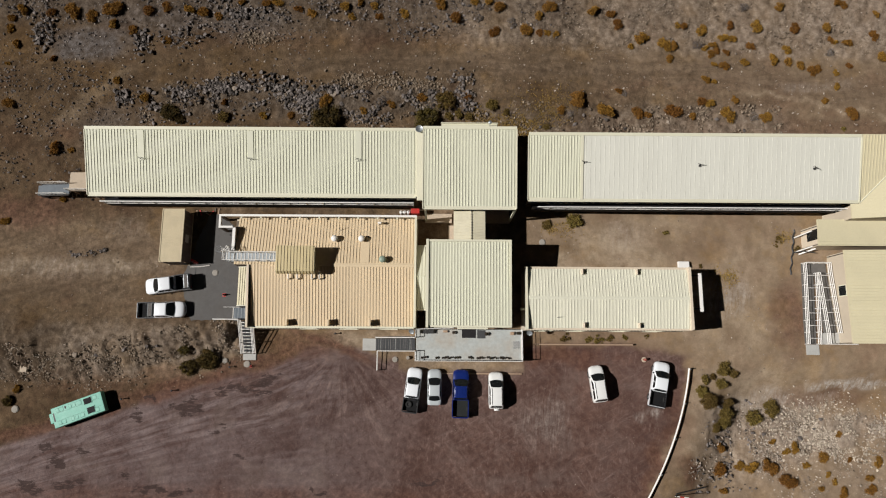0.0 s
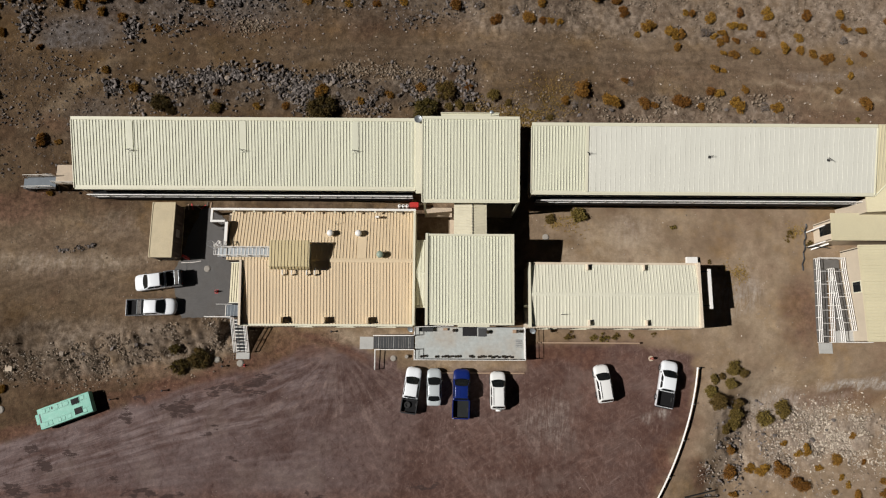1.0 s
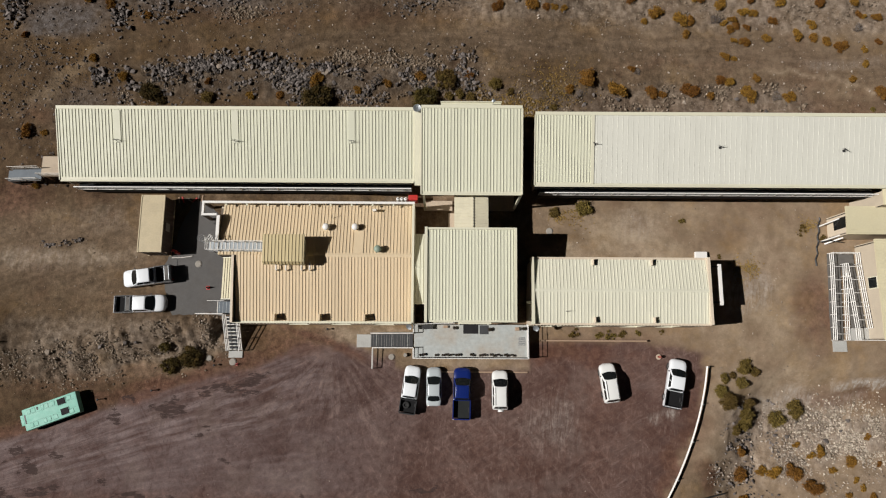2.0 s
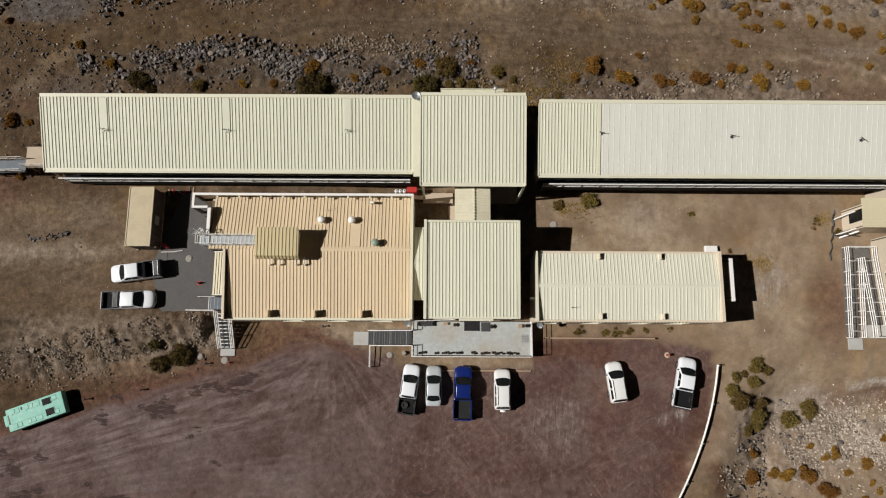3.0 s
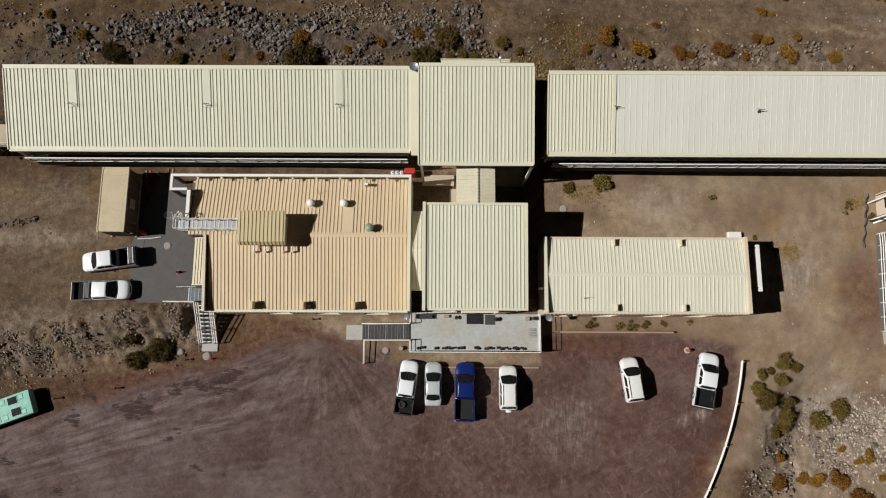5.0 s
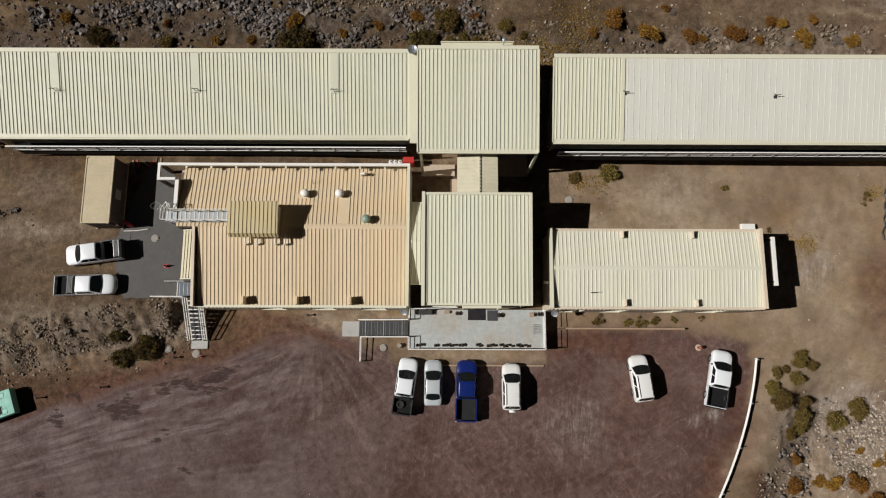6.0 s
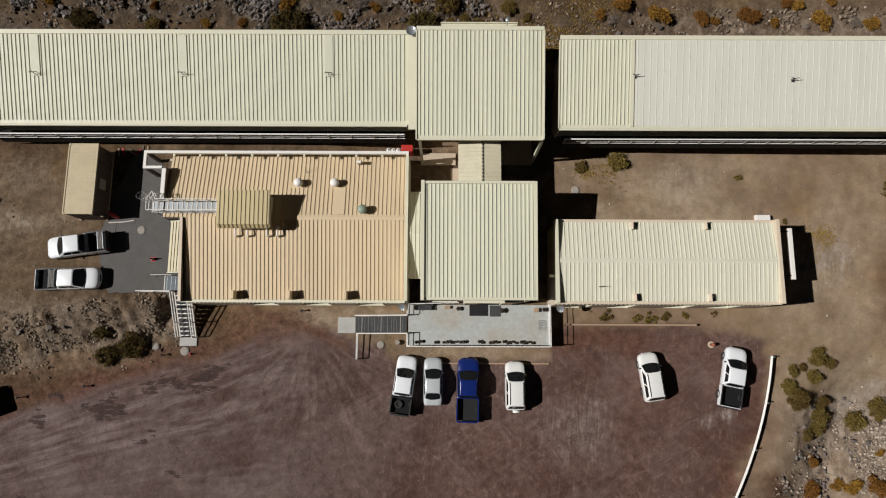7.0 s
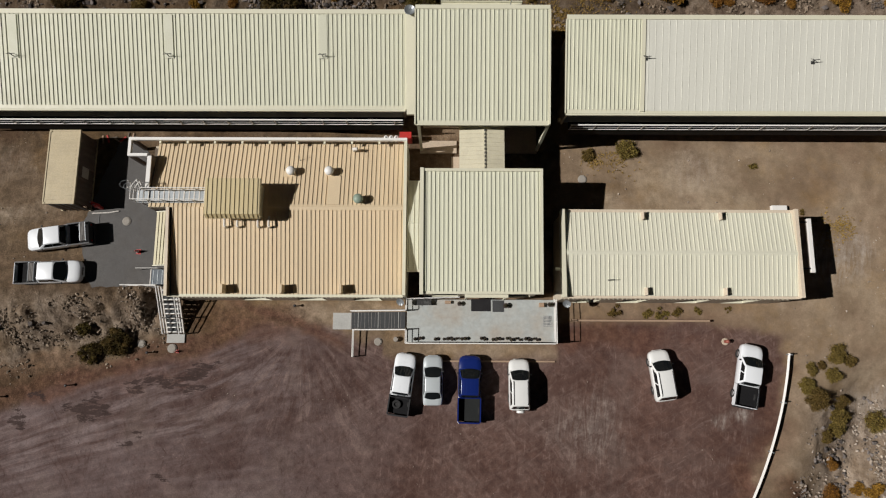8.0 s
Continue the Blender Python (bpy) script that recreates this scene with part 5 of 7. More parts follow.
pd = thing("porch_frame", (42.0, 14.4, 0.2), "white slanting porch frame at the block's gable", "frame")
part("strut", bar((41.9, 14.5, soil(41.9, 14.5)), (42.7, 14.9, 2.6), 0.08), WHITE, pd)
part("strut", bar((42.0, 12.8, soil(42, 12.8)), (42.75, 13.1, 2.4), 0.08), WHITE, pd)
part("strut", bar((42.3, 12.5, soil(42.3, 12.5)), (43.6, 13.0, 1.6), 0.09), WHITE, pd)
part("spanner", tube([(41.4, 12.6, 0.9), (42.3, 12.75, 1.1), (43.9, 12.6, 0.9)], 0.06), DARKSTEEL, pd)

# ---- the entrance terrace in front of the dining hall
tr = thing("entrance_terrace", (2.9, 1.6, -0.5), "raised grey-blue terrace with white edge and railings", "terrace")
part("deck", box(-3.1, 8.92, -0.12, 3.36, 1.05, 1.2, bevel=0.02), DECK, tr)
part("plinth", box(-3.0, 8.82, -0.02, 3.3, -0.7, 1.047), WALL, tr)
part("edge_trim", box(-3.22, 9.02, -0.25, -0.123, 1.0, 1.3), WHITE, tr)
part("edge_trim", box(8.923, 9.04, -0.12, 3.4, 1.0, 1.3), WHITE, tr)
part("edge_trim", box(-3.22, -3.103, -0.12, 0.9, 1.0, 1.3), WHITE, tr)
part("edge_trim", box(-3.22, -3.103, 2.4, 3.4, 1.0, 1.3), WHITE, tr)
railing(tr, [(-3.16, 0.9, 1.2), (-3.16, -0.19, 1.2), (8.98, -0.19, 1.2), (8.98, 3.3, 1.2)], 1.0, 1.55, 0.03, (1.0, 0.5))
railing(tr, [(-3.16, 2.45, 1.2), (-3.16, 3.35, 1.2), (1.2, 3.5, 1.2)], 1.0, 1.5, 0.03, (1.0, 0.5))
stp = thing("terrace_steps", (-5.5, 1.65, -0.2), "broad dark-treaded steps with white handrails", "steps")
for k in range(8):
    x = -3.23 - 0.57 * (k + 1)
    z = 1.06 - 0.135 * k
    part("tread", box(x, x + 0.56, 0.98, 2.34, z - 0.14, z), TREAD, stp)
    part("nosing", box(x - 0.02, x + 0.02, 0.98, 2.34, z - 0.05, z + 0.004), STEPEDGE if k % 3 else CONCRETE, stp)
    u = x + 0.16 + 0.22 * ((k * 0.37) % 1)
    bm = bmesh.new()
    hexa(bm, [(u, 0.99, z), (u + 0.025, 0.99, z), (u + 0.06 - 0.1 * (k % 2), 2.33, z), (u + 0.035 - 0.1 * (k % 2), 2.33, z), (u, 0.99, z + 0.006), (u + 0.025, 0.99, z + 0.006), (u + 0.06 - 0.1 * (k % 2), 2.33, z + 0.006), (u + 0.035 - 0.1 * (k % 2), 2.33, z + 0.006)])
    part("grip_strip", bm, STEPEDGE, stp)
part("pad", box(-9.35, -7.82, 0.92, 2.3, soil(-8.5, 1.6) - 0.1, soil(-8.5, 1.6) + 0.09, bevel=0.015), CONCRETE, stp)
railing(stp, [(-7.75, 2.42, 0.1), (-3.2, 2.42, 1.2)], 0.95, 1.5, 0.045, (1.0, 0.5))
railing(stp, [(-7.55, 0.88, 0.1), (-3.2, 0.88, 1.2)], 0.95, 1.5, 0.045, (1.0, 0.5))
railing(stp, [(-7.55, 0.88, 0.05), (-7.55, -1.3, 0.0)], 0.95, 2.2, 0.045, (1.0, 0.45))


def pot_plant(x, y, z, s):
    p = thing("potted_plant", (x, y, z), "small dark potted plant on the terrace edge", "plant", "pots along the terrace edge")
    part("pot", lathe([(0.09 * s, 0), (0.14 * s, 0.22 * s), (0.15 * s, 0.24 * s), (0.12 * s, 0.23 * s)], (x, y, z), sides=10), TERRACOTTA, p, smooth=40)
    bm = bmesh.new()
    rnd = random.Random(round(x * 100))
    for _ in range(30):
        a, e, r = rnd.uniform(0, math.tau), rnd.uniform(0.2, 1.4), rnd.uniform(0.02, 0.085) * s
        c = Vector((x + r * math.cos(a) * math.cos(e), y + r * math.sin(a) * math.cos(e), z + 0.26 * s + r * math.sin(e)))
        u = Vector((rnd.uniform(-1, 1), rnd.uniform(-1, 1), rnd.uniform(-0.4, 1))).normalized() * 0.04 * s
        w = u.orthogonal() * 0.6
        bm.faces.new([bm.verts.new(c - u), bm.verts.new(c + w), bm.verts.new(c + u), bm.verts.new(c - w)])
    part("foliage", bm, POTLEAF, p)


for group in ((-2.4, -1.98), (-0.75, -0.05, 0.3, 0.62, 0.98, 1.4, 1.7), (2.98, 3.22, 3.93, 4.23, 4.55, 5.06, 5.4), (5.8, 6.1, 6.57, 6.82, 7.25, 7.5)):
    for x in group:
        pot_plant(x, 0.16 + 0.05 * math.sin(9 * x), 1.2, 0.92 + 0.16 * math.sin(5 * x))
pot_plant(4.95, 2.85, 1.2, 1.5)
pot_plant(1.2, 3.0, 1.2, 1.3)
solo("door_mat", box(2.15, 3.75, 2.4, 3.4, 1.2, 1.225), MATBLACK, "black rubber mat before the entrance door", "mat")
solo("grey_mat", box(3.9, 4.85, 2.35, 3.3, 1.2, 1.22), TREAD, "grey textile mat beside the entrance door", "mat")
gt = thing("drain_grate", (8.4, 1.62, 1.2), "pale patterned metal grate on the terrace", "grate")
part("tray", box(8.05, 8.75, 1.2, 2.05, 1.2, 1.215), SLATE, gt)
for k in range(7):
    part("grate_bar", box(8.07 + 0.1 * k, 8.12 + 0.1 * k, 1.22, 2.03, 1.215, 1.235), CONCRETE, gt)
for k in range(4):
    part("cross_bar", box(8.06, 8.74, 1.24 + 0.235 * k, 1.29 + 0.235 * k, 1.236, 1.248), CONCRETE, gt)
solo("planter_box", box(7.7, 8.1, 2.75, 3.1, 1.2, 1.5, bevel=0.02), WOOD, "small brown wooden planter box on the terrace", "planter")
solo("planter_box", box(0.0, 0.5, 3.0, 3.25, 1.2, 1.45, bevel=0.02), WOOD, "small brown wooden planter box on the terrace", "planter")
b = thing("garden_bench", (-1.7, 3.0, 1.2), "dark slatted garden bench on the terrace", "bench")
for k in range(4):
    part("slat", box(-2.3, -1.1, 2.85 + 0.11 * k, 2.94 + 0.11 * k, 1.62, 1.65), DARKSTEEL, b)
for x in (-2.2, -1.25):
    part("leg", box(x, x + 0.06, 2.88, 3.25, 1.2, 1.62), DARKSTEEL, b)
part("backrest", box(-2.3, -1.1, 3.27, 3.3, 1.72, 2.05), DARKSTEEL, b)
for x in (8.55, 8.75):
    pot_plant(x, 2.95, 1.2, 1.3)


def wall_dish(x, y, z):
    d = thing("satellite_dish", (x, y, z), "small grey-blue satellite dish on a wall arm", "dish")
    bm = lathe([(0.04, 0.0), (0.26, 0.05), (0.46, 0.15), (0.45, 0.17), (0.25, 0.075), (0.03, 0.03)], (0, 0, 0), sides=20)
    bmesh.ops.transform(bm, matrix=pose(x, y, z, 35, -20, 0) @ Matrix.Scale(0.72, 4), verts=bm.verts)
    part("dish", bm, STEEL, d, smooth=40)
    part("arm", tube([(x, y + 0.5, z - 0.35), (x, y, z - 0.3), (x, y, z + 0.02)], 0.03), DARKSTEEL, d)
    part("feed", bar((x, y - 0.1, z + 0.05), (x + 0.05, y - 0.45, z + 0.45), 0.02), DARKSTEEL, d)


wall_dish(9.75, 3.0, 2.6)
wall_dish(-3.55, 3.1, 2.4)

# ---- steel stair from the asphalt yard down to the car park
ss = thing("outdoor_stair", (-22.4, 2.3, -0.1), "white steel stair with open treads and handrails", "stair")
part("landing", box(-23.9, -21.95, 4.3, 5.65, 1.98, 2.08), SLATE, ss)
part("landing_edge", box(-23.98, -23.903, 4.3, 5.65, 1.97, 2.1), OFFWHITE, ss)
for k in range(5):
    part("grate_bar", box(-23.75 + 0.36 * k, -23.71 + 0.36 * k, 4.35, 5.6, 2.083, 2.1), STEEL, ss)
for k in range(10):
    y = 4.28 - 0.37 * k
    t = part("tread", box(-23.0, -21.8, y - 0.25, y, 1.87 - 0.18 * k, 1.91 - 0.18 * k), TREAD, ss)
    part("nosing", box(-23.0, -21.8, y - 0.34, y - 0.253, 1.85 - 0.18 * k, 1.915 - 0.18 * k), WHITE, t)
for x in (-23.08, -21.72):
    part("stringer", slab(x - 0.05, x + 0.05, 0.55, 0.2, 4.3, 2.06, 0.22), OFFWHITE, ss)
    railing(ss, [(x, 0.5, 0.15), (x, 4.3, 2.05)], 0.95, 1.25, 0.05, (1.0, 0.5))
railing(ss, [(-25.9, 4.3, 2.05), (-23.1, 4.3, 2.05)], 0.95, 1.4, 0.05, (1.0, 0.5))
railing(ss, [(-24.75, 5.65, 2.05), (-23.0, 5.65, 2.05)], 0.95, 1.4, 0.03, (1.0,))
solo("stair_pad", box(-23.15, -21.65, -0.25, 0.5, -0.15, 0.09, bevel=0.02), CONCRETE, "pale concrete pad at the stair foot", "pad", "structure")

# ---- shipping container on the yard
sc = thing("shipping_container", (-30.5, 13.6, 2.0), "tan shipping container with a plain dusty roof", "container")
bm = box(-31.72, -29.3, 10.56, 16.52, 4.50, 4.56)
part("roof_panel", bm, CONTAINER, sc)
for k in range(17):
    y = 10.86 + 0.33 * k
    part("roof_swage", box(-31.5, -29.5, y, y + 0.12, 4.562, 4.578), CONTAINER, sc)
for y in (10.52, 16.48):
    part("end_rail", box(-31.74, -29.28, y, y + 0.12, 4.42, 4.6), CONTAINER, sc)
for x in (-31.78, -29.36):
    part("top_rail", box(x, x + 0.1, 10.64, 16.48, 4.44, 4.6), CONTAINER, sc)
    wave = []
    for k in range(22):
        y, d = 10.68 + 0.264 * k, (0.0 if k % 2 else 0.045)
        wave += [(x + d, y), (x + d, y + 0.2)]
    wave = wave + [(px + 0.05, py) for px, py in wave[::-1]]
    part("side_panel", loft([[(px, py, z) for px, py in wave] for z in (2.22, 4.43)]), CONTAINERSIDE, sc)
    part("bottom_rail", box(x, x + 0.1, 10.6, 16.54, 2.05, 2.215), CONTAINER, sc)
for y in (10.56, 16.46):
    for x in (-31.64, -30.5):
        part("end_door", box(x, x + 1.12, y, y + 0.06, 2.2, 4.42), CONTAINERSIDE, sc)
    for k in range(4):
        part("lock_rod", bar((-31.4 + 0.6 * k, y - 0.03, 2.25), (-31.4 + 0.6 * k, y - 0.03, 4.4), 0.025), STEEL, sc)
part("floor", box(-31.7, -29.3, 10.65, 16.43, 2.08, 2.2), WOOD, sc)
part("decal", box(-29.262, -29.258, 12.9, 13.8, 3.0, 3.9), DECAL, sc, "faded pale square decal")
for x in (-31.74, -29.42):
    for y in (10.5, 16.44):
        for z in (2.0, 4.45):
            part("corner_casting", box(x - 0.01, x + 0.17, y - 0.01, y + 0.17, z, z + 0.17, bevel=0.015), CONTAINER, sc)
for x, y in ((-28.75, 10.95), (-28.45, 10.75)):
    g = thing("gas_cylinder", (x, y, 2.0), "red gas cylinder standing by the container", "cylinder", "cylinders by the container")
    part("bottle", lathe([(0.13, 0.0), (0.15, 0.04), (0.15, 1.0), (0.12, 1.15), (0.05, 1.22)], (x, y, 2.0)), RED, g, smooth=40)
    part("valve", lathe([(0.03, 1.22), (0.03, 1.32), (0.05, 1.34)], (x, y, 2.0), sides=8), STEEL, g)
solo("low_rail", tube([(-29.2, 10.3, 2.1), (-27.9, 10.35, 2.1), (-27.0, 10.5, 2.1)], 0.05), OFFWHITE, "low pale pipe beside the container", "pipe")
solo("drain_channel", box(-28.66, -28.58, 8.9, 10.4, 1.99, 2.06), DARKSTEEL, "narrow dark drain channel across the yard", "drain")

# red hydrant cabinet under the end of the wing
h = thing("fire_cabinet", (-3.3, 17.0, 1.0), "red fire hose cabinet under the balcony end", "cabinet")
part("body", box(-3.85, -2.85, 16.75, 17.3, soil(-3, 17) - 0.1, soil(-3, 17) + 1.5, bevel=0.03), RED, h)
part("door", box(-3.75, -2.95, 16.72, 16.747, 1.2, 2.3), RED, h)
h = thing("water_drum", (-4.6, 17.0, 1.1), "white plastic drum beside the hose cabinet", "drum", "drums by the cabinet")
part("barrel", lathe([(0.17, 0.0), (0.20, 0.08), (0.20, 0.75), (0.16, 0.83), (0.05, 0.86)], (-4.6, 17.0, soil(-4.6, 17) - 0.02)), WHITE, h, smooth=40)
part("lid", lathe([(0.06, 0.86), (0.06, 0.90), (0.03, 0.91)], (-4.6, 17.0, soil(-4.6, 17) - 0.02), sides=10), SLATE, h)
for x in (-4.17, -5.03):
    copy_thing(h, Matrix.Translation((x, 17.0, 1.1)))


# ---- vehicles: built facing +y on z = 0
def ring_at(y, hw, zb, zt, crown):
    half = [(0.88, zb), (1.0, zb + 0.14), (1.0, zb + (zt - zb) * 0.62), (0.955, zt - 0.05), (0.86, zt + crown * 0.35), (0.5, zt + crown * 0.85)]
    right = [(hw * a, y, z) for a, z in half]
    left = [(-px, py, pz) for px, py, pz in right[::-1]]
    return right + [(0, y, zt + crown)] + left


def pane_on(bm, a, b, c, d, u0, u1, v0, v1, lift):
    """A thin pane inset on the quad a b c d (a-b below, d-c above)."""
    a, b, c, d = map(Vector, (a, b, c, d))
    n = (b - a).cross(d - a).normalized()

    def at(u, v):
        return a.lerp(b, u).lerp(d.lerp(c, u), v)
    q = [at(u0, v0), at(u1, v0), at(u1, v1), at(u0, v1)]
    lo = [bm.verts.new(p - n * 0.01) for p in q]
    hi = [bm.verts.new(p + n * lift) for p in q]
    bm.faces.new(hi)
    bm.faces.new(lo[::-1])
    for k in range(4):
        bm.faces.new([lo[k], lo[(k + 1) % 4], hi[(k + 1) % 4], hi[k]])


def bowed(quad, margin, high, low_bow, high_bow):
    """A curved pane on a raked quad, bulging outwards more at its foot."""
    a, b, c, d = map(Vector, quad)
    n = (b - a).cross(d - a).normalized()
    way = 1 if n.y > 0 else -1
    rings = []
    for i in range(9):
        u = margin + (1 - 2 * margin) * i / 8
        s = 1 - (2 * i / 8 - 1) ** 2
        p = a.lerp(b, u).lerp(d.lerp(c, u), 0.16 + 0.02 * (1 - s)) + Vector((0, way * low_bow * s, 0)) + n * 0.016
        q = a.lerp(b, u).lerp(d.lerp(c, u), high - 0.10 * (1 - s) ** 2) + Vector((0, way * high_bow * s * 0.3, 0)) + n * 0.016
        down = n * -0.05
        rings.append([tuple(p), tuple(q), tuple(q + down), tuple(p + down)])
    return loft(rings)


def vehicle(name, label, category, L, W, paint, form, belt=1.02, top=1.62, wheel_r=0.36, bed_paint=None, bed_floor=None, extras=""):
    v = thing(name, (0, 0, 0), label, category)
    hw, f = W / 2, L / 2
    hood = {"pickup": 1.15, "suv": 0.95, "sedan": 1.0}[form]
    cab0 = f - hood
    cab1 = {"pickup": cab0 - 2.15, "suv": -f + 0.12, "sedan": -f + 0.55}[form]
    hz = belt - (0.06 if form != "sedan" else 0.08)
    zb = 0.32 if form == "pickup" else 0.26
    rings = [ring_at(f, hw * 0.5, zb + 0.2, hz - 0.28, 0.02), ring_at(f - 0.04, hw * 0.70, zb + 0.14, hz - 0.22, 0.02), ring_at(f - 0.12, hw * 0.84, zb + 0.06, hz - 0.16, 0.03), ring_at(f - 0.26, hw * 0.935, zb, hz - 0.09, 0.045), ring_at(f - 0.5, hw * 0.985, zb, hz - 0.04, 0.05), ring_at(f - 0.8, hw, zb, hz - 0.01, 0.05),
             ring_at(cab0, hw, zb, hz + 0.02, 0.04)]
    if form == "pickup":
        rings += [ring_at(cab0 - 0.5, hw, zb, belt, 0.0), ring_at(cab1, hw, zb, belt, 0.0)]
        body = part("body", loft(rings), paint, v, smooth=38)
        part("chassis", box(-hw * 0.8, hw * 0.8, -f + 0.1, cab1 + 0.1, zb, 0.62), BLACKPLASTIC, v)
        bm = bmesh.new()
        wl = 0.07
        box(-hw, -hw + wl, -f + 0.06, cab1 - 0.03, 0.45, belt, bm)
        box(hw - wl, hw, -f + 0.06, cab1 - 0.03, 0.45, belt, bm)
        box(-hw + wl, hw - wl, cab1 - 0.09, cab1 - 0.03, 0.62, belt, bm)
        bmesh.ops.bevel(bm, geom=bm.edges[:], offset=0.02, segments=2, affect="EDGES", profile=0.5)
        bed = part("cargo_bed", bm, bed_paint or paint, v)
        part("bed_floor", box(-hw + wl, hw - wl, -f + 0.1, cab1 - 0.09, 0.60, 0.66), bed_floor or BEDLINER, bed)
        part("tailgate", box(-hw + 0.02, hw - 0.02, -f, -f + 0.06, 0.5, belt, bevel=0.02), BLACKPLASTIC if "darkgate" in extras else bed_paint or paint, bed)
        for s in (-1, 1):
            part("bed_lining", box(s * (hw - wl - 0.02) - 0.012, s * (hw - wl - 0.02) + 0.012, -f + 0.1, cab1 - 0.1, 0.66, belt - 0.03), BEDLINER, bed)
            part("bed_rim", box(s * (hw - 0.035) - 0.05, s * (hw - 0.035) + 0.05, -f + 0.04, cab1 - 0.05, belt + 0.003, belt + 0.03), BLACKPLASTIC if bed_paint is None or "rim" in extras else paint, bed)
        part("rear_bumper", box(-hw * 0.92, hw * 0.92, -f - 0.12, -f - 0.005, 0.42, 0.6, bevel=0.03), BLACKPLASTIC if "rim" in extras else paint, v)
    else:
        tail = belt - (0.02 if form == "suv" else 0.06)
        rings += [ring_at(0, hw, zb, belt, 0.0), ring_at(-f + 0.75, hw, zb, belt, 0.0), ring_at(-f + 0.3, hw * 0.97, zb, tail, 0.02), ring_at(-f + 0.08, hw * 0.92, zb + 0.06, tail - 0.08, 0.02), ring_at(-f, hw * 0.8, zb + 0.16, tail - 0.2, 0.0)]
        body = part("body", loft(rings), paint, v, smooth=38)
    rake0 = {"pickup": 0.82, "suv": 0.85, "sedan": 0.9}[form]
    rake1 = {"pickup": 0.22, "suv": 0.30, "sedan": 0.62}[form]
    lo = [(-hw * 0.95, cab1, belt - 0.06), (hw * 0.95, cab1, belt - 0.06), (hw * 0.95, cab0 + 0.12, belt - 0.06), (-hw * 0.95, cab0 + 0.12, belt - 0.06)]
    tw = hw * 0.76
    hi = [(-tw, cab1 + rake1, top), (tw, cab1 + rake1, top), (tw, cab0 + 0.12 - rake0, top), (-tw, cab0 + 0.12 - rake0, top)]
    bm = bmesh.new()
    hexa(bm, lo + hi)
    bmesh.ops.bevel(bm, geom=[e for e in bm.edges if max(q.co.z for q in e.verts) > belt], offset=0.07, segments=3, affect="EDGES", profile=0.5)
    cabin = part("cabin", bm, paint, v, smooth=45)
    front, back = (lo[2], lo[3], hi[3], hi[2]), (lo[0], lo[1], hi[1], hi[0])
    part("windscreen", bowed(front, 0.03, 0.94, 0.13, 0.05), GLASS, cabin)
    part("rear_window", bowed(back, 0.07, 0.9, 0.03 if form != "sedan" else 0.12, 0.03), GLASS, cabin)
    for side in ((lo[1], lo[2], hi[2], hi[1]), (lo[3], lo[0], hi[0], hi[3])):
        for u0, u1 in (((0.08, 0.46), (0.5, 0.86)) if side[0] == lo[1] else ((0.14, 0.5), (0.54, 0.92))):
            bm = bmesh.new()
            pane_on(bm, *side, u0, u1, 0.22, 0.82, 0.01)
            part("side_window", bm, GLASS, cabin)
    for s in (-1, 1):
        part("mirror", box(min(s * hw * 0.98, s * (hw + 0.13)), max(s * hw * 0.98, s * (hw + 0.13)), cab0 - 0.30, cab0 - 0.19, belt - 0.02, belt + 0.11, bevel=0.03), BLACKPLASTIC if "darkmirror" in extras else paint, v)
        part("headlight", box(s * hw * 0.62 - 0.13, s * hw * 0.62 + 0.13, f - 0.3, f - 0.09, hz - 0.34, hz - 0.17, bevel=0.03), LAMPLENS, v)
        part("tail_light", box(s * hw * 0.72 - 0.07, s * hw * 0.72 + 0.07, -f - 0.006, -f + 0.06, 0.6, belt - 0.24, bevel=0.015), TAILLENS, v)
        for y in (f - 0.88, -f + 0.95):
            bm = bmesh.new()
            n = 16
            prof = [(wheel_r * 0.62, -0.11), (wheel_r * 0.95, -0.11), (wheel_r, -0.07), (wheel_r, 0.07), (wheel_r * 0.95, 0.11), (wheel_r * 0.62, 0.11)]
            rr = [[bm.verts.new((s * (hw - 0.10) + o, y + r * math.cos(k * math.tau / n), wheel_r + r * math.sin(k * math.tau / n))) for k in range(n)] for r, o in prof]
            for p, q in zip(rr, rr[1:] + rr[:1]):
                for k in range(n):
                    bm.faces.new([p[k], p[(k + 1) % n], q[(k + 1) % n], q[k]])
            tyre = part("wheel", bm, RUBBER, v, smooth=40)
            part("rim", bar((s * (hw - 0.10) - 0.08, y, wheel_r), (s * (hw - 0.10) + 0.08, y, wheel_r), wheel_r * 0.62, sides=14), ALLOY, tyre)
    part("grille", box(-hw * 0.36, hw * 0.36, f - 0.1, f + 0.012, hz - 0.42, hz - 0.26, bevel=0.02), BLACKPLASTIC, v)
    part("front_bumper", box(-hw * 0.5, hw * 0.5, f - 0.15, f + 0.04, zb + 0.1, zb + 0.28, bevel=0.04), paint, v)
    if "rails" in extras:
        for s in (-1, 1):
            part("roof_rail", tube([(s * tw * 0.86, cab0 - 0.75, top + 0.02), (s * tw * 0.86, cab0 - 0.85, top + 0.06), (s * tw * 0.86, cab1 + 0.5, top + 0.06), (s * tw * 0.86, cab1 + 0.4, top + 0.02)], 0.02), BLACKPLASTIC, cabin)
    if "ribs" in extras:
        for k in range(4):
            x = -tw * 0.6 + tw * 0.4 * k
            part("roof_swage", box(x - 0.03, x + 0.03, cab1 + 0.35, cab0 - 0.72, top - 0.002, top + 0.014), paint, cabin)
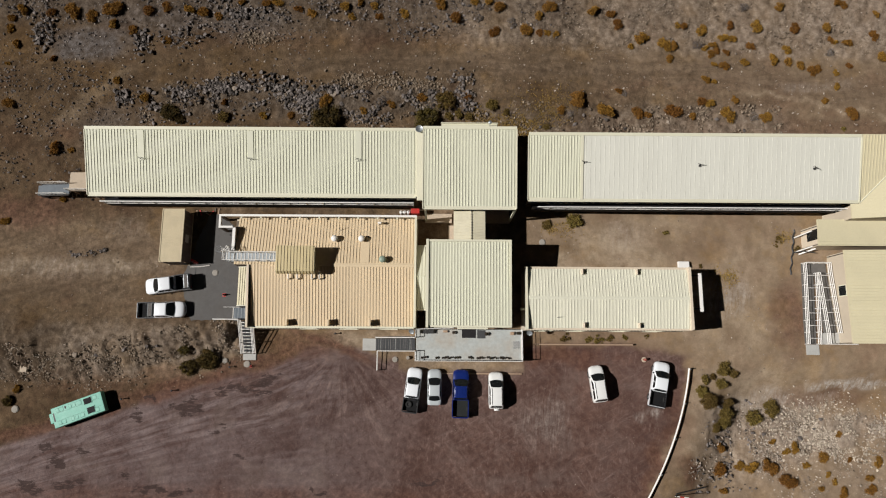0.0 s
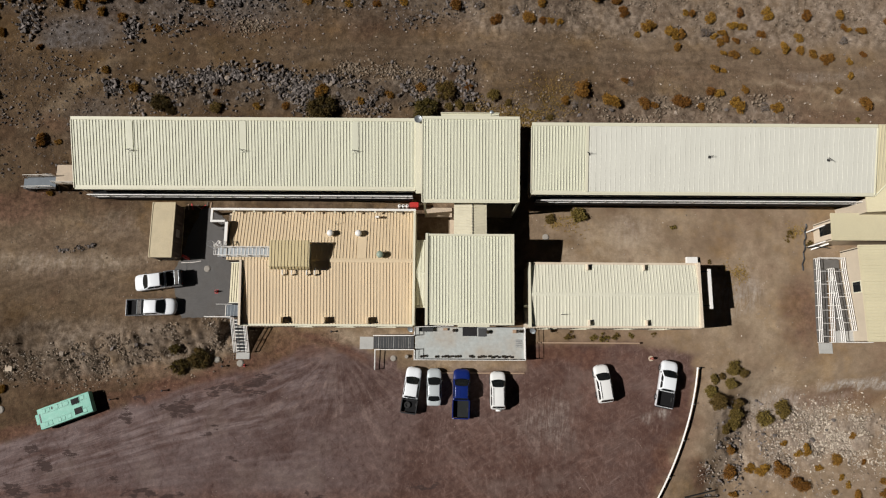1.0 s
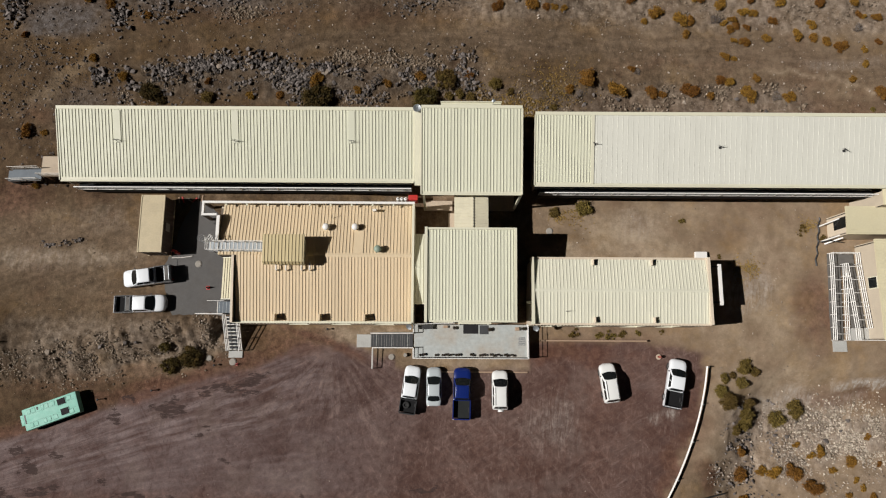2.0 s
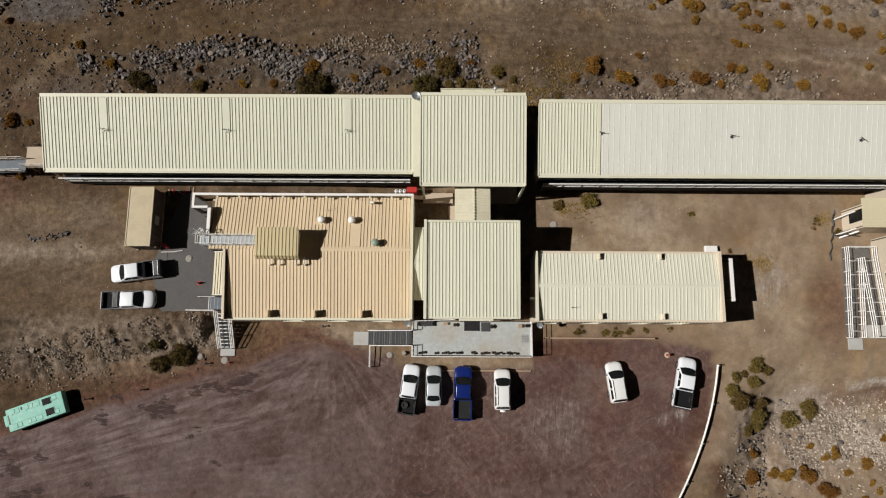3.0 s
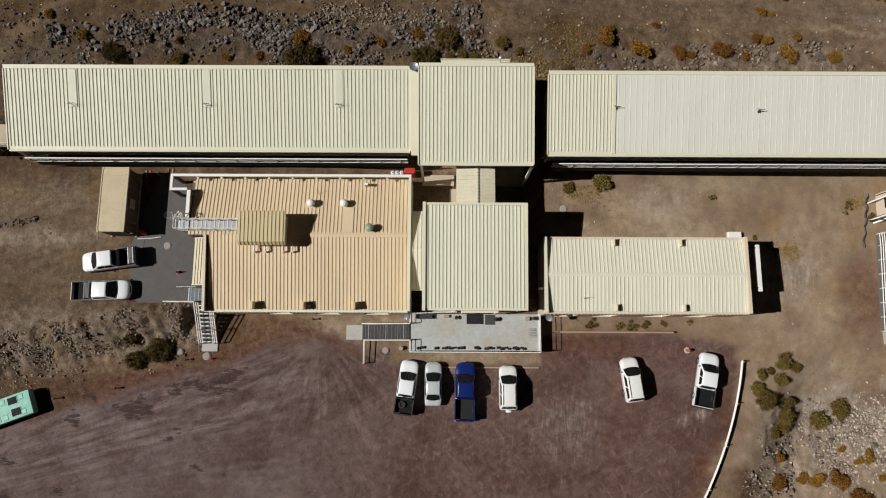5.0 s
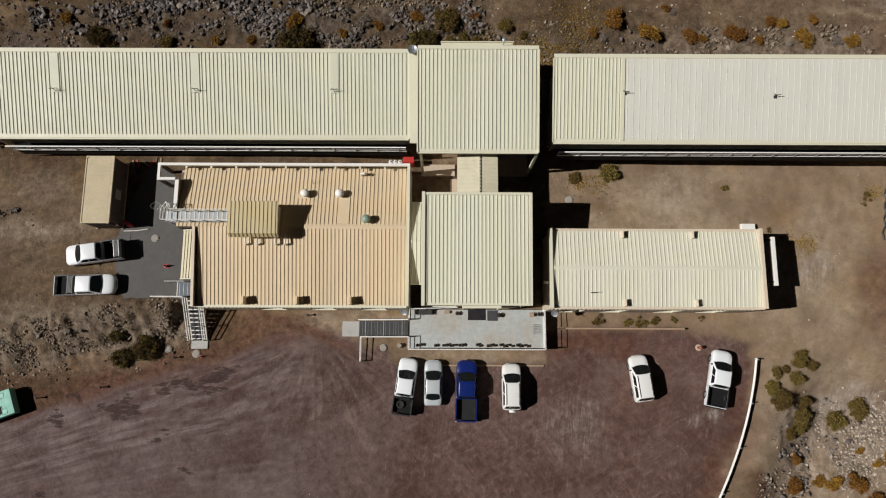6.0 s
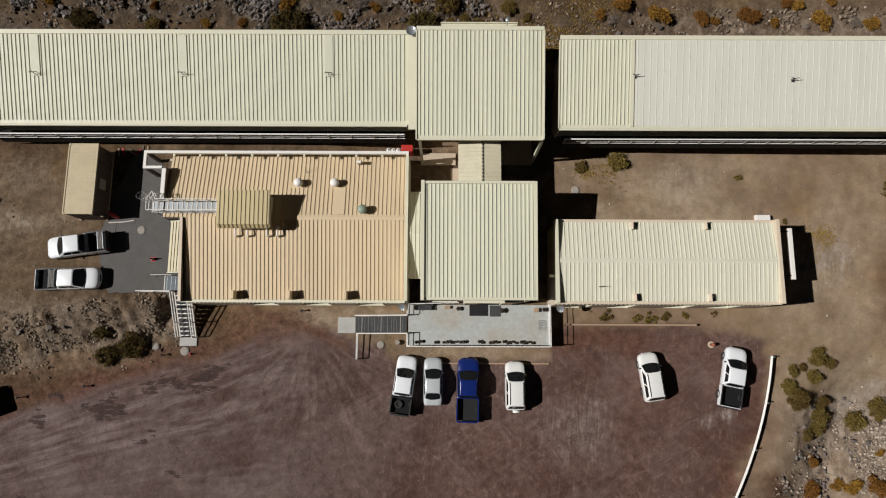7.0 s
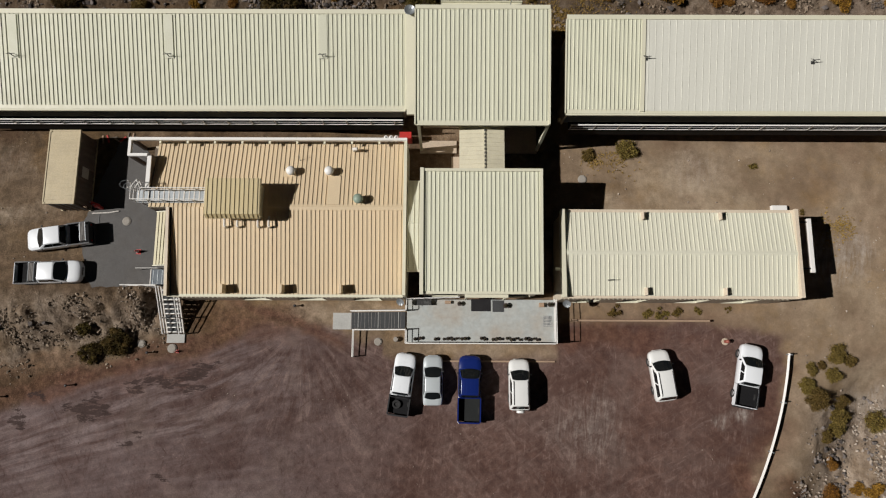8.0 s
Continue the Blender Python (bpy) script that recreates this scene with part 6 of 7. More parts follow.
    if "rollbar" in extras:
        part("roll_bar", tube([(-hw * 0.88, cab1 - 0.2, belt), (-hw * 0.75, cab1 - 0.2, top - 0.1), (hw * 0.75, cab1 - 0.2, top - 0.1), (hw * 0.88, cab1 - 0.2, belt)], 0.04), BLACKPLASTIC, v)
    if "rack" in extras:
        y = cab1 - 0.62 if "front_rack" in extras else -f + 0.12
        rack = part("bed_rack", tube([(-hw * 0.86, y, belt), (-hw * 0.8, y, belt + 0.34), (hw * 0.8, y, belt + 0.34), (hw * 0.86, y, belt)], 0.035, tube([(-hw * 0.86, y + 0.45, belt), (-hw * 0.8, y + 0.45, belt + 0.34), (hw * 0.8, y + 0.45, belt + 0.34), (hw * 0.86, y + 0.45, belt)], 0.035)), STEEL, v, "grey tubular rack over the bed")
        for k in range(4):
            part("rack_slat", box(-hw * 0.8, hw * 0.8, y + 0.03 + 0.11 * k, y + 0.10 + 0.11 * k, belt + 0.34, belt + 0.375), STEPEDGE, rack)
    if "load" in extras:
        part("spare_wheel", lathe([(0.2, 0.0), (0.34, 0.0), (0.36, 0.1), (0.34, 0.2), (0.2, 0.2), (0.12, 0.1)], (-0.2, -f + 0.85, 0.66)), RUBBER, v, smooth=40)
    if "spare" in extras:
        part("spare_wheel", bar((0.05, -f - 0.16, 0.9), (0.05, -f + 0.02, 0.9), 0.33, sides=16), paint, v, "spare wheel in a body-coloured cover")
    if "aerial" in extras:
        part("aerial", bar((0.1, cab1 + 0.5, top), (0.1, cab1 + 0.25, top + 0.25), 0.01), BLACKPLASTIC, cabin)
    return v


def park(v, fx, fy, bx, by):
    """Stands a vehicle between the middle of its nose and the middle of its tail."""
    x, y = (fx + bx) / 2, (fy + by) / 2
    v.matrix_basis = pose(x, y, soil(x, y) + 0.02, 0, 0, math.degrees(math.atan2(-(fx - bx), fy - by)))


park(vehicle("pickup_truck", "white double-cab pickup with a dark open bed and roll bar", "pickup", 4.95, 1.74, CARWHITE, "pickup", extras="rim rollbar load darkgate darkmirror"), -3.12, -1.02, -3.80, -5.95)
park(vehicle("sedan_car", "silver sedan parked nose to the terrace", "car", 4.0, 1.62, CARSILVER, "sedan", 0.86, 1.38, 0.3, extras="darkmirror"), -0.95, -1.2, -0.97, -5.2)
park(vehicle("pickup_truck", "deep blue double-cab pickup with an open bed", "pickup", 5.3, 1.86, CARBLUE, "pickup", 1.1, 1.74, 0.39, CARBLUE, surface("grey_bed_floor", (0.022, 0.024, 0.024), 0.85, spec=0.15, stain=0.4), "ribs darkmirror"), 2.08, -1.18, 1.95, -6.5)
park(vehicle("off_road_car", "pearl white off-road car with roof rails and spare wheel", "car", 4.05, 1.72, CARPEARL, "suv", 1.02, 1.68, 0.36, extras="rails spare darkmirror"), 6.05, -1.5, 6.06, -5.5)
park(vehicle("off_road_car", "pearl white off-road car parked alone on the dirt", "car", 4.1, 1.72, CARPEARL, "suv", 1.02, 1.68, 0.36, extras="rails darkmirror"), 17.48, -0.72, 18.0, -4.75)
park(vehicle("pickup_truck", "white double-cab pickup beside the low wall", "pickup", 5.1, 1.82, CARWHITE, "pickup", 1.08, 1.7, 0.38, extras="rim darkmirror"), 25.32, -0.2, 24.3, -5.25)
park(vehicle("pickup_truck", "white double-cab pickup facing away from the asphalt yard", "pickup", 5.15, 1.82, CARWHITE, "pickup", 1.08, 1.7, 0.38, extras="rim darkgate darkmirror rear_rack"), -33.75, 7.85, -28.75, 8.55)
park(vehicle("pickup_truck", "white double-cab pickup with a grey bed facing the annex", "pickup", 5.3, 1.8, CARWHITE, "pickup", 1.06, 1.68, 0.37, extras="rim front_rack darkmirror"), -29.15, 5.4, -34.45, 5.2)


def make_trailer():
    b = thing("trailer", (0, 0, 0), "low mint green box trailer with two dark roof hatches", "trailer")
    L, W = 5.75, 2.28
    f, hw, top = L / 2, W / 2, 1.15

    def ring(y, w, z1):
        pts = [(w, 0.4), (w, z1 - 0.12), (w * 0.985, z1 - 0.05), (w * 0.95, z1 - 0.015), (w * 0.55, z1)]
        r = [(a, y, z) for a, z in pts]
        return r + [(-a, y, z) for a, y, z in r[::-1]]
    part("body", loft([ring(f, hw * 0.985, top - 0.04), ring(f - 0.04, hw, top), ring(-f + 0.25, hw, top), ring(-f + 0.02, hw * 0.99, top - 0.02), ring(-f, hw * 0.98, top - 0.05)]), BUSTEAL, b, smooth=30)
    part("front_locker", box(-0.5, 0.62, f + 0.003, f + 0.34, 0.5, 1.08, bevel=0.05), BUSTEAL, b)
    part("locker_gap", box(-0.42, 0.55, f - 0.28, f - 0.12, top - 0.03, top + 0.008), BLACKPLASTIC, b)
    for x0, x1, y in ((-0.84, -0.16, -1.42), (0.28, 0.92, -1.28)):
        h = part("roof_hatch", box(x0 - 0.05, x1 + 0.05, y - 0.48, y + 0.48, top - 0.03, top + 0.03, bevel=0.01), BUSTEAL, b)
        part("hatch_lid", box(x0, x1, y - 0.42, y + 0.42, top + 0.032, top + 0.05), MATBLACK, h)
    part("roof_vent", box(0.62, 0.92, 1.2, 1.32, top - 0.03, top + 0.03), BLACKPLASTIC, b)
    for x in (-0.72, 0.72):
        for y, d in ((-2.1, 0.2), (-0.35, 0.22), (0.25, 0.14), (0.72, 0.14), (1.7, 0.2), (2.15, 0.16)):
            if not (x > 0 and y < -0.5 and y > -2.0):
                seam = part("roof_seam", box(x - 0.235, x + 0.235, y - d - 0.025, y + d + 0.025, top - 0.06, top + 0.004), BUSDARK, b)
                part("roof_panel", box(x - 0.20, x + 0.20, y - d, y + d, top - 0.05, top + 0.022, bevel=0.008), BUSTEAL, seam)
    for x in (-0.42, 0.42):
        part("roof_groove", box(x - 0.012, x + 0.012, -f + 0.3, f - 0.35, top - 0.04, top + 0.006), BUSDARK, b)
    for s in (-1, 1):
        for y in (0.35, -0.5):
            t = part("wheel", bar((s * (hw - 0.28), y, 0.34), (s * (hw - 0.04), y, 0.34), 0.34, sides=16), RUBBER, b)
            part("rim", bar((s * (hw - 0.2), y, 0.34), (s * (hw - 0.03), y, 0.34), 0.2, sides=12), STEEL, t)
    part("drawbar", bar((0, f + 0.3, 0.5), (0, f + 0.75, 0.45), 0.05), DARKSTEEL, b)
    return b


park(make_trailer(), -43.7, -6.85, -38.3, -4.85)

# ---- white guard rail along the car park, timber edgings
gr = thing("guard_rail", (26.5, -8.0, soil(26.5, -8) - 0.2), "white steel guard rail on short posts along the car park", "guard rail")
PROFILE = [(0.0, 0.0), (0.05, 0.04), (0.05, 0.09), (0.0, 0.13), (0.05, 0.17), (0.05, 0.22), (0.0, 0.26)]
for k in range(4):
    rings = []
    for i in range(9):
        y = -0.9 - 3.9 * k - 3.9 * i / 8
        x = float(wall_line(y))
        dx = float(wall_line(y + 0.1) - wall_line(y - 0.1)) / 0.2
        n = Vector((1, -dx, 0)).normalized()
        z = soil(x - 1, y) + 0.40
        rings.append([(x + n.x * (0.03 - u), y + n.y * (0.03 - u), z + v) for u, v in PROFILE] + [(x + n.x * (0.075 - u), y + n.y * (0.075 - u), z + v) for u, v in PROFILE[::-1]])
    beam = part("rail_beam", loft(rings), WHITE, gr, smooth=30)
for k in range(5):
    y = -1.0 - 3.88 * k
    x = float(wall_line(y)) + 0.14
    part("post", box(x - 0.06, x + 0.06, y - 0.05, y + 0.05, soil(x, y) - 0.4, soil(x - 1, y) + 0.80), STEEL, gr)
    part("bolt", bar((x - 0.22, y, soil(x - 1, y) + 0.555), (x - 0.06, y, soil(x - 1, y) + 0.555), 0.025), STEEL, gr)
solo("timber_edging", box(10.5, 22.1, 1.66, 1.82, -0.5, 0.16, bevel=0.02), WOOD, "timber edging of the planted strip", "edging", "structure")
solo("timber_edging", box(-0.2, 9.1, -1.72, -1.58, -0.4, 0.1, bevel=0.02), WOOD, "timber edging in front of the parked cars", "edging", "structure")


def manhole(x, y, r, material, h=0.1, label="round pale concrete manhole cover in the ground"):
    m = thing("manhole_cover", (x, y, soil(x, y) - 0.05), label, "manhole", "manhole covers")
    part("ring", lathe([(r * 1.12, -0.1), (r * 1.12, h * 0.7 + 0.05), (r * 0.98, h * 0.8 + 0.05)], (x, y, soil(x, y) - 0.05), sides=20), material, m)
    part("lid", lathe([(r * 0.95, 0.0), (r * 0.95, h + 0.05), (r * 0.88, h + 0.07)], (x, y, soil(x, y) - 0.05), sides=20), material, m)


for x, y, r in ((-26.3, 9.65, 0.32), (-25.25, -0.32, 0.30), (-22.66, -0.7, 0.34), (-48.8, -5.9, 0.36), (-5.56, -0.08, 0.29), (11.65, 13.66, 0.33)):
    manhole(x, y, r, LIDSTONE)
manhole(-4.05, 0.12, 0.19, LIDSTONE, 0.4, "round pale concrete post base beside the terrace")
solo("stone_slab", box(-48.3, -47.5, -1.7, -0.9, soil(-47.9, -1.3) - 0.1, soil(-47.9, -1.3) + 0.2, bevel=0.03), SANDSTONE, "square pale stone slab on the bank", "slab")


def cone(x, y, s=1.0):
    c = thing("traffic_cone", (x, y, soil(x, y)), "red traffic cone with a pale band", "cone", "traffic cones")
    z = soil(x, y)
    part("base", box(x - 0.18 * s, x + 0.18 * s, y - 0.18 * s, y + 0.18 * s, z, z + 0.05, bevel=0.01), RED, c)
    part("shaft", lathe([(0.14 * s, 0.04), (0.09 * s, 0.3 * s), (0.03 * s, 0.65 * s)], (x, y, z), sides=12), RED, c, smooth=40)
    part("band", lathe([(0.112 * s, 0.22 * s), (0.085 * s, 0.36 * s)], (x, y, z), sides=12), WHITE, c, smooth=40)


cone(-25.1, 7.1, 1.1)
cone(-22.2, -0.95, 0.7)
h = thing("hydrant", (23.45, 0.05, soil(23.4, 0)), "red fire hydrant on a round concrete base", "hydrant")
hz = soil(23.4, 0)
part("base", lathe([(0.31, -0.1), (0.31, 0.06), (0.27, 0.08)], (23.45, 0.05, hz), sides=8), SANDSTONE, h)
part("barrel", lathe([(0.13, 0.05), (0.13, 0.5), (0.17, 0.52), (0.15, 0.62), (0.05, 0.7)], (23.45, 0.05, hz), sides=12), DUSTYRED, h, smooth=40)
part("nozzle", bar((23.2, 0.05, hz + 0.4), (23.7, 0.05, hz + 0.4), 0.07, sides=10), DUSTYRED, h)


def bollard(x, y):
    z = soil(x, y)
    b = thing("path_light", (x, y, z), "short dark path light at the car park edge", "light", "path lights")
    part("post", bar((x, y, z - 0.1), (x, y, z + 0.5), 0.05, sides=8), DARKSTEEL, b)
    part("cap", lathe([(0.05, 0.48), (0.12, 0.5), (0.11, 0.56), (0.04, 0.6)], (x, y, z), sides=12), BLACKPLASTIC, b)


for x, y in ((-30.95, -3.73), (-36.6, -4.7), (-24.5, -1.05), (-12.5, 2.85)):
    bollard(x, y)

# black hose on the yard by the east block, and the barrier by the gate
solo("garden_hose", tube([(41.95 - 0.05 * k + 0.1 * math.sin(1.7 * k), 15.5 - 0.34 * k, soil(41.5, 15.5 - 0.34 * k) + 0.05) for k in range(17)], 0.09), BLACKPLASTIC, "thick black hose lying on the soil", "hose")
br = thing("barrier_gate", (28.3, -14.9, soil(28.3, -14.9)), "red and white barrier pole beside a dark beam", "barrier")
for k in range(5):
    x = 26.2 + 0.5 * k
    part("pole_segment", bar((x, -15.05 - 0.06 * k, soil(28, -15) + 1.0), (x + 0.5, -15.05 - 0.06 * (k + 1), soil(28, -15) + 1.0), 0.06), RED if k % 2 else WHITE, br)
part("post", bar((26.3, -15.05, soil(26.3, -15) - 0.2), (26.3, -15.05, soil(28, -15) + 1.1), 0.08), DARKSTEEL, br)
part("beam", bar((26.4, -14.85, soil(26.4, -14.8) + 0.1), (30.4, -14.4, soil(30.4, -14.4) + 0.3), 0.07), DARKSTEEL, br)

# scrap and clutter behind the container, and by the annex frame
rnd = random.Random(3)
for k in range(7):
    x, y = -28.9 + 0.42 * k, 16.75 + rnd.uniform(-0.15, 0.2)
    z = soil(x, y)
    o = solo("scrap_board", box(-0.35, 0.35, -0.07, 0.07, 0.0, 0.06, bevel=0.01), (WOOD, RED, UMBER)[k % 3], "short weathered board lying by the container", "board", group="boards by the container")
    o.matrix_basis = pose(x, y, z + 0.01, 0, 0, rnd.uniform(0, 180))
solo("rubber_hose", tube([(-24.9 + 0.25 * k, 14.1 - 0.16 * k + 0.12 * math.sin(2.1 * k), 2.1) for k in range(6)], 0.07), BLACKPLASTIC, "loose black hose on the asphalt", "hose")


# ---- shrubs: a few kinds built once, then copied
def shrub(label, leaf, inner, seed, leaves, size, flat, lumpy):
    rnd = random.Random(seed)
    s = thing("shrub", (0, 0, -60), label, "shrub", "shrubs on the slopes")
    bm = bmesh.new()
    for k in range(9):
        a, e = rnd.uniform(0, math.tau), rnd.uniform(0.5, 1.3)
        r = rnd.uniform(0.45, 0.8)
        bar((0, 0, -60.05), (r * math.cos(a) * math.cos(e), r * math.sin(a) * math.cos(e), -60 + r * math.sin(e) * flat), 0.018, bm, 4)
    part("stems", bm, STEM, s)
    bm = bmesh.new()
    lumps = [(rnd.uniform(0, math.tau), 0.64 * rnd.random() ** 0.5, rnd.uniform(0.17, 0.33)) for _ in range(lumpy)]
    lumps = [(r * math.cos(a), r * math.sin(a), (0.22 + 0.42 * (1 - r)) * flat, q) for a, r, q in lumps]
    core = bmesh.new()
    for x, y, z, q in lumps:
        made = bmesh.ops.create_icosphere(core, subdivisions=2, radius=q * 0.66)["verts"]
        for v in made:
            v.co *= 1 + 0.3 * noise.noise(v.co * 7 + Vector((x, y, z)) * 5)
            v.co = Vector((v.co.x + x, v.co.y + y, max(-0.05, v.co.z * flat + z) - 60))
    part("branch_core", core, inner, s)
    for _ in range(leaves):
        x, y, z, q = rnd.choice(lumps)
        d = Vector((rnd.gauss(0, 1), rnd.gauss(0, 1), rnd.gauss(0.3, 1))).normalized() * q * rnd.uniform(0.55, 1.38)
        c = Vector((x + d.x, y + d.y, max(0.02, z + d.z * flat)))
        u = (d.normalized() * 0.9 + Vector((rnd.uniform(-1, 1), rnd.uniform(-1, 1), rnd.uniform(-0.6, 0.8)))).normalized() * size * rnd.uniform(0.6, 1.4)
        w = u.cross(Vector((rnd.uniform(-1, 1), rnd.uniform(-1, 1), rnd.uniform(-1, 1)))).normalized() * size * rnd.uniform(0.35, 0.7)
        c.z -= 60
        bm.faces.new([bm.verts.new(p) for p in (c - u, c + w * 0.9, c + u, c - w)])
    part("foliage", bm, leaf, s)
    return s


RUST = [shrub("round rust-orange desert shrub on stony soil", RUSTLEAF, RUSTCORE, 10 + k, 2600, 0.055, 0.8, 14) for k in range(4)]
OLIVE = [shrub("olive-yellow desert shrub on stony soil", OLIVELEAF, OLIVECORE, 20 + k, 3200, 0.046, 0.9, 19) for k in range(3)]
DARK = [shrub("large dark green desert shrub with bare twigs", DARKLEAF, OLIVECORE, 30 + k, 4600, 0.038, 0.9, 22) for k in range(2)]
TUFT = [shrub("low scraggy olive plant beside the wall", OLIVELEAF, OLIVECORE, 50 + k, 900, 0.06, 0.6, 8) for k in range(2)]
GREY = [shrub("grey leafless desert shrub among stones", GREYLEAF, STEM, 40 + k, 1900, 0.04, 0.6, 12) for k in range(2)]
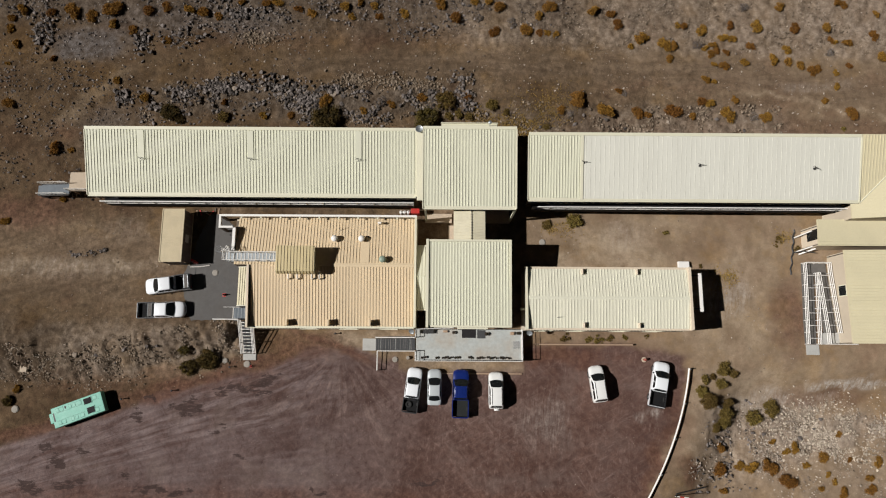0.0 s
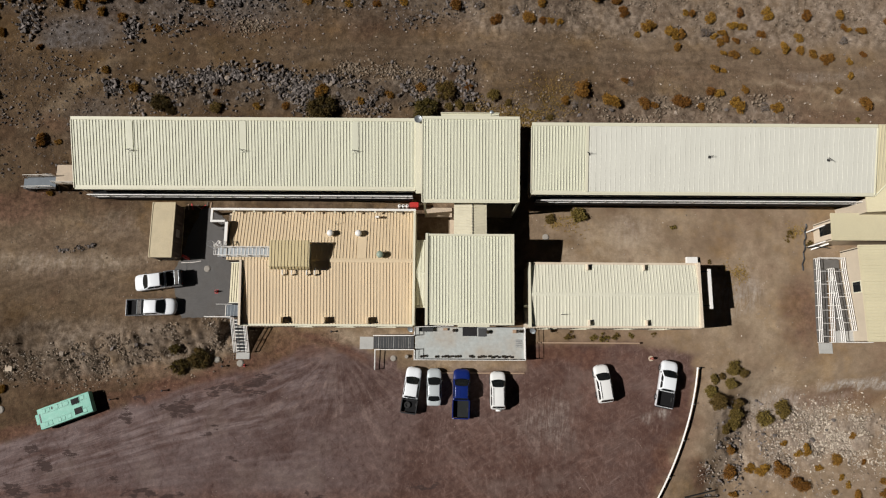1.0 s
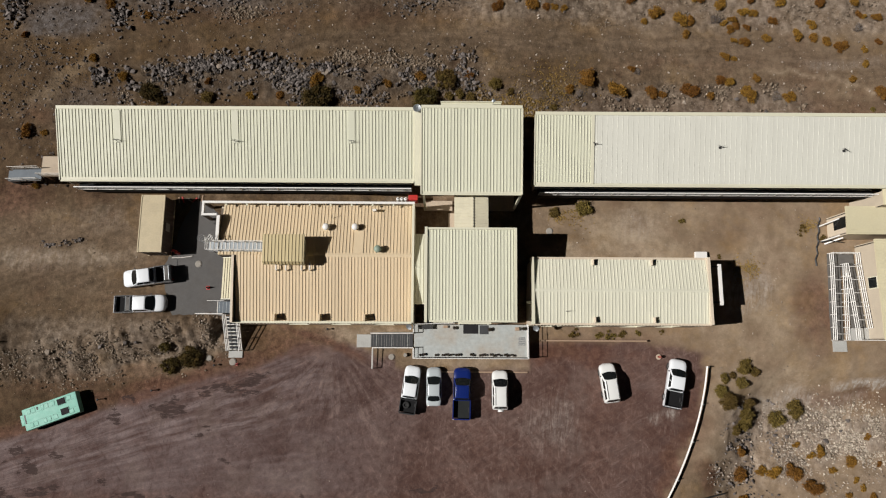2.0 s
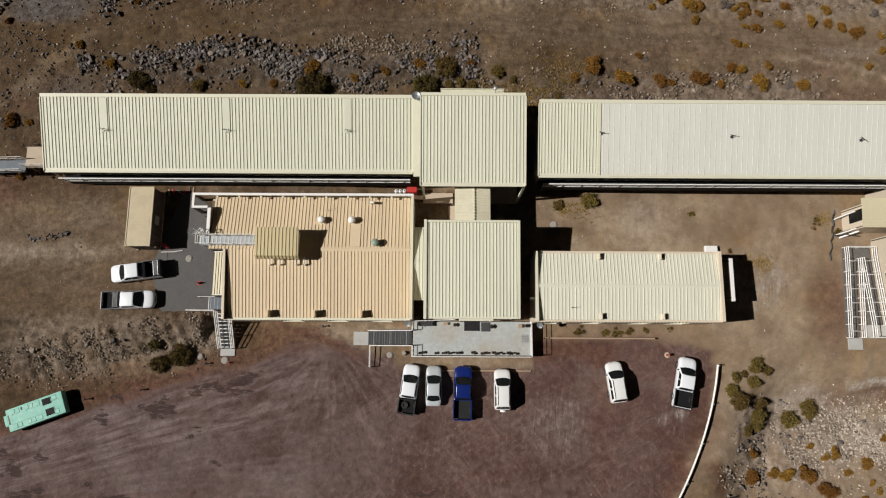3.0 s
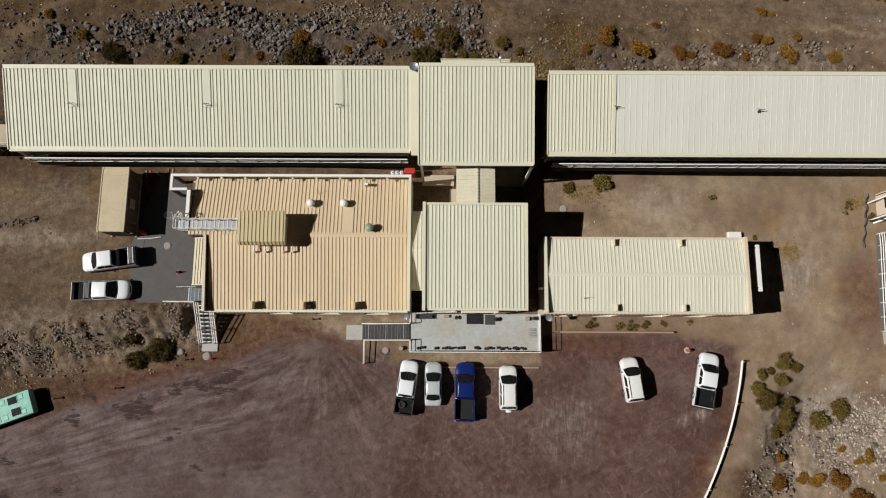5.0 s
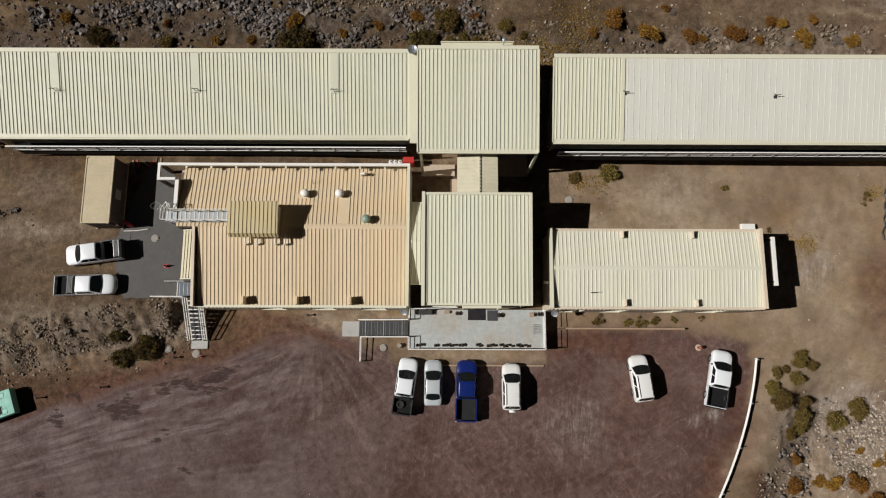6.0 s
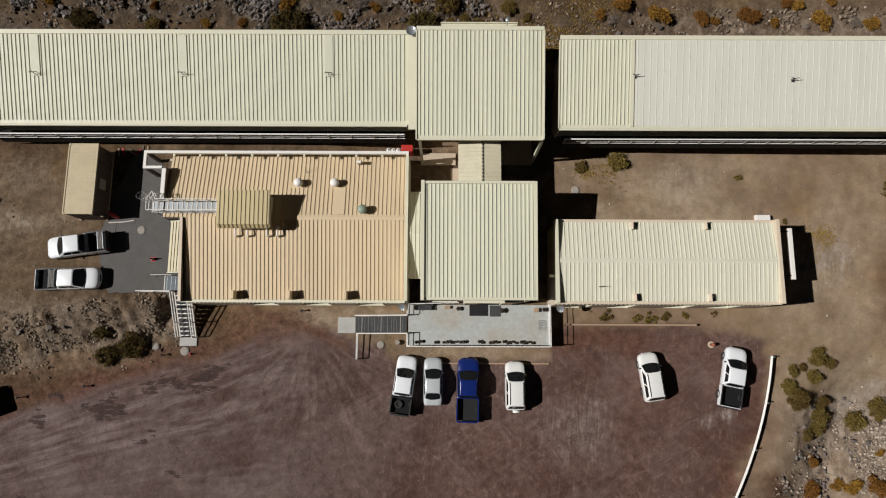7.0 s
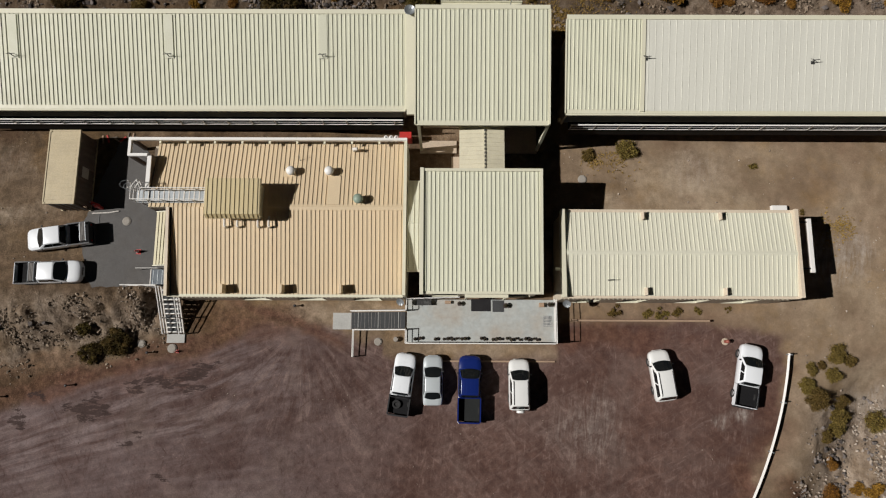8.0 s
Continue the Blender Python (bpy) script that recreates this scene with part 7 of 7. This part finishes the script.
ROWS = [
    (GREY, [(4.1, 41.7, 0.5), (7.9, 39.9, 0.61), (4, 40.2, 0.56), (-7.6, 29.8, 0.84)]),
    (DARK, [(-14, 27.7, 2.02), (-2.2, 27.9, 1.63)]),
    (OLIVE, [(0, 29.9, 1.34), (0.5, 28.3, 0.56), (1.7, 28.5, 0.68), (2.9, 28.2, 0.57), (5.6, 29.5, 0.79), (7.3, 28.8, 0.51), (12, 27.1, 0.51)]),
    (RUST, [(-15.9, 40.7, 0.61), (-11.9, 41.5, 0.61), (-10.2, 42, 0.55), (-8.4, 41.6, 0.5), (-7.9, 40.3, 0.5), (-4.8, 40.7, 0.56), (-0.5, 41.9, 0.69), (1.2, 40.3, 0.75), (3.5, 42.3, 0.55), (5.3, 42.4, 0.5), (6.5, 41.7, 0.69), (5.9, 38.5, 0.7), (9.6, 38.9, 0.75), (11.3, 38.7, 0.5), (12.3, 38.7, 0.45), (13.3, 38.6, 0.45), (12.6, 41.9, 0.78), (11.2, 40.8, 0.5), (-11.2, 40.3, 0.45), (-14, 29.8, 0.98), (-9.5, 28.8, 0.56), (-6.2, 29.5, 0.56), (-2.7, 30.2, 0.67), (2.6, 30.4, 0.61), (13.8, 29.2, 0.62)]),
    (GREY, [(14.8, 28.8, 0.62), (36.9, 28.6, 0.68)]),
    (OLIVE, [(47.5, 27.2, 0.34)]),
    (RUST, [(15.8, 30.3, 1.07), (45.3, 30.5, 0.51), (19.1, 28.9, 1.36), (23, 28.9, 0.85), (24.1, 28.7, 0.51), (27.1, 29.1, 1.08), (29.5, 28.7, 0.57), (30.6, 30.4, 0.68), (31.6, 30.2, 0.57), (33.6, 28.8, 1.02), (34.6, 30.6, 0.51), (38.2, 28.6, 0.8), (48.5, 29, 0.91)]),
    (GREY, [(30.4, 37.5, 0.62), (36.3, 42.2, 0.62), (46.4, 36.7, 0.57), (21.4, 31.2, 0.51)]),
    (RUST, [(18, 41.5, 0.78), (20, 41.2, 0.56), (20.8, 40, 0.68), (23.7, 38.2, 0.79), (22.4, 37.3, 0.4), (26.4, 37.5, 0.76), (27.7, 37.5, 0.62), (27, 35.8, 0.57), (31.1, 39.3, 0.68), (28.9, 40, 0.45), (28.2, 40, 0.4), (31.5, 37.1, 0.45), (32.3, 37.6, 0.57), (32, 36.4, 0.51), (32.8, 36.8, 0.45), (33.9, 36.7, 0.51), (32.4, 35, 0.51), (33.6, 34.9, 0.68), (36, 35.3, 0.62), (36.9, 37.4, 0.51), (37.8, 39.9, 0.73), (34.6, 40.1, 0.62), (33.8, 38.4, 0.73), (34.8, 38.4, 0.51), (40.6, 42.3, 0.56), (39.5, 35.8, 0.85), (41.3, 35.5, 0.62), (41.3, 37, 0.57), (42.7, 35, 0.62), (44, 34.3, 0.68), (44.8, 34.6, 0.57), (42.4, 39.7, 0.62), (46.2, 39.9, 0.56)]),
    (RUST, [(47.5, 43.1, 0.67), (48.4, 42.7, 0.51), (48.6, 38, 0.62), (46.7, 38.2, 0.51), (47.3, 38, 0.4), (51.9, 38.9, 0.62), (52.6, 36.2, 0.62), (48.6, 35, 0.45), (47, 34.1, 0.45), (46.9, 32.3, 0.51), (52.3, 41.6, 0.51), (31.2, 33.2, 0.68), (32.3, 32.9, 0.4), (20.7, 31.6, 0.62)]),
    (DARK, [(-32.3, 28.5, 1.18), (-31.1, 27.7, 0.71)]),
    (OLIVE, [(-26, 28, 0.85)]),
    (RUST, [(-50.3, 40.9, 0.83), (-51.7, 39.9, 0.5), (-51.9, 38.6, 0.5), (-47, 40.6, 0.56), (-44.5, 40.7, 0.97), (-42.2, 40.2, 0.7), (-39.7, 40.9, 1.05), (-35.4, 40.9, 0.67), (-33.3, 41.3, 0.61), (-30.5, 40.9, 0.69), (-28.8, 40.7, 0.69), (-27, 40.2, 0.56), (-24.2, 41.9, 0.55), (-21.4, 41.8, 0.55), (-20.1, 41.9, 0.61), (-39.6, 39.2, 0.56), (-37.3, 38.5, 0.61), (-33.1, 37.3, 0.5), (-50.9, 36.5, 0.61), (-46.3, 34.8, 0.5), (-51.7, 34.2, 0.42), (-38.6, 32.1, 0.56), (-51.2, 29.4, 0.78), (-25.8, 29.6, 0.56), (-35.1, 30, 0.7), (-21.3, 28.2, 0.56), (-18.1, 28.3, 0.56), (-45.4, 24.1, 0.96), (-17.6, 41.2, 0.56)]),
    (DARK, [(-27.2, -0.2, 1.45), (-29.8, 0.8, 0.72), (-29.3, -1.2, 1.12), (-49.7, -5, 0.74)]),
    (OLIVE, [(30.4, -2.2, 0.6), (31.3, -1.9, 0.42), (32.5, -0.9, 0.95), (33.9, -1.5, 0.66), (32.4, -2.7, 0.72), (29.9, -3.5, 0.8), (30.6, -4.7, 1.07), (33, -6.2, 0.97), (33.3, -5, 0.79), (32.7, -7.2, 0.79), (31.6, -7.7, 0.66), (38.9, -5.6, 1.17), (36.8, -6.7, 1.11)]),
    (RUST, [(-48.8, -3.7, 0.53), (38.9, -9.4, 0.55), (32.4, -10, 0.61), (41.4, -10, 0.8), (40.3, -10.5, 0.68), (34.7, -12.1, 0.68), (36.2, -12.3, 0.98), (38.3, -12.2, 1.05), (32.3, -12.6, 0.92), (40.1, -13.9, 1.11), (32.6, -14.9, 0.68), (44.7, -11.2, 0.74), (42.6, -12.1, 0.49), (47.7, -11.4, 0.43), (45, -13.1, 0.49), (45.8, -13.9, 0.43), (44.1, -14.7, 0.43), (46.7, -15, 0.86), (49.9, -13.5, 0.55), (49.9, -14.7, 0.68), (51.1, -11.7, 0.68), (46.8, -8.5, 0.49)]),
    (OLIVE, [(15.5, 16.2, 1.0), (12.2, 15.8, 0.7)]),
    (TUFT, [(40.0, 14.2, 0.5), (39.6, 13.5, 0.3), (42.1, 13.2, 0.45), (30.5, 11.0, 0.35), (31.6, 10.3, 0.25), (26.5, 15.0, 0.45), (14.3, 2.6, 0.6), (17, 2.3, 0.5), (18, 2.4, 0.6), (19.5, 2.5, 0.55), (18.6, 2.2, 0.4), (21.3, 2.6, 0.4), (23.9, 2.7, 0.33), (13.9, 2.3, 0.35)]),
    (RUST, [(-43.7, 23.9, 0.43), (-51.2, 15.5, 0.64), (-44.7, 18.2, 0.45)]),
]
rnd = random.Random(5)
first = {}
for kinds, rows in ROWS:
    for x, y, r in rows:
        r *= 1.18 if y > 36 else 1.0
        m = pose(x, y, soil(x, y) - 0.03, 0, 0, rnd.uniform(0, 360)) @ Matrix.Diagonal((r * rnd.uniform(1.04, 1.24), r * rnd.uniform(1.0, 1.2), r * rnd.uniform(0.9, 1.15), 1))
        k = rnd.choice(kinds)
        if k in first:
            copy_thing(k, m)
        else:
            first[k] = m
for k, m in first.items():
    k.matrix_basis = m


# ---- stones
def stone_mesh(seed, material):
    rnd = random.Random(seed)
    bm = bmesh.new()
    sx, sy, sz = rnd.uniform(0.8, 1.25), rnd.uniform(0.6, 0.95), rnd.uniform(0.5, 0.8)
    for _ in range(11):
        d = Vector((rnd.gauss(0, 1), rnd.gauss(0, 1), rnd.gauss(0, 1))).normalized() * rnd.uniform(0.85, 1.1)
        bm.verts.new((d.x * sx, d.y * sy, d.z * sz))
    hull = bmesh.ops.convex_hull(bm, input=bm.verts)
    bmesh.ops.delete(bm, geom=[g for g in hull["geom_interior"] if isinstance(g, bmesh.types.BMVert)], context="VERTS")
    bmesh.ops.triangulate(bm, faces=bm.faces)
    me = bpy.data.meshes.new("boulder")
    bm.to_mesh(me)
    bm.free()
    me.materials.append(material)
    return me


STONES = [stone_mesh(60 + k, GREYSTONE if k < 6 else TANSTONE) for k in range(9)]


def heap(name, label, material, n, where, size, seed, sink=0.25, power=4.0):
    """Stones too many to count, joined; where() gives a place or None."""
    rnd = random.Random(seed)
    src = []
    for me in STONES[:6]:
        src.append((np.array([v.co[:] for v in me.vertices]), np.array([p.vertices[:] for p in me.polygons])))
    vs, fs, k = [], [], 0
    while n > 0:
        p = where(rnd)
        if p is None:
            continue
        n -= 1
        co, tri = src[rnd.randrange(6)]
        s = size[0] + (size[1] - size[0]) * rnd.random() ** power
        m = np.array(Euler((rnd.uniform(-0.5, 0.5), rnd.uniform(-0.5, 0.5), rnd.uniform(0, 6.28))).to_matrix())
        q = (co * s) @ m.T + np.array([p[0], p[1], soil(*p) + s * sink])
        vs.append(q)
        fs.append(tri + k)
        k += len(co)
    v, f = np.concatenate(vs), np.concatenate(fs)
    me = bpy.data.meshes.new(name)
    me.from_pydata(v.tolist(), [], f.tolist())
    me.materials.append(material)
    tagged(new(name, me), label, "stones", kind="stuff")


def clump(rnd, x0, x1, y0, y1, freq, level, shift=0.0):
    x, y = rnd.uniform(x0, x1), rnd.uniform(y0, y1)
    return (x, y) if noise.noise(Vector((x * freq, y * freq, 7.0 + shift))) + rnd.uniform(-0.25, 0.25) > level else None


def north_bank(r):
    x = r.uniform(-36, 5)
    y = 30.0 + 0.9 * math.sin(x * 0.23 + 1) + r.gauss(0, 1.15)
    n = noise.noise(Vector((x * 0.28, y * 0.28, 7.0))) + 0.6 * noise.noise(Vector((x * 0.9, y * 0.9, 4.0)))
    if n + r.uniform(-0.2, 0.2) > 0.12 and y > 27:
        return x, y


def dark_heap(r):
    cx, cy, a, b = r.choice([(-48.0, 37.9, 1.3, 1.7), (-36.0, 36.9, 0.8, 1.3), (-30.6, 30.7, 1.6, 0.7), (-26.8, 31.3, 1.8, 0.8), (-23.6, 31.6, 2.2, 1.1), (-21.3, 31.9, 2.4, 1.1), (-18.2, 31.5, 2.2, 0.9), (-16.1, 30.0, 1.2, 0.8), (-13.4, 31.1, 2.2, 0.7), (-37.7, 30.0, 0.9, 0.9), (-31.5, 37.8, 3.2, 1.3), (-24.5, 40.6, 2.6, 0.7)])
    return r.gauss(cx, a * 0.6), r.gauss(cy, b * 0.6)


def north_row(r):
    return clump(r, 0, 42, 25.8, 30.0, 0.4, 0.1)


def north_top(r):
    p = clump(r, -56, 56, 36.5, 52, 0.22, -0.22)
    if p and p[1] > 40.5 - 0.045 * (p[0] + 50) + 1.2 * math.sin(p[0] * 0.3):
        return p


def west_half(r, west):
    p = north_top(r)
    if p and (p[0] + 6 * r.gauss(0, 1) < 8) == west:
        return p


def west_bank(r):
    x = r.uniform(-54, -23)
    foot = 2.2 - 3.0 * float(ease(-x, 23, 44))
    y = foot + r.gauss(0, 1.35)
    if y < foot + 2.3 and noise.noise(Vector((x * 0.35, y * 0.35, 3))) + r.uniform(-0.3, 0.3) > -0.05:
        return x, y


def south_east(r):
    p = clump(r, 28, 56, -22, -3.6, 0.3, 0.0)
    if p and p[1] > -4.8 - 0.10 * (p[0] - 34) + 1.3 * noise.noise(Vector((p[0] * 0.4, 3.0, 8.0))) + r.gauss(0, 0.35):
        return None
    if p and r.random() > 0.85 * float(ease(-p[0], -37.5, -34.0)) and r.random() > 0.75 * float(ease(-p[1] + 0.25 * (p[0] - 44), 9.5, 12.5)):
        return p if p[0] - float(wall_line(min(p[1], -0.9))) > 3.6 + 2.2 * noise.noise(Vector((p[1] * 0.45, 1.0, 2.0))) + r.gauss(0, 0.35) else None


def anywhere(r):
    p = clump(r, -56, 56, 25.5, 50, 0.15, -0.3)
    return p


def yards(r):
    x, y = r.uniform(-56, 48), r.uniform(-6, 25)
    if (x < -33 or 28 < x < 41 or (9.5 < x < 42 and 11.5 < y < 16)) and not (-48 < x < -36 and -9 < y < -2) and noise.noise(Vector((x * 0.2, y * 0.2, 5))) > -0.1:
        return x, y


def west_slope(r):
    return clump(r, -56, -40, 18, 34, 0.3, -0.1)


def lot_pebbles(r):
    x, y = r.uniform(-50, 22), r.uniform(-20, -1.5)
    return (x, y) if y < float(lot_edge(x)) - 0.3 and noise.noise(Vector((x * 0.3, y * 0.3, 2))) > 0.25 else None


heap("bank_stones", "tumbled grey stones on the bank behind the wing", GREYSTONE, 3200, north_bank, (0.045, 0.34), 1, sink=0.42)
heap("bank_stones", "small brown rubble on the bank behind the wing", BROWNSTONE, 4200, north_bank, (0.035, 0.22), 41)
heap("bank_stones", "dark heaps of broken grey stones", GREYSTONE, 1900, dark_heap, (0.06, 0.38), 11, sink=0.5, power=3.4)
def fine_scree(r):
    cx, cy, a, b = r.choice([(-6.2, 32.2, 2.4, 0.9), (-2.6, 31.6, 2.0, 0.9), (-10.7, 32.4, 1.8, 0.8), (-22.3, 37.6, 2.6, 0.9)])
    return r.gauss(cx, a * 0.6), r.gauss(cy, b * 0.6)


heap("bank_stones", "fine brown scree on the bank behind the hall", BROWNSTONE, 2400, fine_scree, (0.035, 0.22), 71, sink=0.4)
heap("edge_stones", "brown and grey stones among the shrubs behind the wing", BROWNSTONE, 2600, north_row, (0.035, 0.26), 2)
heap("slope_stones", "loose grey stones on the upper slope", GREYSTONE, 9000, lambda r: west_half(r, True), (0.035, 0.26), 3)
heap("slope_stones", "small brown gravel on the upper slope", BROWNSTONE, 15000, lambda r: west_half(r, False), (0.03, 0.15), 33)
heap("bank_stones", "brown rubble on the bank below the yard", BROWNSTONE, 6800, west_bank, (0.028, 0.20), 4)
heap("bank_stones", "small tan rubble on the bank below the yard", TANSTONE, 3200, west_bank, (0.025, 0.13), 44)
heap("slope_stones", "pale rubble on the slope below the car park", TANSTONE, 9000, south_east, (0.03, 0.18), 5)
def rail_side(r):
    p = clump(r, 29, 37, -15, -4.5, 0.5, 0.0)
    if p and p[0] - float(wall_line(p[1])) > 3.9 + r.gauss(0, 0.5) + 0.12 * (p[1] + 9):
        return p


def pale_field(r):
    x, y = r.gauss(46.0, 4.2), r.gauss(-8.6, 2.0)
    return (x, y) if noise.noise(Vector((x * 0.5, y * 0.5, 2.5))) + r.uniform(-0.3, 0.3) > -0.1 and x < 58 else None


heap("slope_stones", "dense whitish rubble on the slope below the car park", PALESTONE, 4800, pale_field, (0.035, 0.19), 61, power=3.6)
heap("slope_stones", "dark grey stones at the foot of the car park edge", GREYSTONE, 560, rail_side, (0.04, 0.28), 51)
heap("slope_stones", "scattered small stones on the northern soil", TANSTONE, 4200, anywhere, (0.03, 0.17), 6)
heap("yard_pebbles", "scattered pebbles on the yard soil", TANSTONE, 900, yards, (0.03, 0.12), 7)
def north_west(r):
    p = clump(r, -56, -14, 25.8, 52, 0.2, -0.25, 3.0)
    if p and 32.5 < p[1] < 37.5 and p[0] > -42 and r.random() < 0.75:
        return None
    if p and not (p[0] > -45.4 and p[1] < 26.4):
        return p


heap("slope_stones", "grey rubble strewn over the dark slope", GREYSTONE, 6500, north_west, (0.03, 0.20), 31)
heap("slope_stones", "scattered grey stones beside the dormitory gable", GREYSTONE, 1300, west_slope, (0.04, 0.22), 8)
def stone_row(r):
    u = r.random()
    return -43.6 + 4.6 * u + r.gauss(0, 0.12), 11.9 - 0.25 * math.sin(5 * u) + r.gauss(0, 0.16)


heap("stone_row", "line of small stones on the dirt track", GREYSTONE, 130, stone_row, (0.05, 0.24), 21)
heap("lot_pebbles", "small pebbles on the rolled dirt", TANSTONE, 260, lot_pebbles, (0.025, 0.07), 9)


def boulders(label, me_from, spots):
    for i, (x, y, r) in enumerate(spots):
        ob = new("boulder", STONES[(i + me_from) % 9])
        ob.matrix_basis = pose(x, y, soil(x, y) + r * 0.2, 0, 0, 47 * i) @ Matrix.Diagonal((r, r, r, 1))
        tagged(ob, label, "boulder", "boulders")


rnd = random.Random(12)
boulders("grey angular boulder in the stone bank", 0, [(-34 + 1.25 * k + rnd.uniform(-0.8, 0.8), 30.0 + rnd.uniform(-1.0, 1.4), rnd.uniform(0.25, 0.48)) for k in range(26)])
boulders("grey angular boulder among the shrubs", 1, [(12 + 2.6 * k + rnd.uniform(-1, 1), 27.6 + rnd.uniform(-1.2, 1.2), rnd.uniform(0.2, 0.38)) for k in range(11)])
boulders("pale boulder on the slope below the car park", 5, [(33 + 1.3 * k + rnd.uniform(-0.6, 0.6), -9.5 + rnd.uniform(-4.5, 3.5), rnd.uniform(0.2, 0.4)) for k in range(10)])
boulders("tan boulder at the foot of the bank", 6, [(-46 + 2.0 * k + rnd.uniform(-0.8, 0.8), 1.2 - 1.6 * (k < 5) + rnd.uniform(-0.8, 0.8), rnd.uniform(0.2, 0.38)) for k in range(12)])


# ---- dry grass between shrubs
def grass(name, label, n, spots, seed):
    rnd = random.Random(seed)
    v, f = [], []
    for _ in range(n):
        cx, cy, r = rnd.choice(spots)
        x, y = rnd.gauss(cx, r * 0.5), rnd.gauss(cy, r * 0.4)
        z = soil(x, y)
        for _ in range(5):
            a = rnd.uniform(0, 6.28)
            dx, dy, h = 0.12 * math.cos(a), 0.12 * math.sin(a), rnd.uniform(0.08, 0.22)
            k = len(v)
            v += [(x - dy * 0.2, y + dx * 0.2, z), (x + dy * 0.2, y - dx * 0.2, z), (x + dx, y + dy, z + h)]
            f.append((k, k + 1, k + 2))
    me = bpy.data.meshes.new(name)
    me.from_pydata(v, [], f)
    me.materials.append(GRASSLEAF)
    tagged(new(name, me), label, "grass", kind="stuff")


grass("dry_grass", "tufts of straw-yellow grass behind the hall", 2600, [(10, 28.2, 3.0), (7, 27.0, 2.0), (13, 29.5, 3.0), (4, 27.5, 2.5), (9, 26.6, 2.0)], 3)
grass("dry_grass", "tufts of straw-yellow grass on the yard", 700, [(32.6, 9.4, 1.6), (34.0, 9.8, 1.2), (14.6, 15.4, 1.6), (40.6, 14.6, 1.0), (12.8, 15.3, 1.0)], 4)

# ---- roof sheets, piece by piece
sheets(west_roof, -39.37, -3.2, WS[0] + 0.3, WS[1] + 0.3 * sl, WN[0] - 0.25, WN[1] - 0.25 * sl, CREAM)
sheets(east_roof, 9.36, 15.0, ES[0] + 0.3, ES[1] + 0.3 * se, EN[0] - 0.25, EN[1] - 0.25 * se, CREAM)
sheets(east_roof, 15.3, 45.8, ES[0] + 0.2, ES[1] + 0.2 * se, EN[0] - 0.25, EN[1] - 0.25 * se, IVORY, step=0.53, rise=0.017, crest=0.05, per=1)
sheets(hall_roof, -2.2, 7.75, 16.4, 7.40 + 0.2 * hs, 24.59, 7.40 + 8.39 * hs, CREAM)
sheets(din_roof, -1.6, 7.13, *DS, *DN, CREAM)
sheets(link_roof, -3.0, -1.95, 5.5, 3.75, 9.05, 4.45, CREAM)
sheets(link_roof, -3.0, -1.95, 9.05, 4.45, 12.55, 3.75, CREAM)
xsheets(pr, 12.92, 18.1, 1.08, 5.95, 3.0, 6.2, LINEN, rise=0.03)
xsheets(pr, 12.92, 18.1, 3.0, 6.2, 4.56, 6.0, LINEN, rise=0.03)
sheets(ann_roof, -21.58, -3.32, *AE, *AR, APRICOT, step=0.345)
sheets(ann_roof, -23.38, -3.32, *AR, *AN, APRICOT, step=0.345)
sheets(pent_roof, -18.22, -14.08, 9.36, 6.36, 12.1, 6.5, PENTSHEET, step=0.37)
sheets(valance, -18.22, -14.08, 9.10, 5.97, 9.357, 6.36, PENTSHEET, step=0.37)
sheets(ea_roof, 9.3, 27.18, *EE, *ER, BUFF, step=0.36, rise=0.045)
sheets(ea_roof, 9.3, 27.18, *ER, *EW, BUFF, step=0.36, rise=0.045)
xsheets(lowr, 12.9, 15.88, 42.45, 4.01, 60.0, 4.01, STRAW, rise=0.05)
xsheets(bigr, 1.95, 12.35, 44.95, 4.4, 60.0, 5.6, STRAW, rise=0.05)
